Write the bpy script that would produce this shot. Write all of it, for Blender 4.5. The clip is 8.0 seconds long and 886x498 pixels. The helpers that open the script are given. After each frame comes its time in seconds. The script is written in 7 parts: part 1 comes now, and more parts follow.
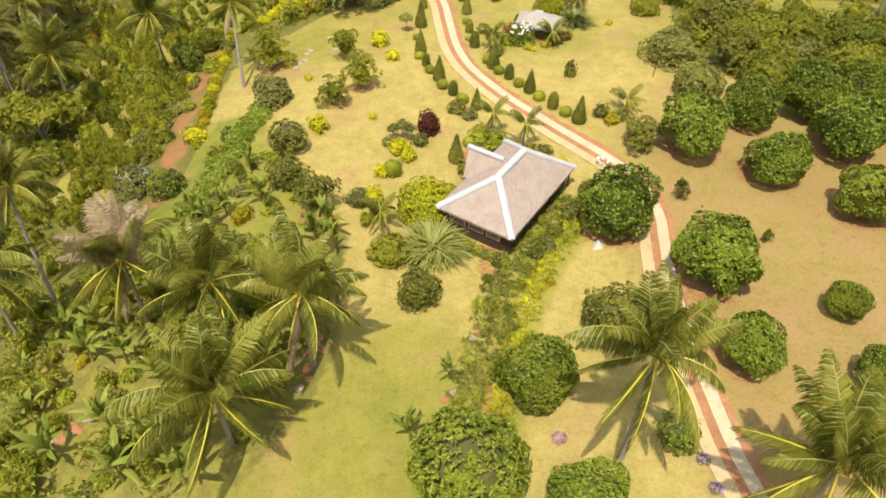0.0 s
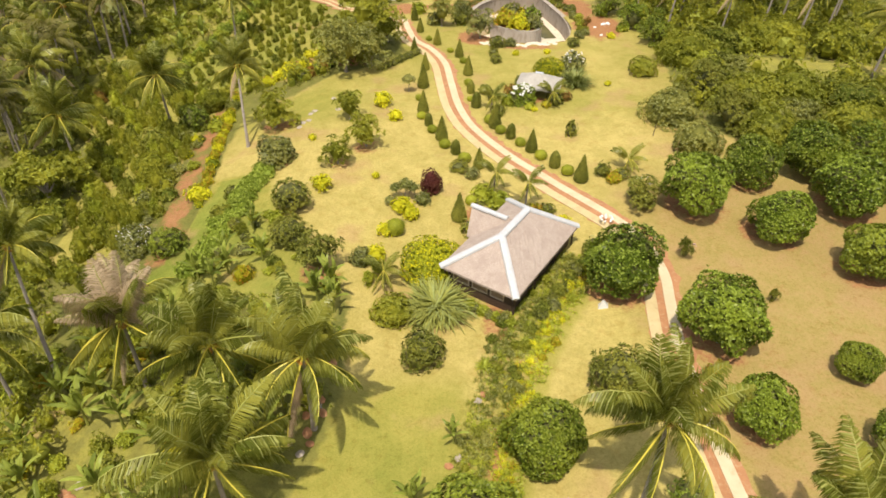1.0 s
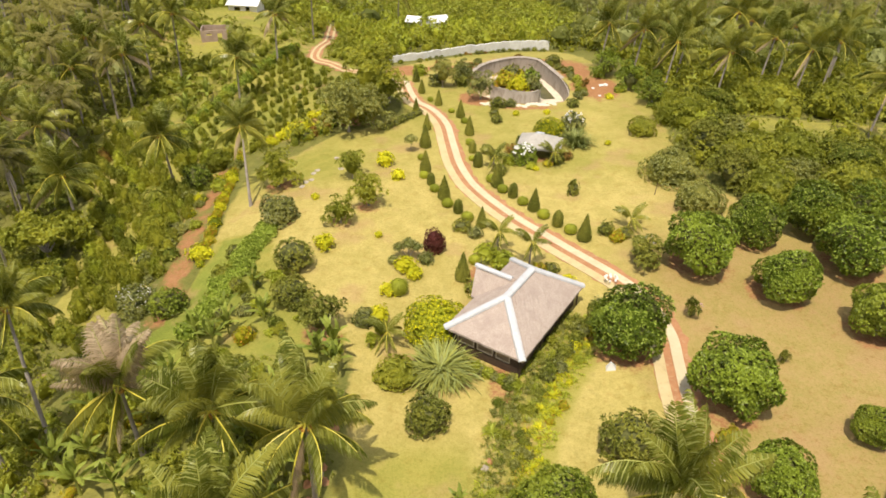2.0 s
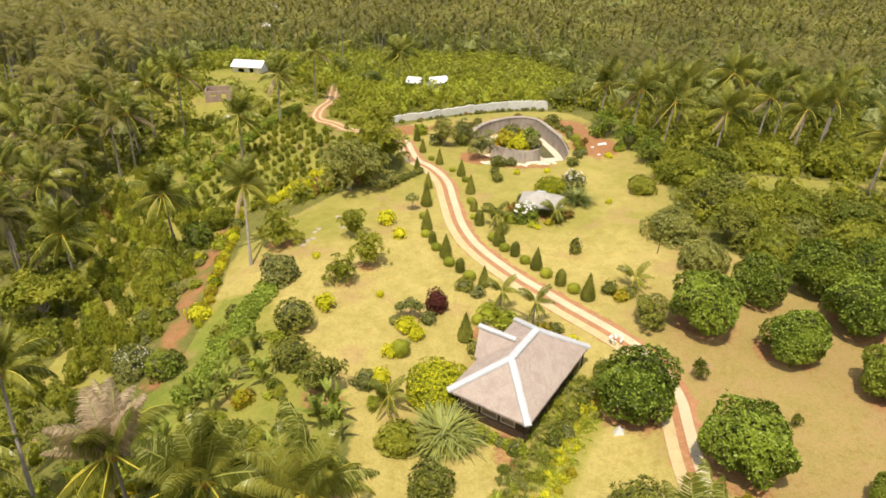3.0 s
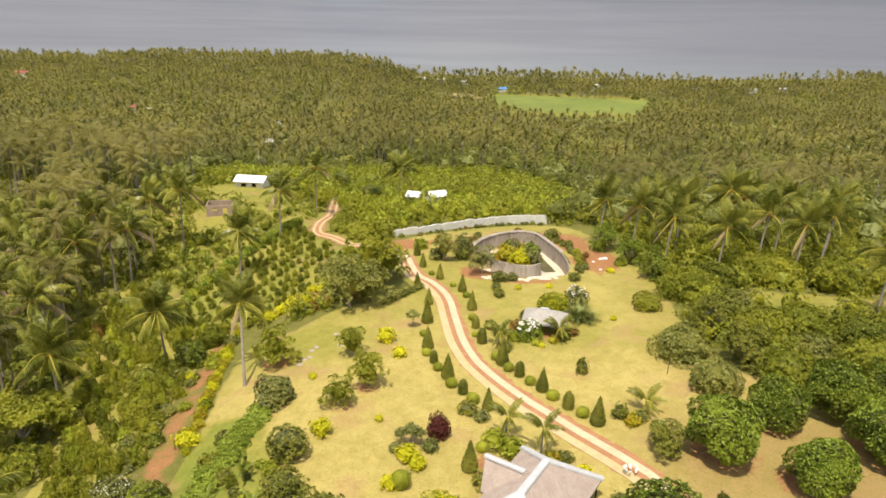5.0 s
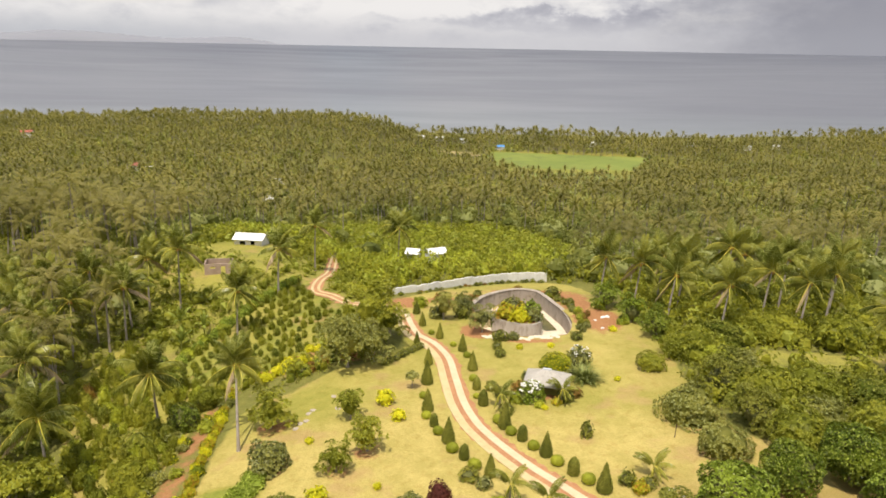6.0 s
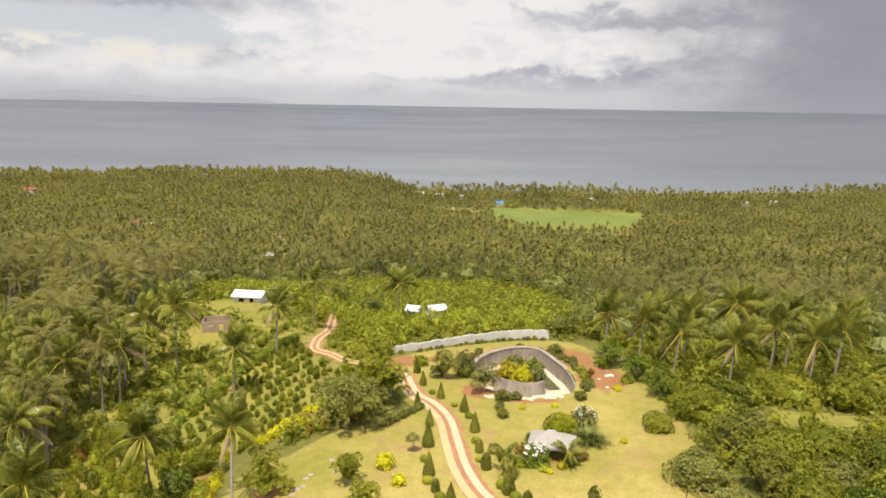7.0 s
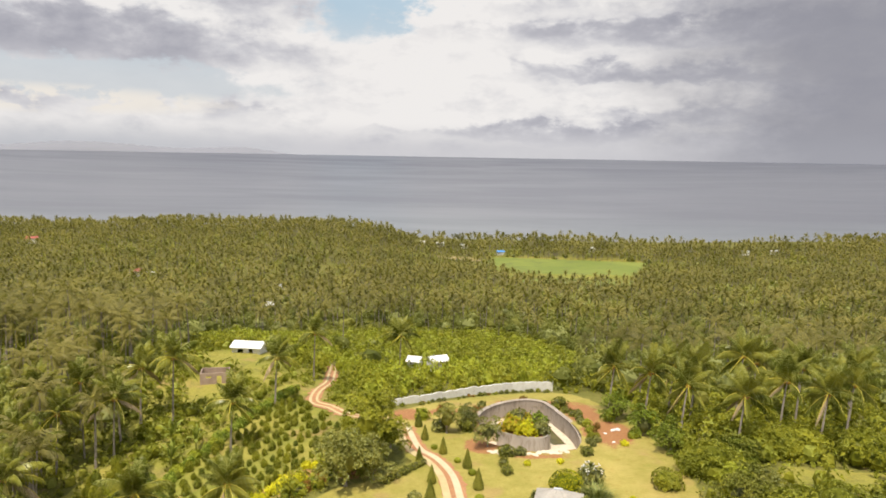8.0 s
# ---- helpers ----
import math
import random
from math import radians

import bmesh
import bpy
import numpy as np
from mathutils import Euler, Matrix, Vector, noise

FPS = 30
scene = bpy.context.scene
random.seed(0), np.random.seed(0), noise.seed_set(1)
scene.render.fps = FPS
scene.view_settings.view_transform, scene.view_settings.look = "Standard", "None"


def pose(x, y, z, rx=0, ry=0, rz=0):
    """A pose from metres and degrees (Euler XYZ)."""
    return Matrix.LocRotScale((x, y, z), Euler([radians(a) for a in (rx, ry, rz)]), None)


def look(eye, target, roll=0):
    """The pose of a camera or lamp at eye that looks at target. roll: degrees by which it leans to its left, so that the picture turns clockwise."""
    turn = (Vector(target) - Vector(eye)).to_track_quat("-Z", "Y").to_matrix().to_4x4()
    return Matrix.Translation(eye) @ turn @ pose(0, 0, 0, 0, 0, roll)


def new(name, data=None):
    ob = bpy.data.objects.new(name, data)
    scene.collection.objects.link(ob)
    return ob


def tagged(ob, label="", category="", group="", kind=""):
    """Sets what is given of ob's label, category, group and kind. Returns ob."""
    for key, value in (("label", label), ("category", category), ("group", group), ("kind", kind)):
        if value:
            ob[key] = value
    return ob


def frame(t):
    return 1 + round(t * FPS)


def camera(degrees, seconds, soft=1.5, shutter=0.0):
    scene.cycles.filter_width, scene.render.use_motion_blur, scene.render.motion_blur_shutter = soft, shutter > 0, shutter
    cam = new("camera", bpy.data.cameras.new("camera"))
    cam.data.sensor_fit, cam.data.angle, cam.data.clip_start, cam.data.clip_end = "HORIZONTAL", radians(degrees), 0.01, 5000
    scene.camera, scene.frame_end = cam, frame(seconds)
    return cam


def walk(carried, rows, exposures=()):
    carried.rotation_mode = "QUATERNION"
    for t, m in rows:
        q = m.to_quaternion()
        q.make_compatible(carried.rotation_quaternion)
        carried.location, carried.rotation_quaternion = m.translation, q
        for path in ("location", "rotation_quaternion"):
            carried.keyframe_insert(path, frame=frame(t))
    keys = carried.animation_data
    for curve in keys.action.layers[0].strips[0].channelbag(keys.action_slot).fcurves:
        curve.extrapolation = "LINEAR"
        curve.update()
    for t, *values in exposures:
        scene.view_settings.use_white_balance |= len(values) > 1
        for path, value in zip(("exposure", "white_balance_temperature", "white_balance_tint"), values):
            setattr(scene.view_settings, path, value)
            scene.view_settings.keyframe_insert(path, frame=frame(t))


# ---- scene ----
cam = camera(65.5, 8.0, soft=1.7)
PATH = [
    (0, (0.389, -0.011, 39.981), (0.383, 1.435, 38.6), 1.4),
    (0.5, (0.267, 0.267, 39.989), (0.258, 1.766, 38.665), 1.4),
    (1, (0.048, 0.588, 39.987), (0.039, 2.139, 38.724), 1.3),
    (1.5, (-0.246, 0.927, 39.997), (-0.253, 2.527, 38.797), 1.3),
    (3, (-0.822, 2.006, 39.992), (-0.83, 3.739, 38.993), 1.2),
    (3.5, (-0.987, 2.422, 40.015), (-0.993, 4.193, 39.085), 1.2),
    (4, (-1.148, 2.925, 40.032), (-1.153, 4.73, 39.172), 1.2),
    (4.5, (-1.303, 3.532, 40.077), (-1.309, 5.369, 39.288), 1.3),
    (6, (-1.523, 5.159, 40.196), (-1.53, 7.078, 39.634), 1.1),
    (6.5, (-1.645, 5.621, 40.21), (-1.653, 7.561, 39.725), 1.1),
    (7, (-1.73, 6.097, 40.231), (-1.739, 8.056, 39.825), 1.0),
    (7.5, (-1.819, 6.549, 40.252), (-1.83, 8.522, 39.924), 1.0),
    (8, (-1.961, 7.055, 40.292), (-1.975, 9.037, 40.026), 1.0),
]
walk(cam, [(t, look(eye, target, roll)) for t, eye, target, roll in PATH])

# ---- sun, sky and exposure ----
SUN_AZ, SUN_EL = radians(196), radians(69)          # where the sun stands: clockwise from +y, height
sun_way = Vector((math.sin(SUN_AZ) * math.cos(SUN_EL), math.cos(SUN_AZ) * math.cos(SUN_EL), math.sin(SUN_EL)))
sun = new("sun", bpy.data.lights.new("sun", "SUN"))
sun.data.energy, sun.data.angle, sun.data.color = 4.1, radians(0.6), (1.0, 0.905, 0.745)
sun.matrix_world = look(sun_way * 300, (0, 0, 0))
scene.view_settings.exposure = 0.12

world = bpy.data.worlds.new("sky")
scene.world = world
world.use_nodes = True


class Nodes:
    """A short way to write node trees."""

    def __init__(self, tree):
        self.tree = tree
        tree.nodes.clear()

    def add(self, kind):
        return self.tree.nodes.new(kind)

    def link(self, a, b):
        self.tree.links.new(a, b)

    def put(self, socket, value):
        if hasattr(value, "links"):
            self.link(value, socket)
        else:
            socket.default_value = value

    def math(self, op, a, b=0.0, c=0.0):
        node = self.add("ShaderNodeMath")
        node.operation = op
        for socket, value in zip(node.inputs, (a, b, c)):
            self.put(socket, value)
        return node.outputs[0]

    def step(self, value, low, high, to_low=0.0, to_high=1.0):
        node = self.add("ShaderNodeMapRange")
        node.interpolation_type = "SMOOTHSTEP"
        for socket, v in zip(node.inputs, (value, low, high, to_low, to_high)):
            self.put(socket, v)
        return node.outputs[0]

    def mix(self, fac, a, b, blend="MIX"):
        node = self.add("ShaderNodeMix")
        node.data_type, node.blend_type = "RGBA", blend
        self.put(node.inputs[0], fac)
        for socket, v in ((node.inputs[6], a), (node.inputs[7], b)):
            self.put(socket, v if hasattr(v, "links") else (*v, 1.0))
        return node.outputs[2]

    def noise(self, vector, scale, detail=4.0, rough=0.55, warp=0.0):
        node = self.add("ShaderNodeTexNoise")
        self.put(node.inputs["Vector"], vector)
        node.inputs["Scale"].default_value = scale
        node.inputs["Detail"].default_value = detail
        node.inputs["Roughness"].default_value = rough
        node.inputs["Distortion"].default_value = warp
        return node.outputs["Fac"]

    def xyz(self, x, y, z):
        node = self.add("ShaderNodeCombineXYZ")
        for socket, v in zip(node.inputs, (x, y, z)):
            self.put(socket, v)
        return node.outputs[0]


def blob(n, u, v, u0, v0, du, dv):
    """A soft oval patch of the sky round u0, v0: 1 in the middle, 0 outside."""
    a = n.math("DIVIDE", n.math("SUBTRACT", u, u0), du)
    b = n.math("DIVIDE", n.math("SUBTRACT", v, v0), dv)
    return n.step(n.math("ADD", n.math("MULTIPLY", a, a), n.math("MULTIPLY", b, b)), 1.0, 0.0)


def build_sky():
    n = Nodes(world.node_tree)
    clear = n.add("ShaderNodeTexSky")
    clear.sky_type, clear.sun_disc = "NISHITA", False
    clear.sun_elevation, clear.sun_rotation = SUN_EL, SUN_AZ
    clear.altitude, clear.dust_density = 100, 2.0
    place = n.add("ShaderNodeSeparateXYZ")
    n.link(n.add("ShaderNodeTexCoord").outputs["Generated"], place.inputs[0])
    x, y, z = place.outputs
    u, v = n.math("ARCTAN2", x, y), z
    # clouds, drawn out along the horizon, with ragged edges
    big = n.noise(n.xyz(n.math("MULTIPLY", u, 3.6), n.math("MULTIPLY", v, 9.0), 0.7), 1.9, 8.0, 0.55, 0.2)
    fine = n.noise(n.xyz(n.math("MULTIPLY", u, 9.0), n.math("MULTIPLY", v, 17.0), 3.1), 1.7, 9.0, 0.58, 0.1)
    side = n.noise(n.xyz(n.math("MULTIPLY", u, 7.0), n.math("MULTIPLY", v, 14.0), 8.4), 1.7, 8.0, 0.6)
    uw = n.math("ADD", u, n.math("MULTIPLY", n.math("SUBTRACT", side, 0.5), 0.26))
    vw = n.math("ADD", v, n.math("MULTIPLY", n.math("SUBTRACT", fine, 0.5), 0.07))
    level = n.math("ADD", n.math("MULTIPLY", n.math("SUBTRACT", n.math("ADD", n.math("MULTIPLY", big, 0.42), n.math("MULTIPLY", fine, 0.58)), 0.5), 2.0), 0.57)
    for u0, v0, du, dv, much in ((-0.42, 0.143, 0.3, 0.045, -0.25), (-0.62, 0.16, 0.2, 0.06, -0.1), (-0.3, 0.052, 0.11, 0.02, -0.22), (0.1, 0.036, 0.24, 0.016, -0.34), (0.3, 0.168, 0.4, 0.02, -0.3), (0.24, 0.118, 0.26, 0.02, -0.3),
                                 (-0.02, 0.12, 0.34, 0.13, 0.26), (-0.42, 0.205, 0.14, 0.035, 0.22), (0.27, 0.086, 0.16, 0.028, 0.3), (0.16, 0.235, 0.5, 0.035, 0.2), (-0.6, 0.2, 0.14, 0.06, 0.14), (-0.3, 0.03, 0.55, 0.04, 0.2)):
        level = n.math("ADD", level, n.math("MULTIPLY", blob(n, uw, vw, u0, v0, du, dv), much))
    cloud = n.add("ShaderNodeValToRGB")
    ramp = cloud.color_ramp
    ramp.elements[0].position, ramp.elements[0].color = 0.05, (0.43, 0.43, 0.49, 1)
    ramp.elements[1].position, ramp.elements[1].color = 0.82, (1.0, 0.97, 0.95, 1)
    for at, c in ((0.32, (0.56, 0.555, 0.605, 1)), (0.5, (0.73, 0.72, 0.75, 1)), (0.64, (0.88, 0.86, 0.86, 1))):
        ramp.elements.new(at).color = c
    n.put(cloud.inputs[0], level)
    # blue gaps
    gaps = n.math("ADD", blob(n, uw, vw, -0.12, 0.21, 0.11, 0.07), blob(n, uw, vw, -0.5, 0.092, 0.36, 0.032))
    gap = n.step(n.math("ADD", gaps, n.math("MULTIPLY", n.math("SUBTRACT", 0.5, side), 1.1)), 0.15, 0.85, 0.0, 0.9)
    seen = n.mix(gap, cloud.outputs[0], n.mix(n.step(v, 0.08, 0.22), (0.72, 0.755, 0.785), (0.5, 0.68, 0.82)))
    right = n.step(n.math("ADD", uw, n.math("MULTIPLY", n.math("SUBTRACT", big, 0.5), 0.2)), 0.15, 0.52)
    seen = n.mix(n.math("MULTIPLY", right, n.step(vw, 0.245, 0.185, 0.3, 0.92)), seen, (0.335, 0.335, 0.385))
    row = n.math("MULTIPLY", n.step(n.noise(n.xyz(n.math("MULTIPLY", u, 16.0), n.math("MULTIPLY", v, 30.0), 5.0), 1.5, 7.0, 0.55), 0.4, 0.52), blob(n, u, v, -0.54, 0.064, 0.3, 0.022))
    seen = n.mix(row, seen, (0.98, 0.92, 0.84))
    # haze towards the horizon
    hazy = n.mix(right, n.mix(n.step(u, -0.5, -0.1), (0.6, 0.61, 0.65), (0.7, 0.69, 0.72)), (0.42, 0.42, 0.465))
    seen = n.mix(n.step(v, 0.05, 0.008, 0.0, 0.9), seen, hazy)
    seen = n.mix(n.step(v, 0.0, -0.02), seen, (0.25, 0.25, 0.28))
    # towards the zenith the clouds break up over the clear sky
    blue = n.mix(1.0, clear.outputs[0], (0.18, 0.18, 0.18), "MULTIPLY")
    loose = n.noise(n.xyz(n.math("MULTIPLY", x, 2.0), n.math("MULTIPLY", y, 2.0), 0.2), 1.3, 6.0)
    high = n.mix(n.step(loose, 0.42, 0.6), blue, (1.0, 0.99, 0.98))
    sky = n.mix(n.step(v, 0.3, 0.55), seen, high)
    back = n.add("ShaderNodeBackground")
    n.link(sky, back.inputs[0])
    back.inputs[1].default_value = 0.8
    n.link(back.outputs[0], n.add("ShaderNodeOutputWorld").inputs[0])


build_sky()


# ---- materials ----
def material(name):
    mat = bpy.data.materials.new(name)
    mat.use_nodes = True
    n = Nodes(mat.node_tree)
    shader = n.add("ShaderNodeBsdfPrincipled")
    n.link(shader.outputs[0], n.add("ShaderNodeOutputMaterial").inputs[0])
    where = n.add("ShaderNodeTexCoord").outputs["Object"]
    return mat, n, shader, where


def bump(n, shader, height, strength, distance):
    node = n.add("ShaderNodeBump")
    node.inputs["Strength"].default_value = strength
    node.inputs["Distance"].default_value = distance
    n.link(height, node.inputs["Height"])
    n.link(node.outputs[0], shader.inputs["Normal"])


def leaf_material(name, dark, light, tip=None, gloss=0.45, through_light=0.25, patch=0.25, dry=None, lift=(2.0, 1.62, 1.25), speck=0.55):
    """Leaves: a tint per leaf, a slower drift over the plant and from plant to plant, some light shining through."""
    mat, n, shader, where = material(name)
    dark, light = [tuple(k * g for k, g in zip(c, lift)) for c in (dark, light)]
    tip = tip and tuple(min(0.8, k * (1.35 if lift[0] > 1 else 1)) for k in tip)
    geo = n.add("ShaderNodeNewGeometry")
    each = n.add("ShaderNodeObjectInfo").outputs["Random"]
    drift = n.noise(geo.outputs["Position"], patch, 3.0)
    fac = n.math("ADD", n.math("MULTIPLY", geo.outputs["Random Per Island"], speck), n.math("MULTIPLY", n.step(drift, 0.3, 0.7), 1 - speck))
    fac = n.math("ADD", fac, n.math("MULTIPLY", n.math("SUBTRACT", each, 0.5), 0.3))
    col = n.mix(n.step(fac, 0.15, 0.9), tuple(k * 0.8 for k in dark), tuple(k * 1.08 for k in light))
    if tip:
        col = n.mix(n.step(geo.outputs["Random Per Island"], 0.72, 0.86), col, tip)
    if dry:
        col = n.mix(n.math("MULTIPLY", n.step(n.noise(geo.outputs["Position"], 0.09, 2.0), 0.5, 0.72), 0.7), col, dry)
    n.link(col, shader.inputs["Base Color"])
    shader.inputs["Roughness"].default_value = gloss
    shader.inputs["Specular IOR Level"].default_value = 0.16
    glow = n.add("ShaderNodeBsdfTranslucent")
    n.link(n.mix(0.5, col, (0.3, 0.32, 0.03)), glow.inputs[0])
    both = n.add("ShaderNodeMixShader")
    both.inputs[0].default_value = through_light
    n.link(shader.outputs[0], both.inputs[1])
    n.link(glow.outputs[0], both.inputs[2])
    n.link(both.outputs[0], [k for k in n.tree.nodes if k.bl_idname == "ShaderNodeOutputMaterial"][0].inputs[0])
    return mat


def plain_material(name, a, b, scale, rough=0.85, relief=0.3, fine=40.0, depth=0.01, stretch=(1, 1, 1), metal=0.0, stain=None):
    """Two tones in patches, a fine grain, and relief."""
    mat, n, shader, where = material(name)
    mapping = n.add("ShaderNodeMapping")
    mapping.inputs["Scale"].default_value = stretch
    n.link(where, mapping.inputs[0])
    vec = mapping.outputs[0]
    slow, quick = n.noise(vec, scale, 5.0, 0.6), n.noise(vec, fine, 4.0, 0.65)
    each = n.add("ShaderNodeObjectInfo").outputs["Random"]
    fac = n.math("ADD", n.math("MULTIPLY", n.step(slow, 0.3, 0.7), 0.65), n.math("MULTIPLY", quick, 0.35))
    fac = n.math("ADD", fac, n.math("MULTIPLY", n.math("SUBTRACT", each, 0.5), 0.2))
    col = n.mix(fac, a, b)
    if stain:
        col = n.mix(n.math("MULTIPLY", n.step(n.noise(vec, scale * 2.7, 6.0, 0.7, 0.6), 0.5, 0.68), 0.75), col, stain)
    n.link(col, shader.inputs["Base Color"])
    shader.inputs["Roughness"].default_value = rough
    shader.inputs["Metallic"].default_value = metal
    bump(n, shader, n.math("ADD", n.math("MULTIPLY", slow, 0.3), quick), relief, depth)
    return mat


def ground_material():
    mat, n, shader, where = material("ground_cover")
    cover = n.add("ShaderNodeVertexColor")
    cover.layer_name = "cover"
    part = n.add("ShaderNodeSeparateColor")
    n.link(cover.outputs[0], part.inputs[0])
    lawn, green, soil = part.outputs
    worn = cover.outputs[1]
    big, mid = n.noise(where, 0.07, 5.0, 0.6, 0.1), n.noise(where, 0.5, 6.0, 0.68, 0.1)
    tiny, grain = n.noise(where, 3.2, 4.0, 0.7), n.noise(where, 17.0, 3.0, 0.7)
    mottle = n.math("ADD", n.math("MULTIPLY", mid, 0.5), n.math("ADD", n.math("MULTIPLY", big, 0.3), n.math("MULTIPLY", tiny, 0.2)))
    dry = n.mix(n.step(mottle, 0.4, 0.6), (0.54, 0.44, 0.158), (0.43, 0.36, 0.112))
    dry = n.mix(n.math("MULTIPLY", worn, n.step(mottle, 0.3, 0.6, 1.0, 0.55)), dry, n.mix(n.step(n.math("ADD", n.math("MULTIPLY", mid, 0.5), n.math("MULTIPLY", tiny, 0.5)), 0.42, 0.58), (0.37, 0.24, 0.112), (0.275, 0.195, 0.075)))
    dry = n.mix(n.step(n.noise(where, 1.6, 6.0, 0.75, 0.2), 0.5, 0.68, 0.0, 0.4), dry, (0.34, 0.3, 0.1))
    fresh = n.mix(n.step(mottle, 0.36, 0.64), (0.40, 0.355, 0.09), (0.29, 0.285, 0.06))
    greener = n.math("ADD", green, n.math("MULTIPLY", n.math("SUBTRACT", big, 0.5), 0.9))
    grass = n.mix(n.step(greener, 0.15, 0.85), dry, fresh)
    grass = n.mix(n.step(greener, 0.95, 1.35), grass, n.mix(n.step(mottle, 0.36, 0.64), (0.29, 0.31, 0.06), (0.19, 0.23, 0.04)))
    bare = n.math("MULTIPLY", n.step(n.noise(where, 0.16, 4.0, 0.55), 0.54, 0.68), 0.5)
    grass = n.mix(bare, grass, (0.44, 0.28, 0.15))
    wild = n.mix(n.step(mottle, 0.35, 0.65), (0.25, 0.235, 0.065), (0.13, 0.145, 0.034))
    wild = n.mix(n.step(mid, 0.58, 0.72), wild, (0.36, 0.25, 0.14))
    edge = n.math("ADD", lawn, n.math("MULTIPLY", n.math("SUBTRACT", mid, 0.5), 0.9))
    col = n.mix(n.step(edge, 0.38, 0.6), wild, grass)
    red = n.mix(n.step(tiny, 0.35, 0.65), (0.46, 0.235, 0.115), (0.35, 0.175, 0.085))
    reds = n.math("ADD", soil, n.math("ADD", n.math("MULTIPLY", n.math("SUBTRACT", tiny, 0.5), 0.8), n.math("MULTIPLY", n.math("SUBTRACT", mid, 0.5), 1.3)))
    col = n.mix(n.step(reds, 0.35, 0.75), col, red)
    tuft = n.noise(where, 6.5, 3.0, 0.65, 0.4)
    col = n.mix(n.step(grain, 0.3, 0.7, 0.0, 0.5), col, n.mix(1.0, col, (0.62, 0.6, 0.5), "MULTIPLY"))
    col = n.mix(n.step(tuft, 0.48, 0.66, 0.0, 0.5), col, n.mix(1.0, col, (0.66, 0.68, 0.5), "MULTIPLY"))
    col = n.mix(n.step(n.noise(where, 1.1, 5.0, 0.7, 0.5), 0.52, 0.66, 0.0, 0.5), col, n.mix(1.0, col, (0.8, 0.72, 0.6), "MULTIPLY"))
    col = n.mix(1.0, col, (1.03, 1.01, 0.97), "MULTIPLY")
    n.link(col, shader.inputs["Base Color"])
    shader.inputs["Roughness"].default_value = 0.95
    shader.inputs["Specular IOR Level"].default_value = 0.15
    bump(n, shader, n.math("ADD", grain, tiny), 0.5, 0.05)
    return mat


def water_material():
    mat, n, shader, where = material("sea_water")
    swell = n.add("ShaderNodeMapping")
    swell.inputs["Scale"].default_value = (0.35, 1.0, 1.0)
    n.link(where, swell.inputs[0])
    wide = n.noise(swell.outputs[0], 0.0035, 5.0, 0.6, 0.4)
    out = n.add("ShaderNodeSeparateXYZ")
    n.link(where, out.inputs[0])
    # base colour goes from paler near the shore to darker far out
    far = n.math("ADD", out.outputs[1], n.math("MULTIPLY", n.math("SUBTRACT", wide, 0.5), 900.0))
    far_tone = n.mix(n.step(far, 2200.0, 4300.0), n.mix(n.step(far, 950.0, 1700.0), (0.165, 0.182, 0.2), (0.13, 0.136, 0.16)), (0.07, 0.075, 0.1))
    n.link(n.mix(n.step(wide, 0.3, 0.75, 0.0, 0.15), far_tone, (0.15, 0.153, 0.18)), shader.inputs["Base Color"])
    n.link(n.step(wide, 0.3, 0.7, 0.3, 0.4), shader.inputs["Roughness"])
    shader.inputs["Specular IOR Level"].default_value = 0.5
    bump(n, shader, n.noise(swell.outputs[0], 0.12, 3.0, 0.6), 0.05, 0.6)
    return mat


def thatch_material():
    mat, n, shader, where = material("weathered_thatch")
    streak = n.add("ShaderNodeMapping")
    streak.inputs["Scale"].default_value = (3.0, 3.0, 3.0)
    n.link(where, streak.inputs[0])
    straw = n.noise(streak.outputs[0], 4.0, 6.0, 0.75, 0.3)
    worn = n.noise(where, 0.9, 5.0, 0.65, 0.4)
    knots = n.noise(where, 9.0, 4.0, 0.7)
    col = n.mix(n.step(straw, 0.3, 0.7), (0.35, 0.275, 0.228), (0.53, 0.437, 0.375))
    col = n.mix(n.step(worn, 0.42, 0.66, 0.0, 0.75), col, (0.36, 0.28, 0.235))
    col = n.mix(n.step(knots, 0.56, 0.7, 0.0, 0.6), col, (0.32, 0.245, 0.19))
    n.link(col, shader.inputs["Base Color"])
    shader.inputs["Roughness"].default_value = 0.95
    bump(n, shader, n.math("ADD", straw, n.math("MULTIPLY", knots, 0.7)), 0.4, 0.03)
    return mat


GROUND = ground_material()
SEA = water_material()
THATCH = thatch_material()
MANGO = leaf_material("mango_leaves", (0.05, 0.086, 0.01), (0.15, 0.21, 0.026), (0.26, 0.32, 0.05), 0.3, 0.24, lift=(1.85, 1.62, 1.25))
MANGO_YOUNG = leaf_material("bright_tree_leaves", (0.05, 0.09, 0.01), (0.145, 0.2, 0.025), (0.24, 0.28, 0.045), 0.34, 0.24)
GREY_LEAF = leaf_material("greyish_leaves", (0.075, 0.105, 0.025), (0.17, 0.2, 0.065), (0.24, 0.25, 0.11), 0.5, 0.2)
BUSH = leaf_material("olive_bush_leaves", (0.06, 0.085, 0.014), (0.15, 0.175, 0.032), (0.22, 0.23, 0.05), 0.5, 0.22)
WILD = leaf_material("undergrowth_leaves", (0.06, 0.095, 0.013), (0.17, 0.2, 0.032), (0.24, 0.25, 0.05), 0.5, 0.25, 0.12)
LIME = leaf_material("light_green_leaves", (0.16, 0.22, 0.022), (0.27, 0.34, 0.044), (0.37, 0.41, 0.07), 0.5, 0.36)
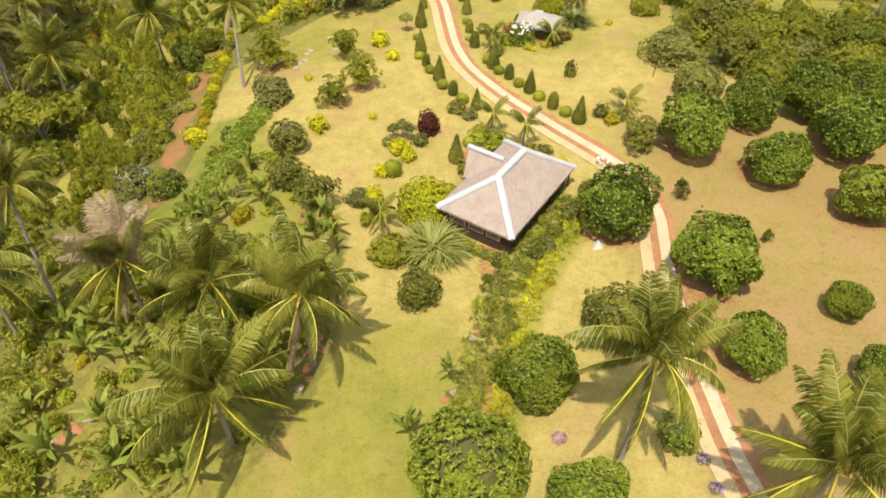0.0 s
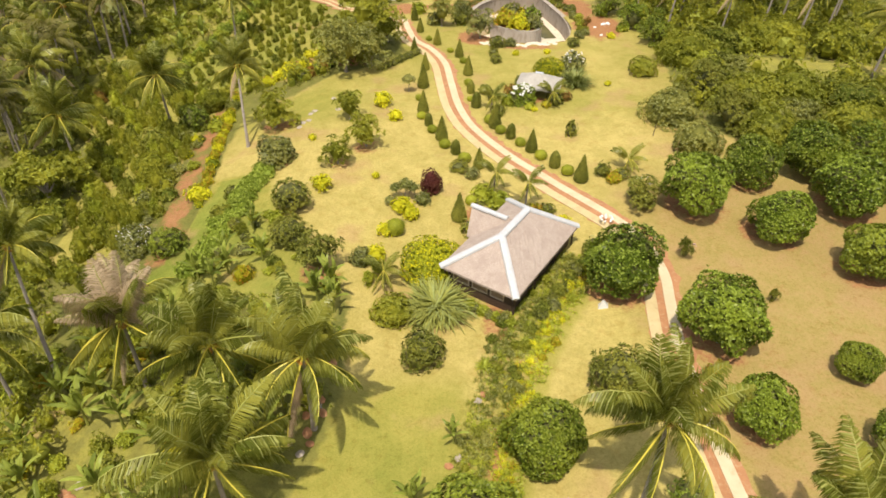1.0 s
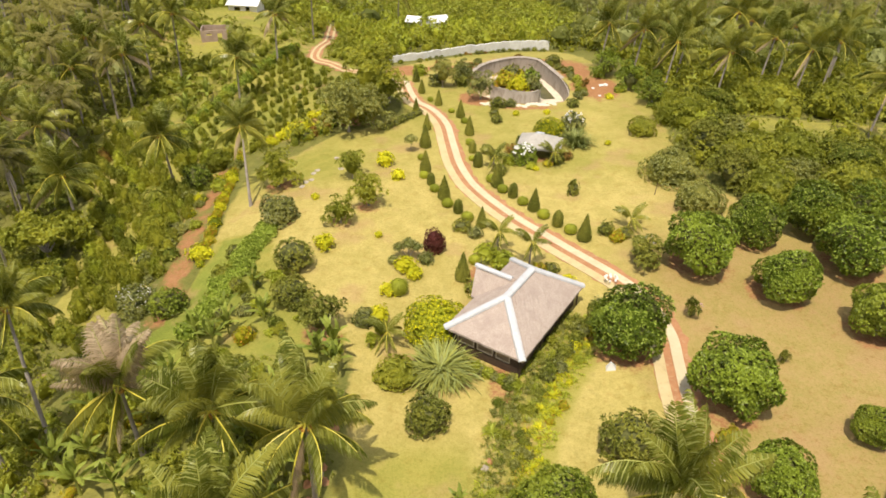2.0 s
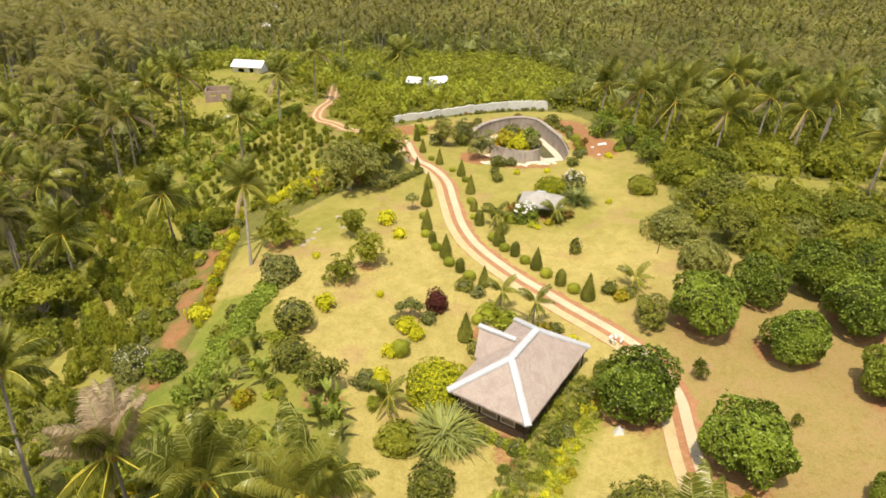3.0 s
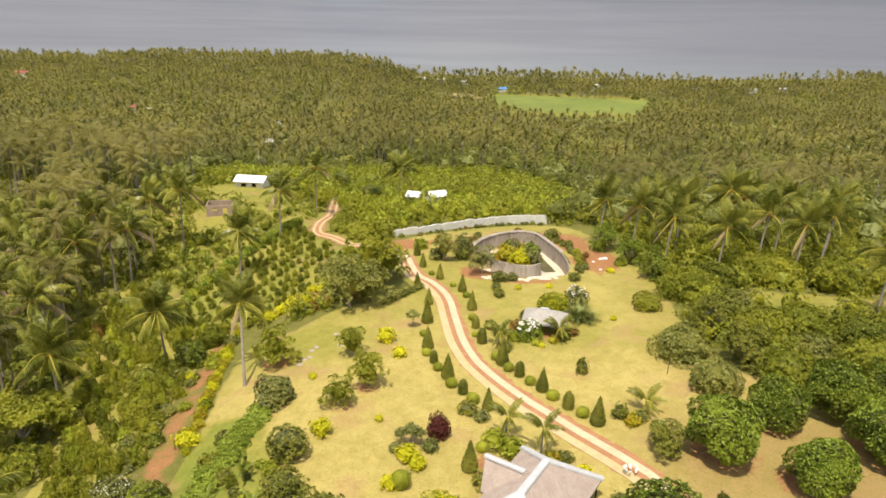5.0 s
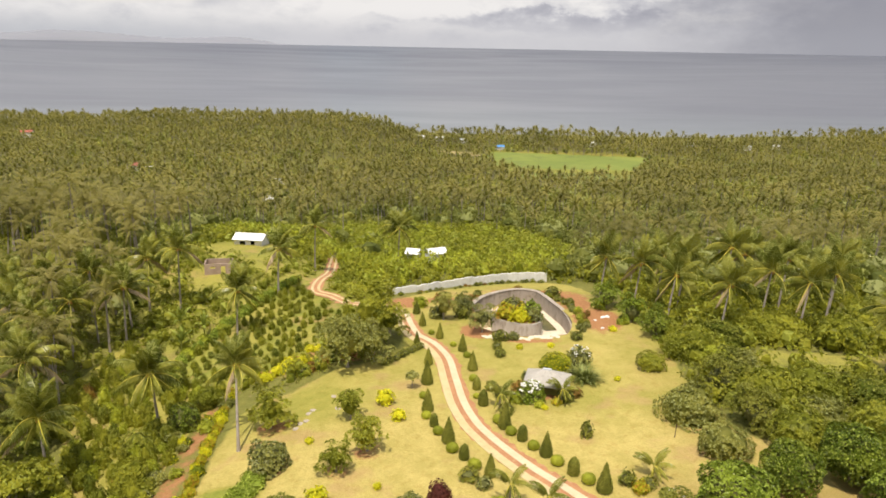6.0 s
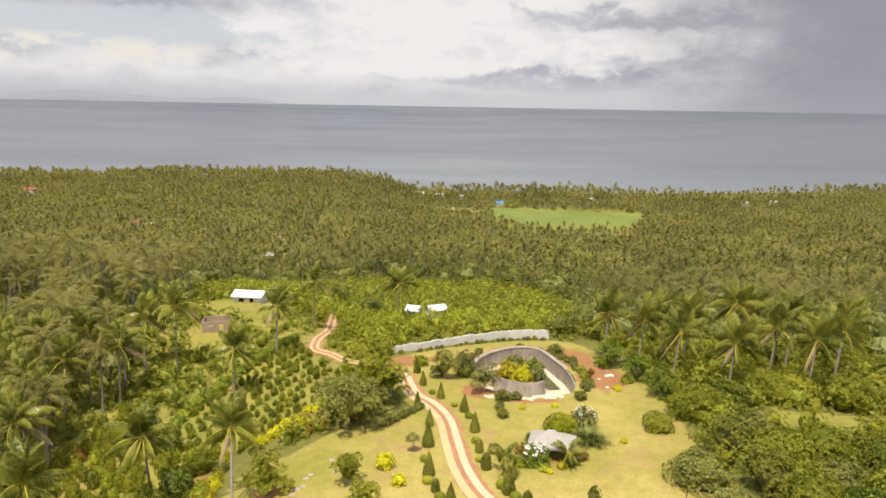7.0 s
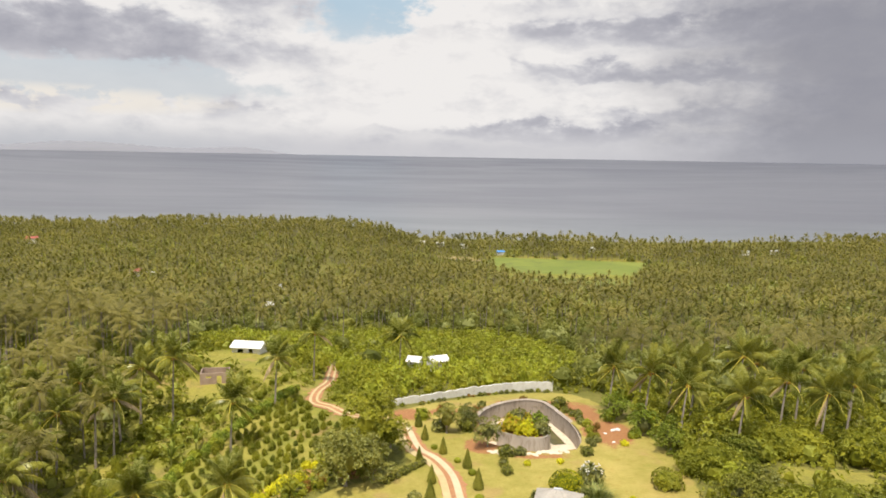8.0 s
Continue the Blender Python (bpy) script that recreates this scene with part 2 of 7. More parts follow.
YELLOW = leaf_material("yellow_leaves", (0.62, 0.58, 0.02), (0.82, 0.75, 0.03), (0.5, 0.53, 0.03), 0.5, 0.2, lift=(1, 1, 1))
SHOWY = leaf_material("yellow_flowering_leaves", (0.2, 0.24, 0.016), (0.38, 0.39, 0.02), (0.78, 0.68, 0.01), 0.5, 0.25, lift=(1, 1, 1))
CROTON = leaf_material("croton_leaves", (0.38, 0.36, 0.02), (0.56, 0.5, 0.03), (0.5, 0.24, 0.03), 0.45, 0.2, lift=(1, 1, 1))
RUSSET = leaf_material("russet_leaves", (0.1, 0.08, 0.022), (0.2, 0.155, 0.035), (0.3, 0.13, 0.04), 0.5, 0.2)
PURPLE = leaf_material("purple_leaves", (0.06, 0.02, 0.02), (0.13, 0.055, 0.05), None, 0.5, 0.1)
CONIFER = leaf_material("clipped_dark_foliage", (0.08, 0.11, 0.022), (0.16, 0.19, 0.042), None, 0.6, 0.15)
CLIPPED = leaf_material("clipped_lime_foliage", (0.28, 0.31, 0.028), (0.46, 0.47, 0.045), None, 0.55, 0.3, lift=(1, 1, 1))
CREEPER = leaf_material("bright_creeper_leaves", (0.19, 0.255, 0.025), (0.31, 0.38, 0.05), (0.42, 0.47, 0.09), 0.5, 0.35, lift=(1.1, 1.1, 1.1))
BLOSSOM = plain_material("white_blossom", (0.75, 0.72, 0.68), (0.85, 0.83, 0.8), 3.0, 0.6)
VIOLET = plain_material("violet_blossom", (0.3, 0.17, 0.4), (0.45, 0.28, 0.55), 3.0, 0.6)
PINK = plain_material("pink_blossom", (0.4, 0.25, 0.22), (0.52, 0.36, 0.32), 3.0, 0.6)
FROND = leaf_material("palm_frond_leaflets", (0.065, 0.095, 0.017), (0.17, 0.2, 0.042), (0.29, 0.3, 0.085), 0.25, 0.3, speck=0.3)
FROND_DRY = leaf_material("dry_palm_leaflets", (0.46, 0.33, 0.2), (0.68, 0.53, 0.36), None, 0.6, 0.35, lift=(1, 1, 1))
FAR_PALM = leaf_material("woodland_palm_leaflets", (0.088, 0.1, 0.036), (0.15, 0.162, 0.06), None, 0.45, 0.4, 0.02, (0.14, 0.13, 0.065), speck=0.3)
FAR_LEAF = leaf_material("woodland_leaves", (0.08, 0.115, 0.03), (0.19, 0.225, 0.06), (0.27, 0.285, 0.1), 0.5, 0.4, 0.03)
BANANA = leaf_material("banana_leaves", (0.09, 0.145, 0.028), (0.175, 0.245, 0.056), None, 0.32, 0.3)
STRAP = leaf_material("strap_leaves", (0.09, 0.13, 0.035), (0.19, 0.235, 0.07), (0.27, 0.3, 0.1), 0.4, 0.2)
YOUNG_RIB = plain_material("green_midrib", (0.32, 0.33, 0.06), (0.42, 0.42, 0.09), 2.0, 0.5)
RIB = plain_material("yellow_midrib", (0.58, 0.49, 0.05), (0.72, 0.61, 0.08), 2.0, 0.5)
BARK = plain_material("grey_bark", (0.25, 0.21, 0.17), (0.38, 0.33, 0.28), 2.0, 0.9, 0.6, 22.0, 0.02)
WOOD = plain_material("dark_brown_wood", (0.045, 0.028, 0.018), (0.1, 0.062, 0.038), 2.0, 0.75, 0.3, 30.0, 0.005, (1, 1, 5))
PANEL = plain_material("woven_bamboo_panel", (0.2, 0.14, 0.085), (0.33, 0.24, 0.15), 4.0, 0.8, 0.5, 45.0, 0.006)
FRAME = plain_material("pale_bamboo_frame", (0.46, 0.38, 0.26), (0.6, 0.5, 0.36), 3.0, 0.7, 0.3, 30.0, 0.004)
RIDGE = plain_material("white_ridge_cement", (0.47, 0.475, 0.49), (0.58, 0.585, 0.6), 1.6, 0.75, 0.3, 20.0, 0.01, stain=(0.48, 0.45, 0.42))
CONCRETE = plain_material("pale_concrete_strip", (0.56, 0.46, 0.29), (0.68, 0.575, 0.39), 0.5, 0.9, 0.3, 9.0, 0.012, stain=(0.56, 0.4, 0.24))
SANDY = plain_material("sandy_worn_strip", (0.52, 0.41, 0.2), (0.62, 0.5, 0.28), 0.5, 0.9, 0.3, 9.0, 0.012, stain=(0.46, 0.33, 0.18))
RED_SOIL = plain_material("red_soil", (0.36, 0.165, 0.075), (0.5, 0.25, 0.115), 0.9, 0.97, 0.7, 14.0, 0.04, stain=(0.5, 0.33, 0.18))
OLD_CONCRETE = plain_material("weathered_concrete", (0.33, 0.275, 0.225), (0.47, 0.4, 0.335), 0.5, 0.9, 0.5, 8.0, 0.02, (1, 1, 0.35), stain=(0.2, 0.16, 0.115))
BED_CONCRETE = plain_material("streaked_pale_concrete", (0.36, 0.32, 0.27), (0.5, 0.46, 0.4), 0.6, 0.9, 0.5, 8.0, 0.02, (1, 1, 0.3), stain=(0.24, 0.2, 0.155))
SAND = plain_material("pale_sandy_floor", (0.62, 0.53, 0.4), (0.74, 0.66, 0.52), 0.4, 0.95, 0.4, 8.0, 0.02, stain=(0.5, 0.38, 0.25))
WHITEWASH = plain_material("whitewashed_wall", (0.7, 0.68, 0.64), (0.82, 0.81, 0.78), 0.7, 0.85, 0.3, 12.0, 0.01, stain=(0.58, 0.54, 0.48))
STONE = plain_material("pale_stone", (0.34, 0.28, 0.21), (0.48, 0.41, 0.33), 1.5, 0.9, 0.6, 12.0, 0.03)
SHEET = plain_material("white_roof_sheet", (0.72, 0.72, 0.72), (0.82, 0.82, 0.83), 0.6, 0.5, 0.1, 8.0, 0.01)
BRICKS = plain_material("bare_brown_brickwork", (0.32, 0.23, 0.18), (0.45, 0.34, 0.27), 0.9, 0.95, 0.5, 9.0, 0.02)
BLUE_SHEET = plain_material("blue_roof_sheet", (0.08, 0.26, 0.6), (0.12, 0.34, 0.7), 0.6, 0.5)
RED_SHEET = plain_material("red_roof_sheet", (0.36, 0.09, 0.07), (0.46, 0.14, 0.1), 0.6, 0.6)
GREEN_POND = plain_material("murky_shallow_water", (0.09, 0.085, 0.03), (0.16, 0.14, 0.055), 0.6, 0.25, 0.05)
# distance haze is painted into the hills' pale blue-grey base colour
HAZE_HILL = plain_material("haze_painted_far_hills", (0.235, 0.243, 0.285), (0.25, 0.26, 0.295), 0.002, 1.0, 0.0)
HUT_ROOF = plain_material("pale_weathered_thatch", (0.36, 0.33, 0.29), (0.47, 0.44, 0.395), 1.2, 0.85, 0.3, 16.0, 0.01, stain=(0.48, 0.43, 0.37))
COCONUT = plain_material("ripening_coconut", (0.42, 0.2, 0.03), (0.6, 0.32, 0.05), 3.0, 0.5)
PADDY_GREEN = plain_material("rice_paddy", (0.14, 0.185, 0.025), (0.235, 0.265, 0.045), 0.02, 0.9, 0.3, 0.3, 0.2, stain=(0.12, 0.14, 0.035))
FALLOW_EARTH = plain_material("fallow_earth", (0.3, 0.24, 0.1), (0.4, 0.31, 0.16), 0.05, 0.95, 0.3, 0.4, 0.2)
# dark colour that paints the shade between the leaves inside a crown
INNER = plain_material("shade_dark_crown_core", (0.085, 0.09, 0.022), (0.13, 0.13, 0.034), 1.5, 0.9, 0.2, 9.0)
ASH_LEAF = leaf_material("pale_ash_leaves", (0.12, 0.152, 0.04), (0.25, 0.285, 0.085), (0.35, 0.37, 0.14), 0.5, 0.4)
AIRY = leaf_material("airy_yellow_green_leaves", (0.115, 0.155, 0.018), (0.22, 0.26, 0.036), (0.32, 0.34, 0.06), 0.45, 0.42)


# ---- the lie of the land ----
FALL = [(-400, 2), (0, 1.2), (40, 0.5), (75, 0), (100, -1.6), (120, -3), (140, -5.5), (160, -10), (185, -17), (250, -28),
        (500, -58), (690, -79), (850, -81.5), (1080, -84), (1140, -88), (1500, -95)]
SEA_Z = -85.0


def smooth(a, b, v):
    s = np.clip((v - a) / (b - a), 0, 1)
    return s * s * (3 - 2 * s)


def ground_z(x, y):
    """Height of the ground: a garden on a spur that falls away to a coastal plain."""
    x, y = np.asarray(x, float), np.asarray(y, float)
    ys, zs = [p[0] for p in FALL], [p[1] for p in FALL]
    z = (np.interp(y - 12, ys, zs) + 2 * np.interp(y, ys, zs) + np.interp(y + 12, ys, zs)) / 4
    near = 1 - smooth(90, 140, y)
    z = z - near * np.minimum(0.24 * np.maximum(-15 - x, 0), 9)
    z = z + near * 0.04 * np.clip(x - 4, 0, 25)
    z = z + 19 * smooth(-30, -150, x) * (1 - 0.5 * smooth(-330, -560, x)) * smooth(420, 760, y) * (1 - smooth(900, 1250, y))
    z = z + 8 * smooth(350, 650, x) * smooth(600, 900, y) * (1 - smooth(1000, 1150, y))
    z = z + 6 * smooth(-25, -45, x) * (smooth(125, 160, y) - smooth(190, 270, y))
    return z


def gz(x, y):
    return float(ground_z(x, y))


def spline(points, step):
    """Evenly spaced points on a smooth line through the given ones."""
    pts = np.array(points, float)
    pts = np.vstack([2 * pts[0] - pts[1], pts, 2 * pts[-1] - pts[-2]])
    out = []
    for i in range(1, len(pts) - 2):
        p0, p1, p2, p3 = pts[i - 1:i + 3]
        for s in np.linspace(0, 1, 12, endpoint=False):
            out.append(0.5 * (2 * p1 + (p2 - p0) * s + (2 * p0 - 5 * p1 + 4 * p2 - p3) * s * s + (3 * p1 - p0 - 3 * p2 + p3) * s ** 3))
    out = np.array(out + [pts[-2]])
    run = np.concatenate([[0], np.cumsum(np.linalg.norm(np.diff(out, axis=0), axis=1))])
    at = np.linspace(0, run[-1], max(2, int(run[-1] / step)))
    return np.stack([np.interp(at, run, out[:, k]) for k in range(out.shape[1])], axis=1)


def inside(poly, x, y):
    """Whether points lie inside a polygon."""
    x, y = np.asarray(x, float), np.asarray(y, float)
    hit = np.zeros(x.shape, bool)
    for (x0, y0), (x1, y1) in zip(poly, np.roll(poly, -1, axis=0)):
        cross = (y0 > y) != (y1 > y)
        hit ^= cross & (x < (x1 - x0) * (y - y0) / (y1 - y0 + 1e-12) + x0)
    return hit


def away(line, x, y):
    """Distance of points from a line of points."""
    x, y = np.asarray(x, float), np.asarray(y, float)
    best = np.full(x.shape, 1e9)
    for (x0, y0), (x1, y1) in zip(line[:-1], line[1:]):
        dx, dy = x1 - x0, y1 - y0
        s = np.clip(((x - x0) * dx + (y - y0) * dy) / (dx * dx + dy * dy + 1e-9), 0, 1)
        best = np.minimum(best, np.hypot(x - x0 - s * dx, y - y0 - s * dy))
    return best


# plan of the garden, all in metres
DRIVE = spline([(19.3, 8), (18.9, 18.0), (18.2, 22.3), (17.8, 26.4), (17.5, 31.2), (17.5, 37.9), (17.9, 42.5), (18.2, 45.7), (17.7, 49.2), (16.5, 52.2),
                (14.9, 54.5), (13.1, 56.7), (11.1, 59.1), (9.0, 61.8), (7.1, 64.2), (5.1, 67.2), (3.2, 70.4), (1.6, 73.8), (0.3, 78.8),
                (-0.6, 85.5), (-1.5, 92.4), (-3.5, 97.8), (-6.0, 101.5), (-7.5, 106.8), (-8.5, 112.2)], 0.6)
TRACK = spline([(-8.5, 112.2), (-12.5, 116.5), (-18.0, 118.5), (-22.2, 123.9), (-25.7, 127.3), (-26.6, 134.6), (-26.2, 145.0), (-28.1, 160), (-31, 180)], 1.0)
LAWN = spline([(-14.5, 12), (-11.3, 20.0), (-8.1, 27.0), (-7.2, 33.6), (-7.6, 40.4), (-8.9, 44.6), (-12.4, 48.0), (-15.5, 53.1), (-19.7, 60), (-24.3, 58.0), (-25.6, 62.2),
               (-26.0, 72.0), (-25.4, 80.6), (-20.2, 83.5), (-16.3, 87.5), (-11.9, 90.1), (-7.1, 97.5), (-10.6, 108.9), (-9.5, 121.0), (0, 130), (12, 136.5), (22, 137), (26.5, 126), (29.2, 108),
               (30.0, 96.0), (29.3, 86.4), (28.9, 79.2), (30.3, 71.9), (35, 68), (36.6, 63.8), (48.3, 61.2), (60, 50), (60, 12), (-14.5, 12)], 2.0)
POND = np.array([(3.4, 117.2), (5.0, 120.6), (7.4, 123.2), (10.3, 125.0), (13.0, 125.6), (15.3, 124.6), (16.6, 121.8), (17.6, 118.8), (18.6, 115.6), (19.1, 112.0),
                 (19.1, 108.6), (18.5, 105.2), (17.2, 102.0), (13.0, 101.0), (8.0, 102.0), (4.5, 105.5), (2.6, 111.0)])
BANK_LINE = spline([(12.2, 47.6), (8.5, 42.2), (6.4, 38.2), (4.9, 34.0), (3.9, 29.8), (3.0, 26.0), (2.5, 18)], 1.0)
PADDY = np.array([(46, 838), (66, 842), (120, 834), (178, 824), (236, 818), (212, 750), (176, 650), (150, 574), (92, 560), (58, 625), (45, 800)])
FALLOW = np.array([(-18, 846), (26, 838), (42, 806), (30, 800), (4, 815)])
GLADE = np.array([(40, 93), (45, 96), (52, 95), (62, 93), (64, 88), (56, 86), (48, 88.5), (42, 90)])
CLEARING = np.array([(-44, 98), (-22, 88), (-16, 100), (-14, 120), (-20, 150), (-36, 160), (-58, 160), (-60, 130), (-52, 108)])
ORCHARD = np.array([(-41.5, 98), (-29, 87.5), (-22, 94), (-17, 106), (-17, 113), (-22, 119), (-30.5, 137), (-36, 128), (-39, 114)])
HEDGE = spline([(-42.2, 99.5), (-40.2, 106.0), (-37.8, 113.0), (-35.2, 121.0), (-32.6, 128.5), (-30.6, 135.0)], 1.25)
THICKET = np.array([(-31, 52), (-30.5, 62), (-31.5, 76), (-30, 86), (-40, 95), (-54, 110), (-58, 98), (-50, 82), (-43, 70), (-40, 50)])
STRIP = np.array([(-27.5, 44), (-23.2, 44), (-22.4, 52), (-20.2, 63), (-24.6, 63.5), (-25.4, 57), (-26.6, 50)])
MIXED = np.array([(-24, 43), (-9, 39), (-8.5, 45), (-12.5, 49), (-15.5, 53), (-19.5, 61), (-24, 61)])
SHADE_RINGS = [(24.3, 56.0, 3.5), (30.7, 61.0, 3.1), (30.0, 51.6, 2.9), (14.7, 44.4, 3.4), (21.2, 38.1, 3.2), (21.4, 30.2, 2.4), (36.3, 46.4, 2.9), (38.6, 56, 3.5), (43, 38, 2.8), (44.5, 50.3, 3), (-18.8, 64.6, 1.9), (-11.8, 63.4, 1.5), (-9.2, 67.3, 1.8), (-20.9, 73.8, 2.2), (-11.0, 45.4, 2.0)]   # reddish litter below the trees, strengthened to paint in part of their shade
SHRUBLAND = np.array([(-30, 128), (-12, 126), (20, 142), (28, 150), (36, 190), (40, 240), (20, 285), (-40, 280), (-74, 225), (-64, 165), (-40, 160)])


# ---- mesh helpers ----
def shape(name, verts, faces, mats, parent=None, label="", smooth_faces=False, which=None):
    """One mesh object from arrays of corners and faces."""
    mesh = bpy.data.meshes.new(name)
    verts, faces = np.asarray(verts, np.float32), np.asarray(faces, np.int32)
    k = faces.shape[1]
    mesh.vertices.add(len(verts))
    mesh.vertices.foreach_set("co", verts.ravel())
    mesh.loops.add(faces.size)
    mesh.loops.foreach_set("vertex_index", faces.ravel())
    mesh.polygons.add(len(faces))
    mesh.polygons.foreach_set("loop_start", np.arange(0, faces.size, k, dtype=np.int32))
    mesh.polygons.foreach_set("loop_total", np.full(len(faces), k, np.int32))
    for mat in mats if isinstance(mats, (list, tuple)) else [mats]:
        mesh.materials.append(mat)
    if which is not None:
        mesh.polygons.foreach_set("material_index", np.asarray(which, np.int32))
    mesh.polygons.foreach_set("use_smooth", np.full(len(faces), bool(smooth_faces)))
    mesh.update(calc_edges=True)
    ob = new(name, mesh)
    if parent:
        ob.parent = parent
    if label:
        ob["label"] = label
    return ob


def part(name, bm, mat, parent=None, label=""):
    """Links a bmesh as one mesh object under a thing or a part."""
    mesh = bpy.data.meshes.new(name)
    bm.to_mesh(mesh)
    bm.free()
    mesh.materials.append(mat)
    ob = new(name, mesh)
    if parent:
        ob.parent = parent
    if label:
        ob["label"] = label
    return ob


def empty(name, at, turn=0.0, size=1.0):
    ob = new(name)
    ob.empty_display_size = 0.2
    ob.matrix_basis = Matrix.LocRotScale(Vector(at), Euler((0, 0, turn)), Vector((size, size, size)) if isinstance(size, (int, float)) else Vector(size))
    return ob


def box(bm, centre, size, turn=0.0, bevel=0.0):
    made = bmesh.ops.create_cube(bm, size=1.0, matrix=Matrix.LocRotScale(Vector(centre), Euler((0, 0, turn)), Vector(size)))
    if bevel:
        edges = list({e for v in made["verts"] for e in v.link_edges})
        bmesh.ops.bevel(bm, geom=edges, offset=bevel, segments=1, affect="EDGES")


def prism(bm, low, high):
    """A solid between two rings of equally many corners."""
    a, b = [bm.verts.new(p) for p in low], [bm.verts.new(p) for p in high]
    k = len(a)
    bm.faces.new(a[::-1])
    bm.faces.new(b)
    for i in range(k):
        bm.faces.new((a[i], a[(i + 1) % k], b[(i + 1) % k], b[i]))


def tube(path, radii, sides=7):
    """Corners and faces of a tapered tube along a path."""
    path, radii = np.asarray(path, float), np.asarray(radii, float)
    ways = np.gradient(path, axis=0)
    ways /= np.linalg.norm(ways, axis=1)[:, None]
    side = np.cross(ways, (0.31, 0.17, 0.93) if abs(ways[0][2]) < 0.9 else (1.0, 0.2, 0.1))
    side /= np.linalg.norm(side, axis=1)[:, None]
    other = np.cross(ways, side)
    a = np.arange(sides) * 2 * np.pi / sides
    v = path[:, None] + radii[:, None, None] * (np.cos(a)[None, :, None] * side[:, None] + np.sin(a)[None, :, None] * other[:, None])
    i, j = np.meshgrid(np.arange(len(path) - 1), np.arange(sides), indexing="ij")
    f = np.stack([i * sides + j, i * sides + (j + 1) % sides, (i + 1) * sides + (j + 1) % sides, (i + 1) * sides + j], -1).reshape(-1, 4)
    return v.reshape(-1, 3), f


def merged(pieces):
    """Joins pairs of corners and faces (all quads or all triangles)."""
    verts, faces, base = [], [], 0
    for v, f in pieces:
        verts.append(v)
        faces.append(np.asarray(f) + base)
        base += len(v)
    return np.concatenate(verts), np.concatenate(faces)


def unit(v):
    return v / (np.linalg.norm(v, axis=-1, keepdims=True) + 1e-9)


def leaves(rng, at, out, length, width, spread=0.7, droop=0.25):
    """Folded leaf blades, each a quad, that grow at the given points and face roughly outwards."""
    n = len(at)
    normal = unit(out + rng.normal(0, spread, (n, 3)) * 0.6)
    way = unit(np.cross(normal, rng.normal(0, 1, (n, 3))) + out * 0.45 + np.array([0, 0, -droop]))
    side = unit(np.cross(normal, way))
    normal = np.cross(way, side)
    ln = length * rng.uniform(0.7, 1.25, (n, 1))
    wd = width * rng.uniform(0.7, 1.25, (n, 1)) / 2
    mid = at + way * ln * 0.5
    v = np.stack([at, mid + side * wd + normal * wd * 0.35, at + way * ln, mid - side * wd + normal * wd * 0.35], 1).reshape(-1, 3)
    return v, np.arange(4 * n).reshape(-1, 4)


def wave(rng, way, freq, terms=8):
    """A smooth random swell over directions, of spread one."""
    k = unit(rng.normal(0, 1, (terms, 3))) * freq * rng.uniform(0.7, 1.4, (terms, 1))
    return np.sin(way @ k.T + rng.uniform(0, 6.28, terms)).sum(1) * math.sqrt(2 / terms)


def rosettes(rng, at, axis, per, length, width, low=0.1, high=0.9):
    """Whorls of folded leaf blades, each a quad, that stand round the twig ends at the given points."""
    at, axis = np.repeat(at, per, 0), np.repeat(axis, per, 0)
    n = len(at)
    way = unit(unit(np.cross(axis, rng.normal(0, 1, (n, 3)))) + axis * rng.uniform(low, high, (n, 1)) + np.array([0, 0, -0.12]))
    normal = unit(axis - way * (axis * way).sum(1, keepdims=True) + rng.normal(0, 0.18, (n, 3)))
    side = unit(np.cross(normal, way))
    normal = np.cross(way, side)
    ln, wd = length * rng.uniform(0.7, 1.25, (n, 1)), width * rng.uniform(0.75, 1.2, (n, 1)) / 2
    mid = at + way * ln * 0.55
    v = np.stack([at, mid + side * wd + normal * wd * 0.3, at + way * ln - normal * ln * 0.1, mid - side * wd + normal * wd * 0.3], 1).reshape(-1, 3)
    return v, np.arange(4 * n).reshape(-1, 4)


def dome_skin(seed, way, squash, rugged, gaps):
    """Points of a dome-shaped crown of radius one, seen from its middle along the given ways: a flattened foot, hollows and bulges."""
    rng = np.random.default_rng(seed + 900)
    r = 1 + rugged * (0.06 * wave(rng, way, 3.0) + 0.045 * wave(rng, way, 7.0))
    r = np.where(wave(rng, way, 5.5) < -1.9 + gaps, r * 0.76, r)
    p = way * r[:, None]
    p[:, :2] *= np.where(way[:, 2] < 0, (1.02 - way[:, 2] ** 2) ** -0.12, 1)[:, None]
    return p * [1, 1, squash]


def dome(seed, count, squash, rugged, gaps):
    """Twig ends all over such a crown, some a little inside it."""
    rng = np.random.default_rng(seed)
    way = unit(rng.normal(0, 1, (count * 3, 3)))
    way = way[way[:, 2] > -0.66][:count]
    p = dome_skin(seed, way, squash, rugged, gaps) * np.where(rng.random(len(way)) < 0.2, rng.uniform(0.86, 0.95, len(way)), rng.normal(1, 0.02, len(way)))[:, None]
    return p, unit(way * [1, 1, 0.8] + [0, 0, 0.4] + rng.normal(0, 0.25, way.shape))


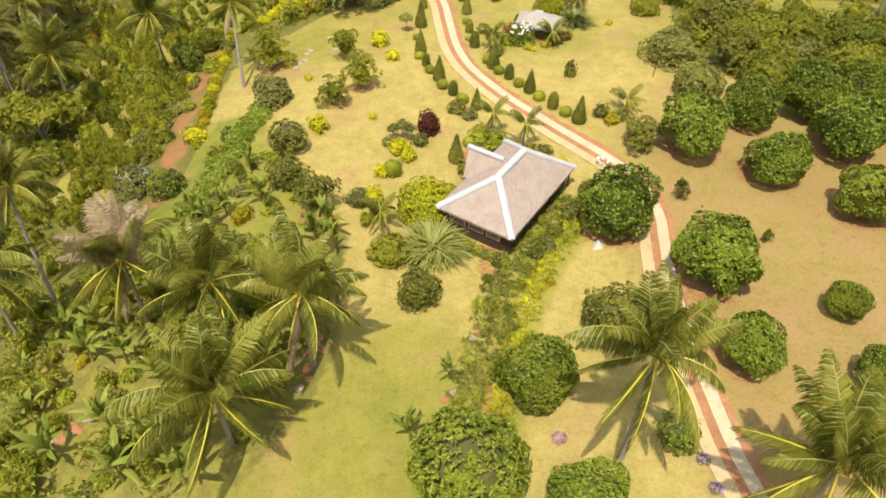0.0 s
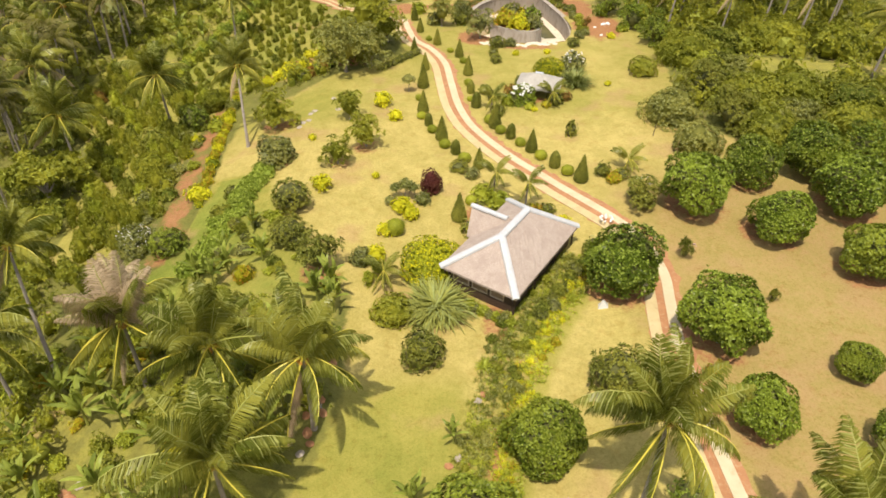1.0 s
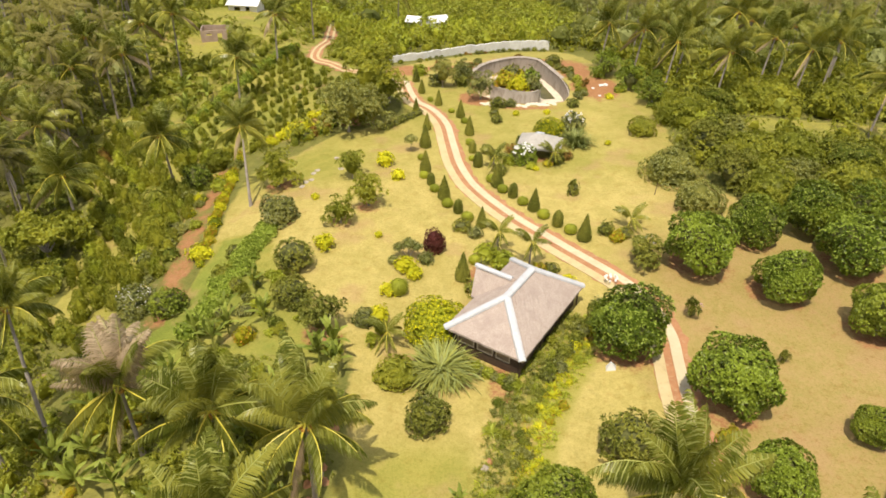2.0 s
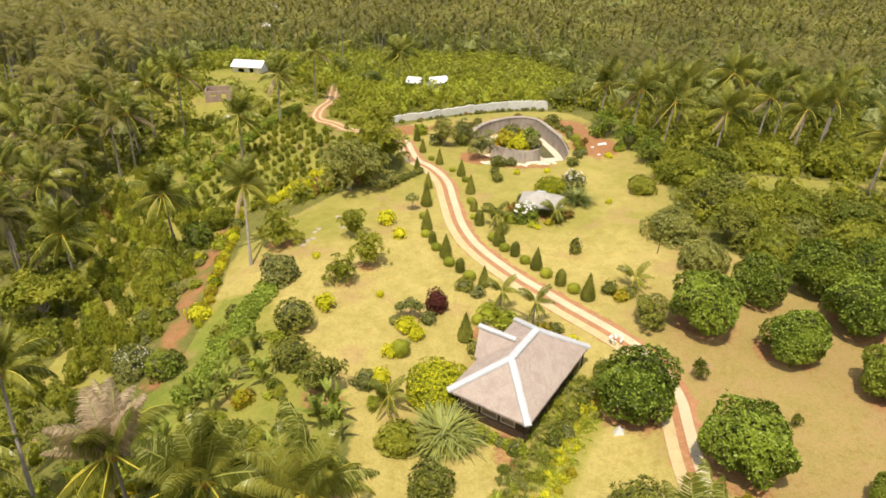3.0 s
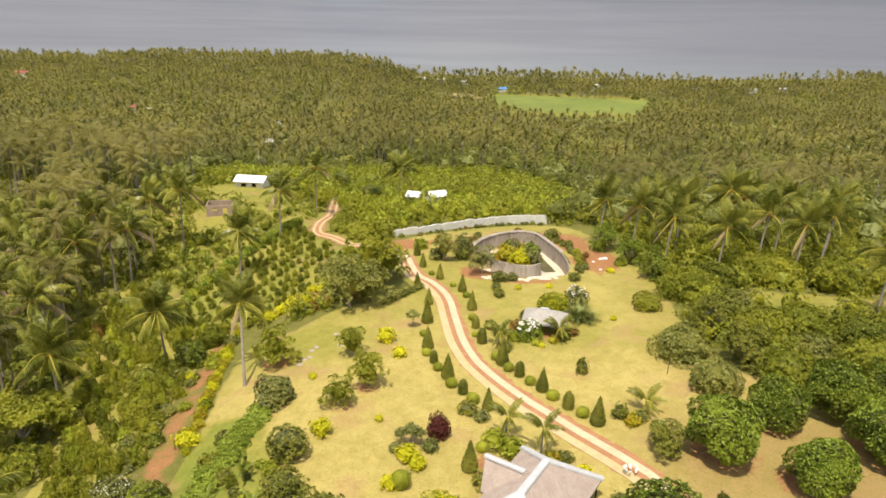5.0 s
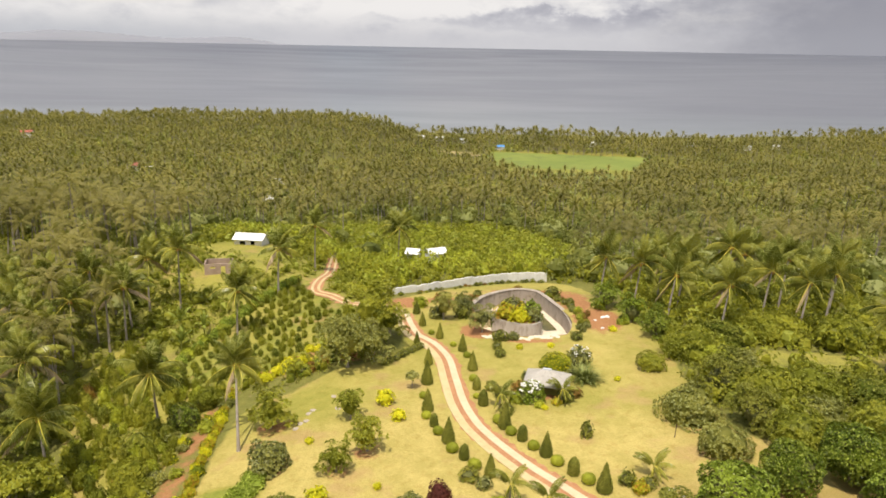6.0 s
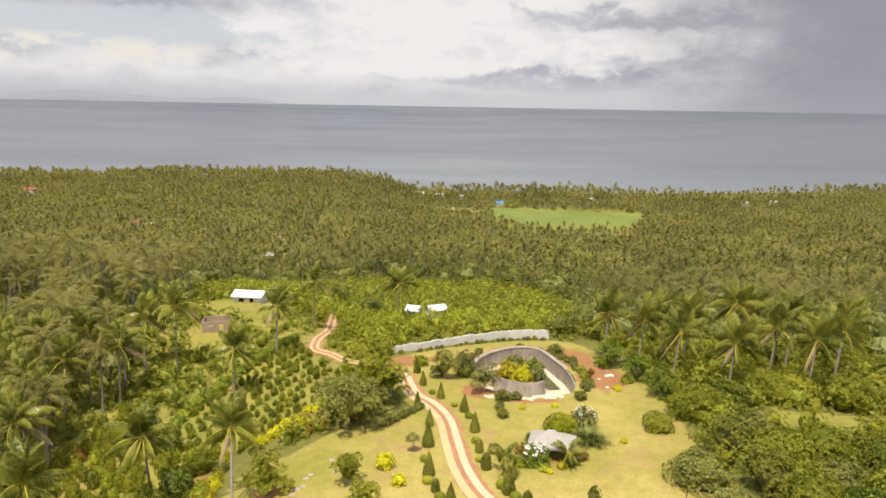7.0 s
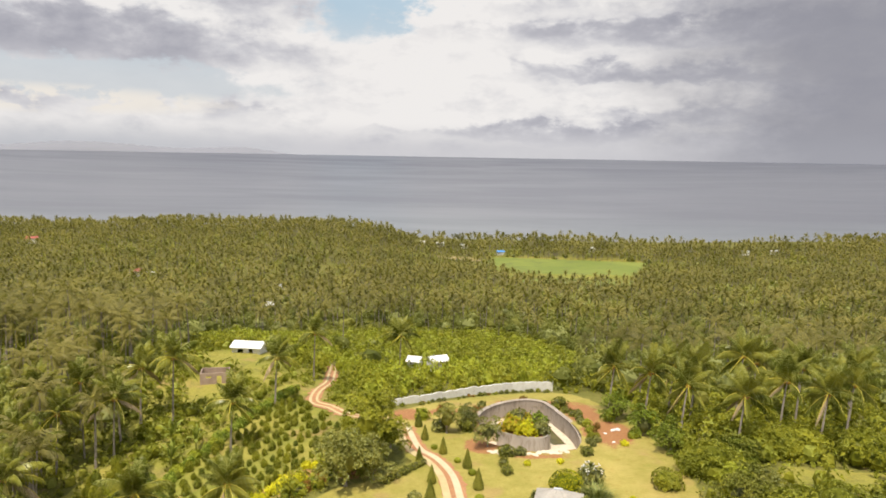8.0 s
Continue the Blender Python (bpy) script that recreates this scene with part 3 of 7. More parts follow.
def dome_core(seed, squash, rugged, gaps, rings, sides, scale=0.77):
    """The solid inside of such a crown, painted as shade where INNER covers it."""
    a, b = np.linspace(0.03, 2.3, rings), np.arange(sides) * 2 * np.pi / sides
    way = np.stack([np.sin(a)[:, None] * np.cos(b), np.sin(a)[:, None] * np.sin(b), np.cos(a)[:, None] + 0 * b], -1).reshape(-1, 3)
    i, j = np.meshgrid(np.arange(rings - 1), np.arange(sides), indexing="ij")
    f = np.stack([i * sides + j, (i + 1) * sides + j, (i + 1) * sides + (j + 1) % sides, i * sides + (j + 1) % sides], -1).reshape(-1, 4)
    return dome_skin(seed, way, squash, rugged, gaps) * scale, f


def pads(rng, count, clumps, squash, reach, size):
    """Twig ends on separate cushions of foliage, with gaps between them through which the inside shows."""
    c = unit(rng.normal(0, 1, (clumps, 3)))
    c[:, 2] = np.where(c[:, 2] < -0.6, -c[:, 2], c[:, 2])
    c *= reach * rng.uniform(0.5, 1.05, (clumps, 1))
    r = rng.uniform(*size, clumps)
    pick = rng.choice(clumps, count * 3, p=r ** 2 / (r ** 2).sum())
    way = unit(rng.normal(0, 1, (count * 3, 3)))
    way[:, 2] = np.where(way[:, 2] < -0.3, -way[:, 2], way[:, 2])
    p = c[pick] + way * r[pick][:, None] * [1, 1, 0.7] * rng.uniform(0.72, 1.1, (count * 3, 1))
    near = np.linalg.norm((p[:, None] - c[None]) / [1, 1, 0.7], axis=2) < r[None] * 0.7
    near[np.arange(len(p)), pick] = False
    good = np.flatnonzero(~near.any(1))[:count]
    p, way = p[good], way[good]
    axis = unit(way + c[pick[good]] * 0.4 + [0, 0, 0.5] + rng.normal(0, 0.25, p.shape))
    return p * [1, 1, squash], axis


def core(scale, squash, seed, rings=7, sides=10):
    """A rough inner body that stands for the dense, shaded inside of a crown."""
    rng = np.random.default_rng(seed)
    a, b = np.linspace(0.03, np.pi - 0.03, rings), np.arange(sides) * 2 * np.pi / sides
    r = scale * rng.uniform(0.85, 1.1, (rings, sides, 1))
    v = r * np.stack([np.sin(a)[:, None] * np.cos(b), np.sin(a)[:, None] * np.sin(b), squash * np.cos(a)[:, None] + 0 * b], -1)
    i, j = np.meshgrid(np.arange(rings - 1), np.arange(sides), indexing="ij")
    f = np.stack([i * sides + j, (i + 1) * sides + j, (i + 1) * sides + (j + 1) % sides, i * sides + (j + 1) % sides], -1).reshape(-1, 4)
    return v.reshape(-1, 3), f


def crown_arrays(seed, kind):
    """Leaves and the inner core, for INNER's painted shade, of a crown of radius one."""
    style, count, per, length, width, squash, *more = KINDS[kind]
    rng = np.random.default_rng(seed)
    p, axis = dome(seed, count, squash, *more) if style == "dome" else pads(rng, count, more[0], squash, *more[1:])
    v, f = rosettes(rng, p - axis * length * 0.2, axis, per, length, width)
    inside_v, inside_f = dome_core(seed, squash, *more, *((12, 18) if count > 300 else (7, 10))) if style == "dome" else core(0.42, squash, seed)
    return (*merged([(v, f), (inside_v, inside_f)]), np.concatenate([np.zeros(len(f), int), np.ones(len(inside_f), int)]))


# ---- ground, sea, distance ----
def growing(low, high, step, reach_low, reach_high):
    """Grid lines: even between low and high, ever wider beyond."""
    mid = list(np.arange(low, high + step / 2, step))
    s, a = step, mid[0]
    while a > reach_low:
        s *= 1.16
        a -= s
        mid.insert(0, a)
    s, a = step, mid[-1]
    while a < reach_high:
        s *= 1.1 if reach_high > 1000 and a < 600 else 1.2
        a += s
        mid.append(a)
    return np.array(mid)


def build_ground():
    gx, gy = growing(-62, 62, 0.8, -2600, 2600), growing(10, 150, 0.8, -500, 1380)
    x, y = np.meshgrid(gx, gy)
    # draw the corners beside the pit's rim onto the rim
    rim = np.vstack([POND, POND[:1]])
    close = np.argwhere((away(rim, x, y) < 0.62))
    for i, j in close:
        best, spot = 1e9, None
        for p, q in zip(rim[:-1], rim[1:]):
            d = q - p
            s = np.clip(((x[i, j] - p[0]) * d[0] + (y[i, j] - p[1]) * d[1]) / (d @ d), 0, 1)
            m = p + s * d
            gap = np.hypot(x[i, j] - m[0], y[i, j] - m[1])
            if gap < best:
                best, spot = gap, m
        x[i, j], y[i, j] = spot
    z = ground_z(x, y)
    rough = np.array([noise.noise(Vector((a * 0.11, b * 0.11, 0))) for a, b in zip(x.ravel(), y.ravel())]).reshape(x.shape)
    lawn = inside(LAWN, x, y).astype(float)
    z = z + rough * 0.12 * (1 - lawn)
    h, w = x.shape
    i, j = np.meshgrid(np.arange(h - 1), np.arange(w - 1), indexing="ij")
    f = np.stack([i * w + j, i * w + j + 1, (i + 1) * w + j + 1, (i + 1) * w + j], -1).reshape(-1, 4)
    mid = np.stack([x.ravel()[f].mean(1), y.ravel()[f].mean(1)], 1)
    f = f[~inside(POND, mid[:, 0], mid[:, 1])]
    ob = shape("ground", np.stack([x.ravel(), y.ravel(), z.ravel()], 1), f, GROUND, smooth_faces=True)
    tagged(ob, "dry yellowish lawn and rough green hillside with red soil", "ground", kind="structure")
    # what grows where
    soft = np.clip(0.5 + np.where(lawn > 0, 1, -1) * away(LAWN, x, y) / 3.0, 0, 1)
    soft = np.maximum(soft, 0.9 * inside(PADDY, x, y))
    soft = np.maximum(soft, 0.5 * smooth(40, 31, y) * smooth(-40, -32, x) * smooth(-8, -12, x))
    soft = np.maximum(soft, np.maximum(0.95 * inside(STRIP, x, y), 0.72 * inside(MIXED, x, y)))
    green = np.maximum(smooth(37, 30, y) * smooth(5, 0, x) * 1.06, 1.0 * smooth(-16, -20, x) * smooth(68, 58, y))
    green = np.maximum(green, smooth(66, 80, y) * 0.55 + 0.25 * smooth(90, 75, y) * smooth(-10, -16, x))
    green = np.maximum(green, 1.2 * inside(PADDY, x, y))
    green = np.maximum(green, 0.9 * smooth(2.6, 1.2, away(BANK_LINE + np.array([1.2, -0.5]), x, y)))
    opened = inside(CLEARING, x, y) | inside(GLADE, x, y)
    soft, green = np.maximum(soft, 0.56 * opened), np.maximum(green, 1.05 * opened)
    rows, scrub = inside(ORCHARD, x, y), inside(THICKET, x, y)
    soft, green = np.maximum(soft, np.where(rows, 0.95, 0.8 * scrub)), np.where(rows, 1.1, np.where(scrub, 0.85, green))
    green = np.where(inside(STRIP, x, y), 1.25, np.where(inside(MIXED, x, y), 1.1, green))
    green = np.where((x > 20) & (y < 66), green * 0.2, green)
    soil = np.zeros_like(x)
    for px, py, rx, ry in ((4.3, 40.5, 1.6, 3.2), (3.6, 27.5, 1.0, 4.5), (23.4, 110, 4.5, 8), (21.6, 121, 3.4, 9), (-28.9, 66, 1.5, 6), (-29.6, 74, 1.5, 5), (-30.6, 80, 1.4, 4), (-28.0, 58.5, 1.6, 5), (-22.3, 95.3, 4.2, 2.2), (-26.5, 92.2, 2.4, 1.2), (-27.2, 52.5, 1.8, 4), (-13.5, 93, 3.5, 2.5), (-8, 119, 4, 4), (0, 121, 7, 2.4),
                           (14.8, 44.2, 2.4, 1.8), (24.3, 55.3, 2.0, 1.5),
                           (9.5, 80, 3.5, 1.2), (14, 128.5, 9, 2.2), (2.5, 54.0, 1.6, 2.6), (15.5, 23.4, 1.6, 1.4), (3.5, 104, 3, 4), (12, 99.4, 6, 1.2), (-19, 74.5, 1.4, 0.8)):
        soil = np.maximum(soil, smooth(1.4, 0.45, np.hypot((x - px) / rx, (y - py) / ry)) * (0.9 if py > 100 else 0.7))
    for px, py, r in SHADE_RINGS:
        soil = np.maximum(soil, smooth(1.3, 0.7, np.hypot(x - px, y - py) / r) * 0.62)
    worn = smooth(14, 22, x) * smooth(66, 58, y) * 0.9 + 0.5 * smooth(20, 27, x) * smooth(60, 75, y) * smooth(110, 95, y)
    layer = ob.data.color_attributes.new("cover", "FLOAT_COLOR", "POINT")
    layer.data.foreach_set("color", np.stack([soft, np.clip(green, 0, 1.7), soil, np.clip(worn, 0, 1)], -1).astype(np.float32).ravel())


def build_sea():
    rings = np.concatenate([np.linspace(700, 2000, 14), np.linspace(2200, 4850, 20)])
    turn, far = np.meshgrid(np.radians(np.linspace(70, -70, 49)), rings)
    x, y = -far * np.sin(turn), far * np.cos(turn)
    z = SEA_Z + 122.5 * smooth(1500, 4850, far)
    h, w = x.shape
    i, j = np.meshgrid(np.arange(h - 1), np.arange(w - 1), indexing="ij")
    f = np.stack([i * w + j, i * w + j + 1, (i + 1) * w + j + 1, (i + 1) * w + j], -1).reshape(-1, 4)
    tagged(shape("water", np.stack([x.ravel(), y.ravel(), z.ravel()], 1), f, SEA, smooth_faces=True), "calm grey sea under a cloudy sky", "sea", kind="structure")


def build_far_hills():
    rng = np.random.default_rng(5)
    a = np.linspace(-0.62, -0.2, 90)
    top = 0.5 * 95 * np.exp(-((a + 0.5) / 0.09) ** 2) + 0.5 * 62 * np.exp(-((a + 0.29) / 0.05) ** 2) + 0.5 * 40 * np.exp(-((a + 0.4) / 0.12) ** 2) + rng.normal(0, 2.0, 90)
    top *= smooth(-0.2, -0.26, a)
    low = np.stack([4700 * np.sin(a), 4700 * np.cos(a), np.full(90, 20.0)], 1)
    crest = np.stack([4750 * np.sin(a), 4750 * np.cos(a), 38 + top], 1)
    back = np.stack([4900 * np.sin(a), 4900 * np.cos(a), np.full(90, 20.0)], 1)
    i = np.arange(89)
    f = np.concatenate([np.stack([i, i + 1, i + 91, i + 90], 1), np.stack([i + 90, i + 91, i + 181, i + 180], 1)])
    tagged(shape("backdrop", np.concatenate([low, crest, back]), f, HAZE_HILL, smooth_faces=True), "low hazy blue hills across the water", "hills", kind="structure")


def ribbon(name, line, offset, width, lift, mat, parent=None, label="", thick=0.0, ragged=0.0, seed=1):
    """A strip along a line of the plan that lies on the ground."""
    rng = np.random.default_rng(seed)
    d = unit(np.gradient(line, axis=0))
    side = np.stack([d[:, 1], -d[:, 0]], 1)
    rows = []
    for s in (-0.5, 0.5):
        wob = rng.normal(0, ragged, len(line)) if ragged else 0
        p = line + side * (offset + s * width + wob)[:, None] if ragged else line + side * (offset + s * width)
        rows.append(p)
    mid = line + side * offset
    zs = [ground_z(p[:, 0], p[:, 1]) for p in (*rows, mid)]
    z = np.maximum.reduce(zs) + lift if thick else None
    k = len(line)
    i = np.arange(k - 1)
    if thick:
        a, b = rows
        v = np.concatenate([np.column_stack([a, z]), np.column_stack([b, z]), np.column_stack([a, z - thick]), np.column_stack([b, z - thick])])
        f = np.concatenate([np.stack([i, i + k, i + k + 1, i + 1], 1), np.stack([i + 1, i + 1 + 2 * k, i + 2 * k, i], 1), np.stack([i + k, i + 3 * k, i + 3 * k + 1, i + k + 1], 1)])
    else:
        v = np.concatenate([np.column_stack([rows[0], zs[0] + lift]), np.column_stack([mid, zs[2] + lift]), np.column_stack([rows[1], zs[1] + lift])])
        f = np.concatenate([np.stack([i + s, i + s + k, i + s + k + 1, i + s + 1], 1) for s in (0, k)])
    return shape(name, v, f, mat, parent, label)


build_ground()
build_sea()
build_far_hills()


def build_field(name, label, edge, mat):
    """A level field on the coastal plain, inside the given outline."""
    (x0, y0), (x1, y1) = edge.min(0), edge.max(0)
    gx, gy = np.meshgrid(np.arange(x0 - 2, x1 + 2, 4.5), np.arange(y0 - 2, y1 + 2, 4.5))
    h, w = gx.shape
    i, j = np.meshgrid(np.arange(h - 1), np.arange(w - 1), indexing="ij")
    f = np.stack([i * w + j, i * w + j + 1, (i + 1) * w + j + 1, (i + 1) * w + j], -1).reshape(-1, 4)
    mid = np.stack([gx.ravel()[f].mean(1), gy.ravel()[f].mean(1)], 1)
    f = f[inside(edge, mid[:, 0], mid[:, 1])]
    tagged(shape(name, np.stack([gx.ravel(), gy.ravel(), ground_z(gx, gy).ravel() + 0.5], 1), f, mat, smooth_faces=True), label, "field", kind="structure")


build_field("paddy_field", "flat bright green rice field near the shore", PADDY, PADDY_GREEN)
build_field("fallow_field", "small dry brown field beside the rice", FALLOW, FALLOW_EARTH)
road = tagged(empty("road", (0, 0, 0)), "narrow drive of two pale concrete wheel strips on red soil", "road", kind="structure")
ribbon("soil_bed", DRIVE, 0.25, 3.1, 0.035, RED_SOIL, road, "bare red soil", ragged=0.14, seed=3)
ribbon("wheel_strip", DRIVE, -0.82, 0.95, 0.06, SANDY, road, "pale sandy concrete", thick=0.14)
ribbon("wheel_strip", DRIVE, 0.75, 0.9, 0.06, CONCRETE, road, "pale sandy concrete", thick=0.14)
track = tagged(empty("track", (0, 0, 0)), "sandy dirt track winding down the hillside", "road", kind="structure")
ribbon("track_bed", TRACK, 0.0, 2.5, 0.08, RED_SOIL, track, "bare reddish soil", ragged=0.25, seed=4)
ribbon("wheel_rut", TRACK, -0.6, 0.5, 0.13, SANDY, track, "pale sandy rut", thick=0.2)
ribbon("wheel_rut", TRACK, 0.6, 0.5, 0.13, SANDY, track, "pale sandy rut", thick=0.2)


# ---- the thatched house ----
def slope(rng, a, b, c, d, nx, ny, thick=0.2, wobble=0.03):
    """One thatched slope: a to b is the eave, d to c the top edge (may meet in a point). Returns corners and quads of a thick, uneven skin."""
    a, b, c, d = (np.array(p, float) for p in (a, b, c, d))
    s, t = np.meshgrid(np.linspace(0, 1, nx + 1), np.linspace(0, 1, ny + 1))
    s, t = s[..., None], t[..., None]
    top = (a * (1 - s) + b * s) * (1 - t) + (d * (1 - s) + c * s) * t
    bumps = rng.normal(0, wobble, top.shape[:2])
    bumps[:, 0] = bumps[:, -1] = bumps[-1] = 0
    top[..., 2] += bumps
    top[0, 1:-1, 2] -= np.abs(rng.normal(0, 0.03, nx - 1))
    low = top.copy()
    low[..., 2] -= thick
    w = nx + 1
    i, j = np.meshgrid(np.arange(ny), np.arange(nx), indexing="ij")
    f = np.stack([i * w + j, i * w + j + 1, (i + 1) * w + j + 1, (i + 1) * w + j], -1).reshape(-1, 4)
    k = top.size // 3
    rim = np.arange(nx)
    edge = np.stack([rim + k, rim + k + 1, rim + 1, rim], 1)
    col = np.arange(ny)
    left = np.stack([col * w, (col + 1) * w, (col + 1) * w + k, col * w + k], 1)
    right = np.stack([col * w + nx + k, (col + 1) * w + nx + k, (col + 1) * w + nx, col * w + nx], 1)
    return np.concatenate([top.reshape(-1, 3), low.reshape(-1, 3)]), np.concatenate([f, f[:, ::-1] + k, edge, left, right])


def cap_strip(name, a, b, width, parent, mat):
    """A rounded ridge cap from a to b."""
    a, b = Vector(a), Vector(b)
    run = (b - a).normalized()
    side = run.cross(Vector((0, 0, 1))).normalized()
    up = side.cross(run)
    profile = [(-0.5, -0.12), (-0.42, 0.03), (-0.2, 0.09), (0, 0.11), (0.2, 0.09), (0.42, 0.03), (0.5, -0.12), (0, -0.05)]
    bm = bmesh.new()
    steps = 10
    rng = random.Random(len(name) + int(a.x * 10))
    rings = []
    for i in range(steps + 1):
        m = a.lerp(b, i / steps)
        wide = width * (1 + rng.uniform(-0.05, 0.05))
        rings.append([bm.verts.new(m + side * p * wide + up * (q + rng.uniform(-0.008, 0.008))) for p, q in profile])
    for r0, r1 in zip(rings[:-1], rings[1:]):
        for i in range(8):
            bm.faces.new((r0[i], r0[(i + 1) % 8], r1[(i + 1) % 8], r1[i]))
    bm.faces.new(rings[0][::-1])
    bm.faces.new(rings[-1])
    bmesh.ops.recalc_face_normals(bm, faces=bm.faces)
    return part(name, bm, mat, parent)


def build_house():
    rng = np.random.default_rng(11)
    at = (5.74, 47.1)
    base = gz(*at) + 0.1
    house = empty("house", (at[0], at[1], base), math.atan2(0.847, 0.5315))
    tagged(house, "low house with a weathered thatched hip roof and white ridges", "house")
    hl, hw, eave, top = 5.83, 3.6, 2.78 - base, 5.06 - base
    A, B, C, D = (-hl, hw, eave), (-hl, -hw, eave), (hl, -hw, eave), (hl, hw, eave)
    r1, r2 = (-1.95, 0.1, top), (2.65, 0.1, top)
    for low_a, low_b, up_b, up_a, nx, ny in ((B, C, r2, r1, 34, 14), (D, A, r1, r2, 34, 14), (A, B, r1, r1, 22, 14), (C, D, r2, r2, 22, 14)):
        v, f = slope(rng, low_a, low_b, up_b, up_a, nx, ny, wobble=0.014)
        shape("roof_slope", v, f, THATCH, house, smooth_faces=False)
    wing_top = 4.72 - base
    apex, meet = (0.8, 4.6, wing_top), (0.8, 0.75, wing_top)
    for sx in (-1, 1):
        foot, inner = (0.8 + sx * 1.85, 3.95, eave - 0.02), (0.8 + sx * 1.85, 3.3, eave - 0.02)
        v, f = slope(rng, inner, foot, apex, meet, 10, 10, 0.18, 0.005) if sx < 0 else slope(rng, foot, inner, meet, apex, 10, 10, 0.18, 0.005)
        shape("wing_slope", v, f, THATCH, house)
    cap_strip("ridge_cap", (r1[0] - 0.1, r1[1], top + 0.02), (r2[0] + 0.1, r2[1], top + 0.02), 0.66, house, RIDGE)
    for corner, r in ((A, r1), (B, r1), (C, r2), (D, r2)):
        cap_strip("hip_cap", (corner[0] * 1.005, corner[1] * 1.005, corner[2] + 0.03), (r[0], r[1], r[2] + 0.03), 0.66, house, RIDGE)
    cap_strip("wing_cap", (apex[0], apex[1] + 0.05, wing_top + 0.03), (meet[0], meet[1] + 0.3, wing_top + 0.03), 0.52, house, RIDGE)
    # plinth, walls with real openings, posts
    bm = bmesh.new()
    # plinth takes the dark wood colour to give the deep shade under the eaves
    box(bm, (0, 0, -0.1), (10.7, 6.2, 0.4), bevel=0.04)
    part("plinth", bm, WOOD, house, "plinth coloured dark for the shade under the eaves")
    wl, ww, wall_h = 5.3, 3.05, eave + 0.2

    def wall(name, x0, y0, x1, y1, holes):
        """A plank wall with window openings, each filled with a framed woven panel."""
        a, b = Vector((x0, y0, 0)), Vector((x1, y1, 0))
        run = (b - a).normalized()
        turn = math.atan2(run.y, run.x)
        length = (b - a).length
        edges = [0.0]
        for h0, h1 in holes:
            edges += [h0, h1]
        edges.append(length)
        out = Vector((run.y, -run.x, 0))

        def board(h0, h1, z0, z1):
            m = a + run * (h0 + h1) / 2
            bm = bmesh.new()
            box(bm, (m.x, m.y, (z0 + z1) / 2), (h1 - h0, 0.1, z1 - z0), turn)
            return part(name, bm, WOOD, house)

        for i in range(0, len(edges), 2):
            board(edges[i], edges[i + 1], 0, wall_h)
        for h0, h1 in holes:
            sill = board(h0, h1, 0, 0.9)
            board(h0, h1, 1.75, wall_h)
            m = a + run * (h0 + h1) / 2 + out * 0.07
            bars = [((m.x, m.y, dz), (h1 - h0 + 0.12, 0.07, 0.1)) for dz in (0.93, 1.72)]
            for s in (-1, 1):
                q = m + run * s * (h1 - h0) / 2
                bars.append(((q.x, q.y, 1.325), (0.1, 0.066, 0.69)))
            for c, size in bars:
                bm = bmesh.new()
                box(bm, c, size, turn, 0.01)
                part("frame_bar", bm, FRAME, sill, "pale bamboo window bar")
            bm = bmesh.new()
            q = m - out * 0.04
            box(bm, (q.x, q.y, 1.325), (h1 - h0 - 0.1, 0.03, 0.7), turn)
            part("woven_shutter", bm, PANEL, sill, "woven bamboo shutter")

    wall("wall_board", -wl, ww, -wl, -ww, [(0.5, 2.0), (2.35, 3.75), (4.1, 5.3)])
    wall("wall_board", -wl, -ww, wl, -ww, [(0.6, 2.2), (2.8, 4.4), (5.6, 7.2), (7.8, 9.4)])
    wall("wall_board", wl, -ww, wl, ww, [(1.0, 2.4), (3.3, 4.7)])
    wall("wall_board", wl, ww, -wl, ww, [(0.8, 2.4), (6.6, 8.2)])
    for px in (-5.5, -1.8, 1.8, 5.5):
        for py in (-3.3, 3.3):
            v, f = tube([(px, py, 0), (px, py, eave + 0.02)], [0.08, 0.07], 8)
            shape("post", v, f, WOOD, house)


def build_hut():
    rng = np.random.default_rng(12)
    x, y = 11.3, 81.8
    hut = tagged(empty("garden_hut", (x, y, gz(x, y)), radians(-14)), "small open garden hut with a pale thatched roof", "hut")
    a, b, eave, top = 2.75, 2.1, 1.7, 2.95
    cs = [(-a, -b, eave), (a, -b, eave), (a, b, eave), (-a, b, eave)]
    ends = [(-0.5, 0, top), (0.3, 0, top)]
    for p, q, u, w in ((0, 1, 1, 0), (2, 3, 0, 1), (1, 2, 1, 1), (3, 0, 0, 0)):
        v, f = slope(rng, cs[p], cs[q], ends[u], ends[w], 14, 8, 0.15)
        shape("roof_slope", v, f, HUT_ROOF, hut)
    cap_strip("ridge_cap", (-0.6, 0, top + 0.03), (0.4, 0, top + 0.03), 0.35, hut, RIDGE)
    for px in (-2.2, 2.2):
        for py in (-1.6, 1.6):
            v, f = tube([(px, py, -0.1), (px, py, eave + 0.3)], [0.07, 0.06], 8)
            shape("post", v, f, WOOD, hut)
    bm = bmesh.new()
    box(bm, (0, 0.9, 0.42), (3.0, 0.5, 0.08), bevel=0.01)
    box(bm, (-1.2, 0.9, 0.2), (0.1, 0.45, 0.4))
    box(bm, (1.2, 0.9, 0.2), (0.1, 0.45, 0.4))
    part("bench", bm, WOOD, hut)


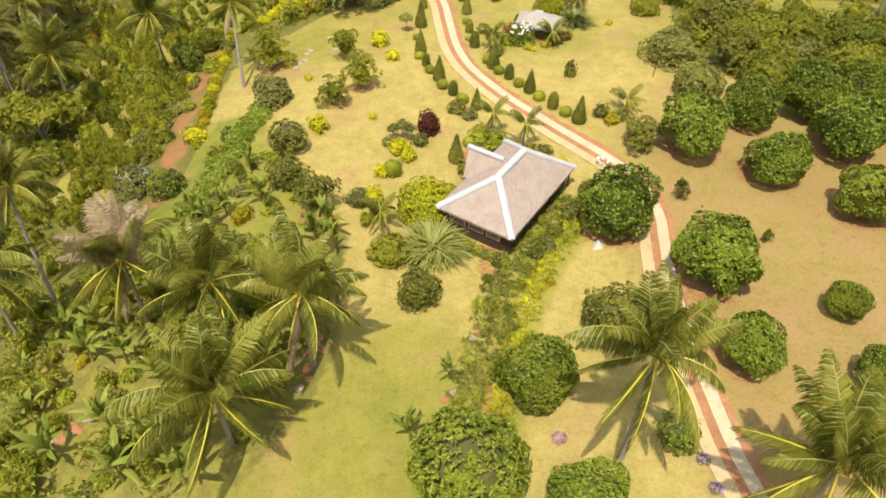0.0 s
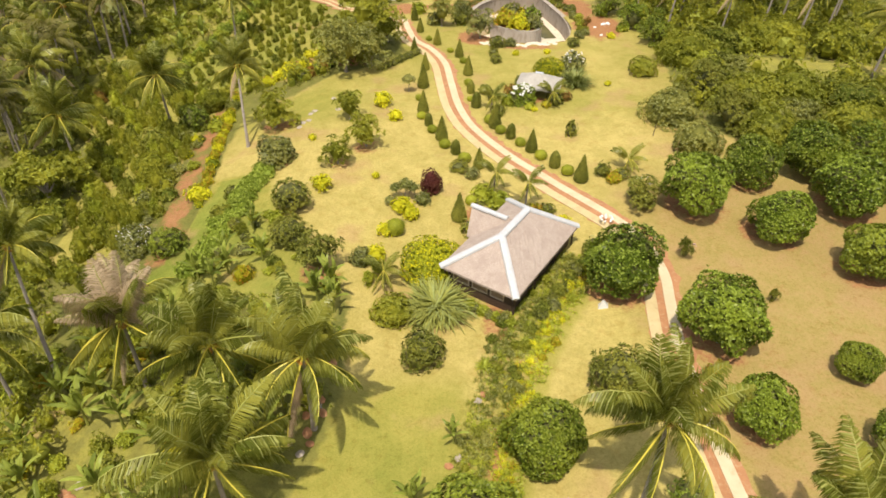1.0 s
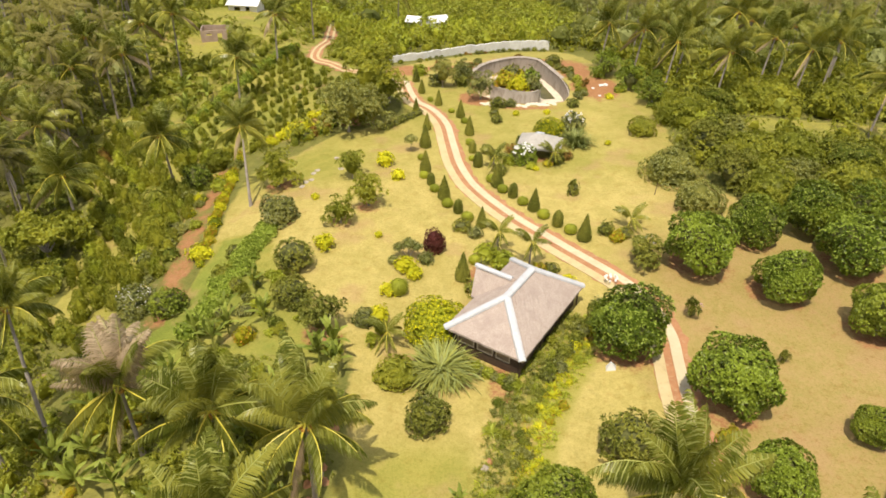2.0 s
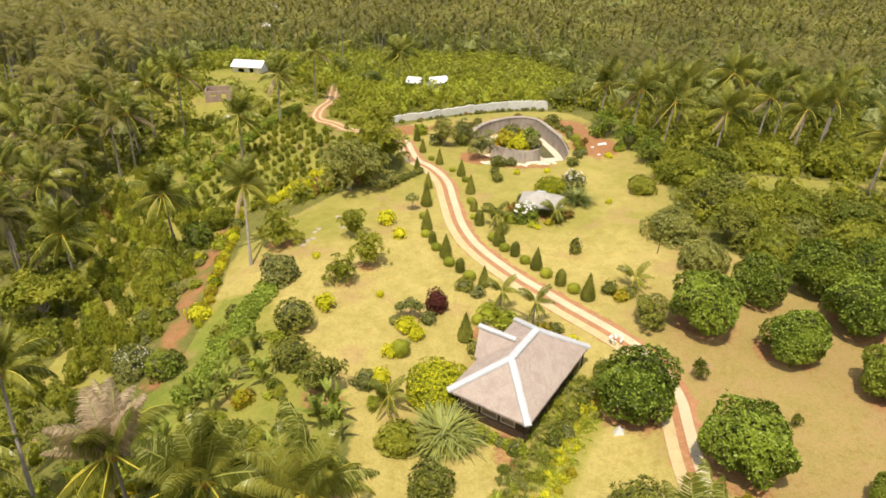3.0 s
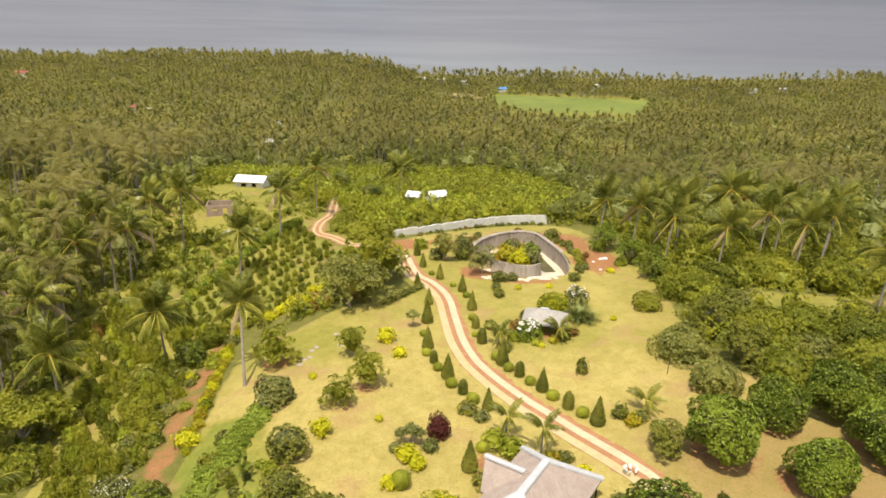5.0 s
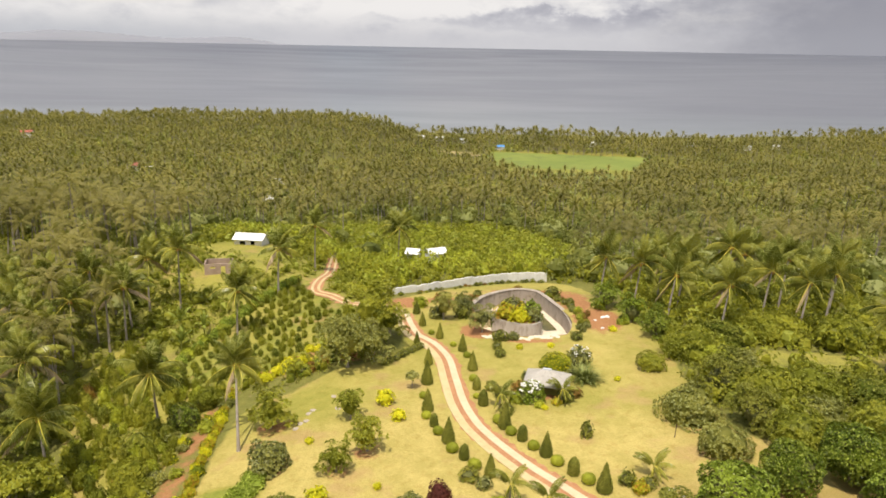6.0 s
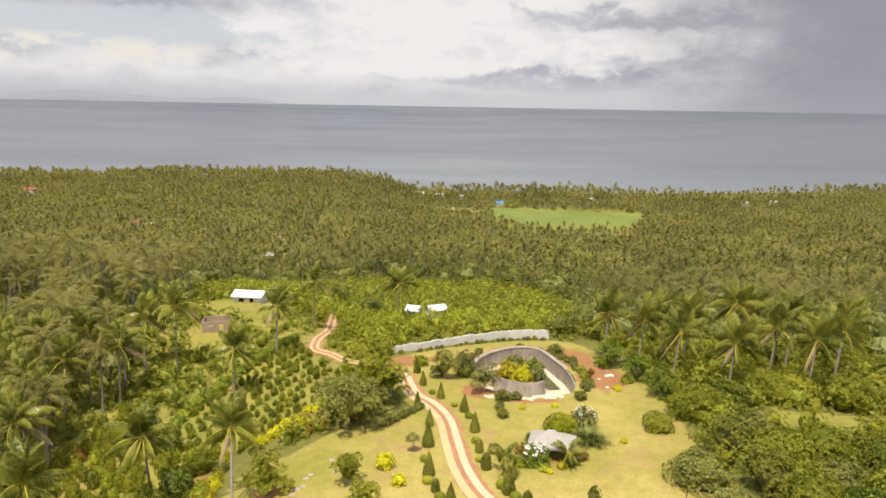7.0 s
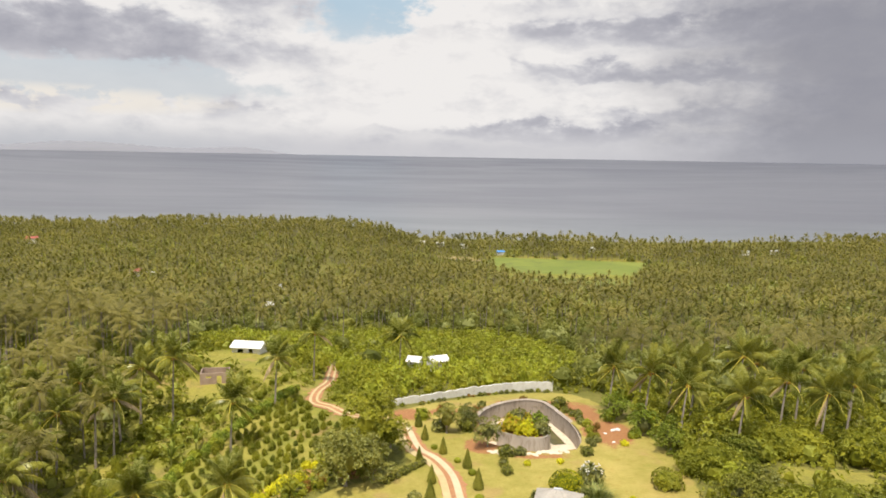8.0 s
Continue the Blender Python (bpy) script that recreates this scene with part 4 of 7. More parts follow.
# ---- sunken concrete court with a raised planting bed ----
def build_court():
    top, floor = -2.55, -5.3
    court = tagged(empty("sunken_court", (12, 112, floor)), "unfinished sunken court with curved weathered concrete walls", "pond", kind="structure")
    court.matrix_basis = Matrix()
    bm = bmesh.new()
    bm.faces.new([bm.verts.new((x, y, floor)) for x, y in POND])
    part("court_floor", bm, SAND, court, "pale sandy floor")
    # back and side wall
    line = spline(POND[:13], 0.7)
    d = unit(np.gradient(line, axis=0))
    out = np.stack([-d[:, 1], d[:, 0]], 1)
    prof = ((-0.12, floor - 0.05), (-0.12, top - 0.1), (-0.2, top - 0.08), (-0.2, top + 0.06), (0.55, top + 0.06), (0.55, floor))
    k, n = len(line), len(prof)
    v = np.concatenate([np.column_stack([line + out * o, np.full(k, z)]) for o, z in prof])
    i = np.arange(k - 1)
    f = np.concatenate([np.stack([i + s * k, i + 1 + s * k, i + 1 + (s + 1) * k, i + (s + 1) * k], 1) for s in range(n - 1)])
    ends = [[s * k for s in (0, 1, 4, 5)], [s * k + k - 1 for s in (5, 4, 1, 0)]]
    shape("curved_wall", v, np.concatenate([f, ends]), OLD_CONCRETE, court, "stained grey concrete")
    # earth face in front
    face = spline(np.vstack([POND[12:], POND[:1]]), 0.6)
    zt = ground_z(face[:, 0], face[:, 1]) + 0.06
    k = len(face)
    inner = face + (np.array([11.5, 112]) - face) * 0.12
    v = np.concatenate([np.column_stack([face, zt]), np.column_stack([inner, np.full(k, floor)])])
    i = np.arange(k - 1)
    shape("earth_bank", v, np.stack([i, i + k, i + k + 1, i + 1], 1), RED_SOIL, court, "bare earth bank")
    # murky water in the back channel
    bm = bmesh.new()
    pool = [(4.6, 117.2), (7.8, 121.6), (11.4, 124.0), (14.4, 123.6), (15.6, 120.8), (16.8, 116.4), (17.6, 113.0), (15.6, 112.6), (13.8, 115.6), (10.3, 117.6), (6.2, 114.6)]
    bm.faces.new([bm.verts.new((x, y, floor + 0.06)) for x, y in pool])
    part("shallow_water", bm, GREEN_POND, court, "murky greenish shallow water")
    # raised bed
    rim = spline([(6.4, 112.2), (8.1, 110.2), (11.6, 108.9), (13.7, 109.2), (14.8, 111.5), (13.9, 114.0), (10.5, 115.8), (7.2, 114.6), (6.4, 112.2)], 0.5)
    c = rim[:-1].mean(0)
    inner = c + (rim - c) * 0.93
    k = len(rim)
    levels = ((rim, floor), (rim, top), (inner, top), (inner, top - 0.25))
    v = np.concatenate([np.column_stack([r, np.full(k, z)]) for r, z in levels])
    i = np.arange(k - 1)
    f = np.concatenate([np.stack([i + s * k, i + 1 + s * k, i + 1 + (s + 1) * k, i + (s + 1) * k], 1) for s in range(3)])
    shape("bed_wall", v, f, BED_CONCRETE, court, "stained grey concrete")
    bm = bmesh.new()
    bm.faces.new([bm.verts.new((x, y, top - 0.24)) for x, y in inner[:-1]])
    part("bed_soil", bm, RED_SOIL, court)
    bm = bmesh.new()
    box(bm, (5.1, 113.6, (top + floor) / 2 - 0.05), (2.6, 0.6, top - floor - 0.1), 0.5, 0.03)
    part("stub_wall", bm, CONCRETE, court, "pale cement stub wall")


def build_white_wall():
    line = spline([(-11.4, 124.2), (-5.5, 127.9), (-0.1, 132.2), (5.7, 136.0), (11.7, 139.0), (19.5, 139.8)], 0.1)
    run = np.concatenate([[0], np.cumsum(np.linalg.norm(np.diff(line, axis=0), axis=1))])
    wall = tagged(empty("boundary_wall", (0, 0, 0)), "low whitewashed boundary wall with gently arched panels", "wall", kind="structure")
    count = 13
    rng = random.Random(8)
    for i in range(count):
        p = np.array([np.interp(run[-1] * i / count, run, line[:, a]) for a in (0, 1)])
        q = np.array([np.interp(run[-1] * (i + 1) / count, run, line[:, a]) for a in (0, 1)])
        d = unit(q - p)
        side = np.array([d[1], -d[0]]) * 0.12
        length = float(np.linalg.norm(q - p))
        base = min(gz(*p), gz(*q)) - 0.2
        h = 1.5 + 0.75 * i / count + rng.uniform(-0.08, 0.08)
        bm = bmesh.new()
        outline = [(0.04, 0), (length - 0.04, 0)] + [(length * (0.98 - 0.96 * s / 8), h - 0.12 + 0.17 * math.sin(math.pi * s / 8)) for s in range(9)]
        prism(bm, [(*(p + d * a + side), base + b) for a, b in outline], [(*(p + d * a - side), base + b) for a, b in outline])
        bmesh.ops.recalc_face_normals(bm, faces=bm.faces)
        part("wall_panel", bm, WHITEWASH, wall)
        bm = bmesh.new()
        box(bm, (p[0], p[1], base + h / 2), (0.34, 0.34, h + 0.08), math.atan2(d[1], d[0]), 0.03)
        part("wall_post", bm, WHITEWASH, wall)


def build_shed(name, label, x, y, turn, lx, ly, h, rise, wall_mat, roof_mat, lift=0.0, hole=True):
    """A small gabled building with a door opening, a window and overhanging roof sheets."""
    shed = tagged(empty(name, (x, y, gz(x, y) + lift), turn), label, "house")
    t = 0.18

    def block(centre, size):
        bm = bmesh.new()
        box(bm, centre, size)
        part("wall_block", bm, wall_mat, shed)

    block((0, ly / 2 - t / 2, h / 2 - 0.5), (lx, t, h + 1.0))
    for sx in (-1, 1):
        block((sx * (lx / 2 - t / 2), 0, h / 2 - 0.5), (t, ly - 2 * t, h + 1.0))
        a = sx * (lx / 2 - t / 2)
        bm = bmesh.new()
        prism(bm, [(a - t / 2, -ly / 2, h), (a - t / 2, ly / 2, h), (a - t / 2, 0, h + rise)], [(a + t / 2, -ly / 2, h), (a + t / 2, ly / 2, h), (a + t / 2, 0, h + rise)])
        bmesh.ops.recalc_face_normals(bm, faces=bm.faces)
        part("gable", bm, wall_mat, shed)
    y0 = -ly / 2 + t / 2
    for x0, x1, z0, z1 in ((-lx / 2, -lx * 0.3, -1, h), (-lx * 0.3, -lx * 0.1, -1, 0.9), (-lx * 0.3, -lx * 0.1, h - 0.5, h), (-lx * 0.1, lx * 0.1, -1, h), (lx * 0.1, lx * 0.1 + 0.9, 2.0, h), (lx * 0.1 + 0.9, lx / 2, -1, h)):
        block(((x0 + x1) / 2, y0, (z0 + z1) / 2), (x1 - x0, t, max(0.02, z1 - z0)))
    if roof_mat:
        for sy in (-1, 1):
            ex, ey = lx / 2 + 0.4, ly / 2 + 0.5
            low = h - rise * 0.5 / (ly / 2) + 0.05
            count = int(lx * 6)
            px = np.linspace(-ex, ex, count + 1)
            wave = 0.05 * (np.arange(count + 1) % 2)
            rows = ((sy * ey, low), (0, h + rise + 0.05), (0, h + rise + 0.09), (sy * ey, low + 0.04))
            v = np.concatenate([np.stack([px, np.full(count + 1, yy), wave + zz], 1) for yy, zz in rows])
            i, k = np.arange(count), count + 1
            f = np.concatenate([np.stack([i + s * k, i + 1 + s * k, i + 1 + (s + 1) % 4 * k, i + (s + 1) % 4 * k], 1) for s in range(4)])
            f = np.concatenate([f, [[0, k, 2 * k, 3 * k], [count, 3 * k + count, 2 * k + count, k + count]]])
            shape("roof_sheet", v, f if sy > 0 else f[:, ::-1], roof_mat, shed)
    return shed


build_house()
build_hut()
build_court()
build_white_wall()
build_shed("farmhouse", "small farmhouse with a bright white metal roof", -45.6, 155.5, radians(-6), 6.4, 4.4, 2.2, 0.8, WHITEWASH, SHEET, -0.7)
build_shed("roofless_shed", "roofless shed of bare brown brickwork", -47, 137, radians(10), 5.2, 3.8, 1.9, 0.25, BRICKS, None)
build_shed("outbuilding", "small outbuilding with a white metal roof", -10.0, 181, radians(-15), 3.0, 3.4, 2.3, 0.8, WHITEWASH, SHEET, 1.2)
build_shed("outbuilding", "small outbuilding with a white metal roof", -4.2, 185, radians(25), 4.6, 3.6, 2.3, 0.9, WHITEWASH, SHEET, 1.2)
build_shed("coast_house", "blue-roofed house between the shore palms", 64, 872, 0.1, 11, 8, 4.0, 1.6, WHITEWASH, BLUE_SHEET)
for cx, cy, turn, size in ((18.8, 900, 0.3, 9), (-11.7, 915, -0.2, 9), (-36, 925, 0.1, 7), (182, 885, 0.5, 8), (377, 880, 0.1, 9), (416, 885, -0.3, 8), (314, 905, 0.2, 7), (-232, 532, 0.2, 6), (-118, 480, 0.0, 6), (-96, 362, 0.3, 5)):
    build_shed("coast_house", "pale house with a white roof half hidden by palms", cx, cy, turn, size, size * 0.7, 3.6, 1.3, WHITEWASH, SHEET, 5.0 if cy > 800 else -0.5)
for cx, cy, turn, size in ((-462, 760, 0.2, 12), (-243, 535, -0.2, 5)):
    build_shed("coast_house", "red-roofed house half hidden by palms", cx, cy, turn, size, size * 0.7, 5.0, 1.8, WHITEWASH, RED_SHEET, 5.0 if cy > 700 else 0.0)


# ---- trees and shrubs ----
STORE = {}


def crown_object(key, build, mats, name="crown"):
    """One mesh per kind of crown, shared by all objects that use it."""
    if key not in STORE:
        v, f, which = build()
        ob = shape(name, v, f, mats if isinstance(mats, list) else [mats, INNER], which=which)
        STORE[key] = ob.data
        bpy.data.objects.remove(ob)
    return new(name, STORE[key])


def trunk_arrays(seed, limbs=5):
    """A tapered trunk of height one that parts into limbs."""
    rng = np.random.default_rng(seed)
    pieces = [tube([(0, 0, -0.06), (0.01, 0, 0.12), (0.03, 0.02, 0.3), (0.02, 0.03, 0.55)], [0.085, 0.06, 0.05, 0.04], 8)]
    for k in range(limbs):
        a = k * 2 * np.pi / limbs + rng.uniform(-0.4, 0.4)
        r, z = rng.uniform(0.25, 0.45), rng.uniform(0.75, 1.1)
        pieces.append(tube([(0.02, 0.02, 0.3), (r * 0.5 * np.cos(a), r * 0.5 * np.sin(a), 0.3 + (z - 0.3) * 0.55), (r * np.cos(a), r * np.sin(a), z)], [0.038, 0.026, 0.012], 5))
    v, f = merged(pieces)
    return v, f, np.zeros(len(f), int)


KINDS = {  # style, twig ends, leaves on each, leaf length and width, squash; then ruggedness and gaps of a dome, or number, reach and size of cushions
    "broad": ("dome", 1900, 5, 0.104, 0.056, 0.92, 1.7, -0.6), "fine": ("dome", 1700, 6, 0.086, 0.046, 0.92, 1.3, -0.3), 
    "sage": ("dome", 1000, 6, 0.088, 0.046, 0.68, 2.3, 0.1), "tall": ("pads", 900, 6, 0.085, 0.042, 1.05, 32, 0.88, (0.22, 0.36)), "loose": ("pads", 420, 6, 0.13, 0.055, 1.05, 24, 0.82, (0.22, 0.36)), "bush": ("dome", 400, 6, 0.16, 0.072, 0.9, 1.7, 0.0),
    "small": ("dome", 70, 6, 0.33, 0.15, 0.85, 2.0, 0.1), "spiky": ("pads", 110, 6, 0.38, 0.075, 1.1, 9, 0.7, (0.25, 0.4)), "slender": ("dome", 90, 5, 0.29, 0.13, 1.0, 2.4, 0.2),
    "flowers": ("dome", 1300, 6, 0.075, 0.045, 0.85, 1.2, -0.4), "layered": ("pads", 620, 7, 0.11, 0.062, 0.45, 22, 0.95, (0.24, 0.36)), "pad": ("dome", 60, 6, 0.3, 0.13, 0.6, 1.0, 0.2)}


DEEP = (MANGO, MANGO_YOUNG, GREY_LEAF, BUSH, CONIFER)   # foliage whose core takes the painted shade of INNER


def tree(name, label, category, x, y, r, kind, mat, height=0.9, group="", variant=0, stretch=1.0, z=None):
    """A tree with a trunk that parts into limbs and a crown of single leaves."""
    turn = (x * 1.7 + y * 2.3) % 6.28
    ob = tagged(empty(name, (x, y, gz(x, y) if z is None else z), turn), label, category, group)
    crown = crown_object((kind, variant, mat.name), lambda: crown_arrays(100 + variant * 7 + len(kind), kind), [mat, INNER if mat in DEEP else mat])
    crown.parent, crown.location, crown.scale = ob, (0, 0, r * height), (r, r * (0.92 + 0.16 * ((x * 3.1) % 1)), r * stretch)
    trunk = crown_object(("trunk", variant % 3), lambda: trunk_arrays(variant % 3), BARK, "trunk")
    trunk.parent, trunk.scale = ob, (r * 0.9, r * 0.9, r * height * 1.1)
    return ob


def shrub(name, label, x, y, r, kind, mat, category="shrub", group="", variant=0, stretch=1.0, sink=0.5, z=None):
    """A shrub: one body of leaves on the ground."""
    def build():
        v, f, which = crown_arrays(300 + variant * 5 + len(kind), kind)
        return v, f, which if mat in DEEP else None
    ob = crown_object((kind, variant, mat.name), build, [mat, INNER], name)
    ob.matrix_basis = Matrix.LocRotScale(Vector((x, y, (gz(x, y) if z is None else z) + r * sink * stretch)), Euler((0, 0, (x * 2.1 + y) % 6.28)), Vector((r, r, r * stretch)))
    return tagged(ob, label, category, group)


for i, (x, y, r) in enumerate([(23.9, 56.3, 3.5), (30.7, 61.4, 3.0), (30.2, 51.6, 2.85), (14.6, 44.7, 3.35), (21.2, 38.4, 3.27), (21.4, 30.5, 2.4), (30.0, 34.8, 1.74), (36.3, 46.7, 2.97), (38.6, 56.2, 3.52),
                               (37.3, 63.0, 3.5), (29.9, 28.4, 1.95), (9.0, 18.9, 2.4), (44.5, 50.5, 3.0), (43, 38, 2.8), (46, 58.5, 3.4)]):
    tree("mango_tree", "rounded dark green fruit tree on the dry lawn" if r > 2 else "small rounded green fruit tree on the dry lawn", "tree", x, y - 0.2 * r, r * 0.86, "broad", MANGO if i not in (6, 7, 1, 9, 14) else MANGO_YOUNG, 1.05, "orchard trees", i % 4, 0.96)
tree("mango_tree", "large bright green tree at the foot of the bank", "tree", 2.1, 20.4, 3.2, "fine", MANGO_YOUNG, 0.88, "", 1)
tree("fruit_tree", "dense green tree with orange fruit on the bank", "tree", 6.8, 27.6, 2.45, "broad", MANGO_YOUNG, 0.8, "", 2)
tree("bush_tree", "round olive-green bush on the lawn", "tree", -1.6, 35.6, 1.62, "bush", BUSH, 0.8, "", 0)
tree("bush_tree", "dark green bush beside the drive", "tree", 15.4, 23.5, 1.25, "bush", MANGO, 0.8, "", 1)
tree("bush_tree", "green bush under a coconut palm", "tree", 12.6, 33.3, 1.9, "bush", BUSH, 0.8, "", 2)
for i, (x, y, r, kind, mat) in enumerate([(-18.8, 65.0, 1.95, "bush", GREY_LEAF), (-15.1, 55.2, 1.74, "bush", BUSH), (-14.2, 49.5, 1.53, "bush", BUSH), (-11.0, 45.6, 2.18, "loose", BUSH), (-11.8, 63.6, 1.9, "loose", AIRY),
                                          (-11.8, 74.0, 2.0, "loose", AIRY), (-9.2, 67.5, 2.2, "loose", AIRY), (-20.9, 74.1, 2.9, "loose", AIRY)]):
    tree("garden_tree", ("light green airy young tree on the lawn", "rounded dull green tree at the lawn's edge")[kind != "loose"], "tree", x, y, r, kind, mat, 0.78, "", i % 3)
for i, (x, y, r, kind, mat) in enumerate([(26.2, 74.6, 3.9, "sage", ASH_LEAF), (27.3, 67.4, 2.9, "sage", ASH_LEAF), (25.9, 88.3, 2.2, "sage", AIRY), (32.6, 72.6, 3.4, "tall", BUSH), (35.9, 68.2, 3.6, "sage", AIRY),
                                          (37.4, 79.5, 3.6, "sage", AIRY), (31.8, 80.5, 3.9, "tall", BUSH), (32.0, 92.4, 3.9, "sage", AIRY), (30.4, 100.9, 3.4, "tall", MANGO_YOUNG), (37.2, 87.2, 3.4, "sage", ASH_LEAF), (43.0, 79.6, 3.8, "sage", AIRY),
                                          (49.6, 78.4, 3.6, "sage", WILD), (40.6, 73.5, 3.4, "sage", ASH_LEAF), (45.4, 70.8, 3.8, "sage", AIRY), (47.4, 100.5, 4.4, "sage", AIRY), (28.4, 108, 3.2, "tall", MANGO), (26.4, 117, 3.4, "tall", MANGO), (52, 68, 3.6, "sage", BUSH),
                                          (39.2, 98.6, 3.8, "sage", WILD), (55.6, 99.0, 4.2, "sage", AIRY), (43.8, 65.0, 3.4, "tall", MANGO), (33.4, 86.4, 2.6, "loose", LIME)]):
    tree("woodland_tree", ("spreading greyish green tree at the lawn's edge", "dense green tree at the edge of the wood")[mat.name != ASH_LEAF.name], "tree", x, y, r * 0.86, kind, mat, 0.4 if kind == "sage" else 0.62, "", i % 3)
for x, y, r, v, mat, h in ((-12.0, 96.0, 4.4, 0, AIRY, 1.35), (-14.2, 88.6, 3.8, 1, ASH_LEAF, 0.95), (-9.6, 101.0, 2.8, 2, AIRY, 0.95), (-16.4, 93.0, 2.9, 1, ASH_LEAF, 0.9), (-11.0, 90.6, 2.9, 2, ASH_LEAF, 1.0)):
    tree("shade_tree", "large spreading grey-green tree beside the drive", "tree", x, y, r, "tall", mat, h, "", v)
tree("almond_tree", "broad-leaved tree with level tiers of foliage on the slope", "tree", -45.5, 64.5, 4.2, "layered", AIRY, 1.0, "", 0)
tree("almond_tree", "broad-leaved tree with level tiers of foliage on the slope", "tree", -52.5, 79.0, 3.8, "layered", WILD, 1.0, "", 1)
for x, y, r, v in ((-33.5, 66.5, 1.9, 0), (-36.0, 73.5, 1.7, 1), (-32.5, 78.5, 1.8, 2), (-31.4, 83.6, 1.6, 0), (-39.0, 90.5, 1.9, 1), (-43.5, 96.5, 2.2, 2)):
    tree("slope_tree", "dark green bushy tree on the grassy slope", "tree", x, y, r, "bush", (AIRY, WILD, MANGO_YOUNG)[v], 0.75, "", v, 1.15)


# ---- clipped shrubs along the drive ----
def cone_arrays(seed, n, profile, ln, wd):
    """A clipped body of leaves; profile gives the radius at each height from 0 to 1."""
    rng = np.random.default_rng(seed)
    h = rng.uniform(0, 1, n * 3)
    r = np.interp(h, *zip(*profile))
    keep = rng.uniform(0, max(p[1] for p in profile), n * 3) < r + 0.03
    h, r = h[keep][:n], r[keep][:n]
    a = rng.uniform(0, 2 * np.pi, len(h))
    p = np.stack([r * np.cos(a), r * np.sin(a), h], 1)
    out = unit(np.stack([np.cos(a), np.sin(a), np.full(len(h), 0.35)], 1))
    v, f = leaves(rng, p * [0.97, 0.97, 1.0], out, ln, wd, 0.8, -0.3)
    hh = np.array([0, 0.08, 0.2, 0.35, 0.5, 0.65, 0.8, 0.9, 0.96, 1.0])
    body = tube([(0, 0, q) for q in hh], [max(0.01, np.interp(q, *zip(*profile)) * 0.93) for q in hh], 12)
    return (*merged([(v, f), body]), np.zeros(len(f) + len(body[1]), int))


CONE = [(0, 0.2), (0.08, 0.27), (0.25, 0.25), (0.6, 0.14), (0.9, 0.04), (1, 0.0)]
PEG = [(0, 0.24), (0.1, 0.33), (0.6, 0.3), (0.85, 0.2), (1, 0.02)]
BALL = [(0, 0.3), (0.2, 0.52), (0.45, 0.6), (0.75, 0.5), (0.93, 0.28), (1, 0.03)]


def clipped(name, label, x, y, h, profile, mat, wide=1.0, group="clipped shrubs along the drive", lift=0.0):
    ob = crown_object((name, int(x * 10) % 3), lambda: cone_arrays(int(x * 10) % 3 + 40, 1700 if profile is CONE else 1100, profile, 0.05 if profile is CONE else 0.07, 0.028 if profile is CONE else 0.045), mat, name)
    ob.matrix_basis = Matrix.LocRotScale(Vector((x, y, gz(x, y) - 0.03 + lift)), Euler((0, 0, x)), Vector((h * wide, h * wide, h)))
    return tagged(ob, label, "shrub", group)


for x, y, h in [(-3.5, 83.9, 3.2), (-3.2, 76.4, 2.9), (-0.8, 69.6, 3.0), (3.3, 63.5, 2.5), (1.2, 53.9, 3.1), (5.4, 72.8, 3.1), (9.2, 67.0, 2.8), (13.8, 60.8, 3.1), (-5.4, 97.9, 2.0), (-3.5, 90.1, 2.5), (-2.1, 100.5, 2.5),
                (-4.9, 106.1, 2.4), (-6.1, 112.3, 2.6), (1.2, 95.4, 2.7), (2.4, 88.5, 2.8)]:
    clipped("clipped_conifer", "dark green conifer clipped to a cone", x, y, h, CONE, CONIFER, 0.88)
for x, y, h in [(0.8, 66.4, 1.75), (7.1, 70.1, 1.85), (11.4, 63.6, 1.95), (-2.4, 72.9, 1.6), (2.7, 82.5, 1.7), (3.3, 78.2, 2.0)]:
    clipped("clipped_pillar_shrub", "dark green shrub clipped to a short pillar", x, y, h, PEG, CONIFER, 0.9)
for x, y, r in [(-3.3, 74.7, 0.6), (-1.9, 71.3, 0.62), (-0.4, 67.8, 0.68), (1.8, 64.8, 0.72), (2.4, 56.7, 0.62), (4.8, 74.0, 0.68), (6.0, 71.4, 0.66), (8.1, 68.4, 0.66), (10.1, 65.4, 0.7), (12.6, 62.2, 0.7), (-3.8, 79.9, 0.55),
                (-0.1, 97.3, 0.5), (1.8, 93.1, 0.58), (2.4, 85.1, 0.62), (2.6, 80.1, 0.45), (-3.4, 102.3, 0.5)]:
    clipped("clipped_ball_shrub", "lime green shrub clipped to a low ball", x, y, r * 1.4, BALL, CLIPPED, 1.22)


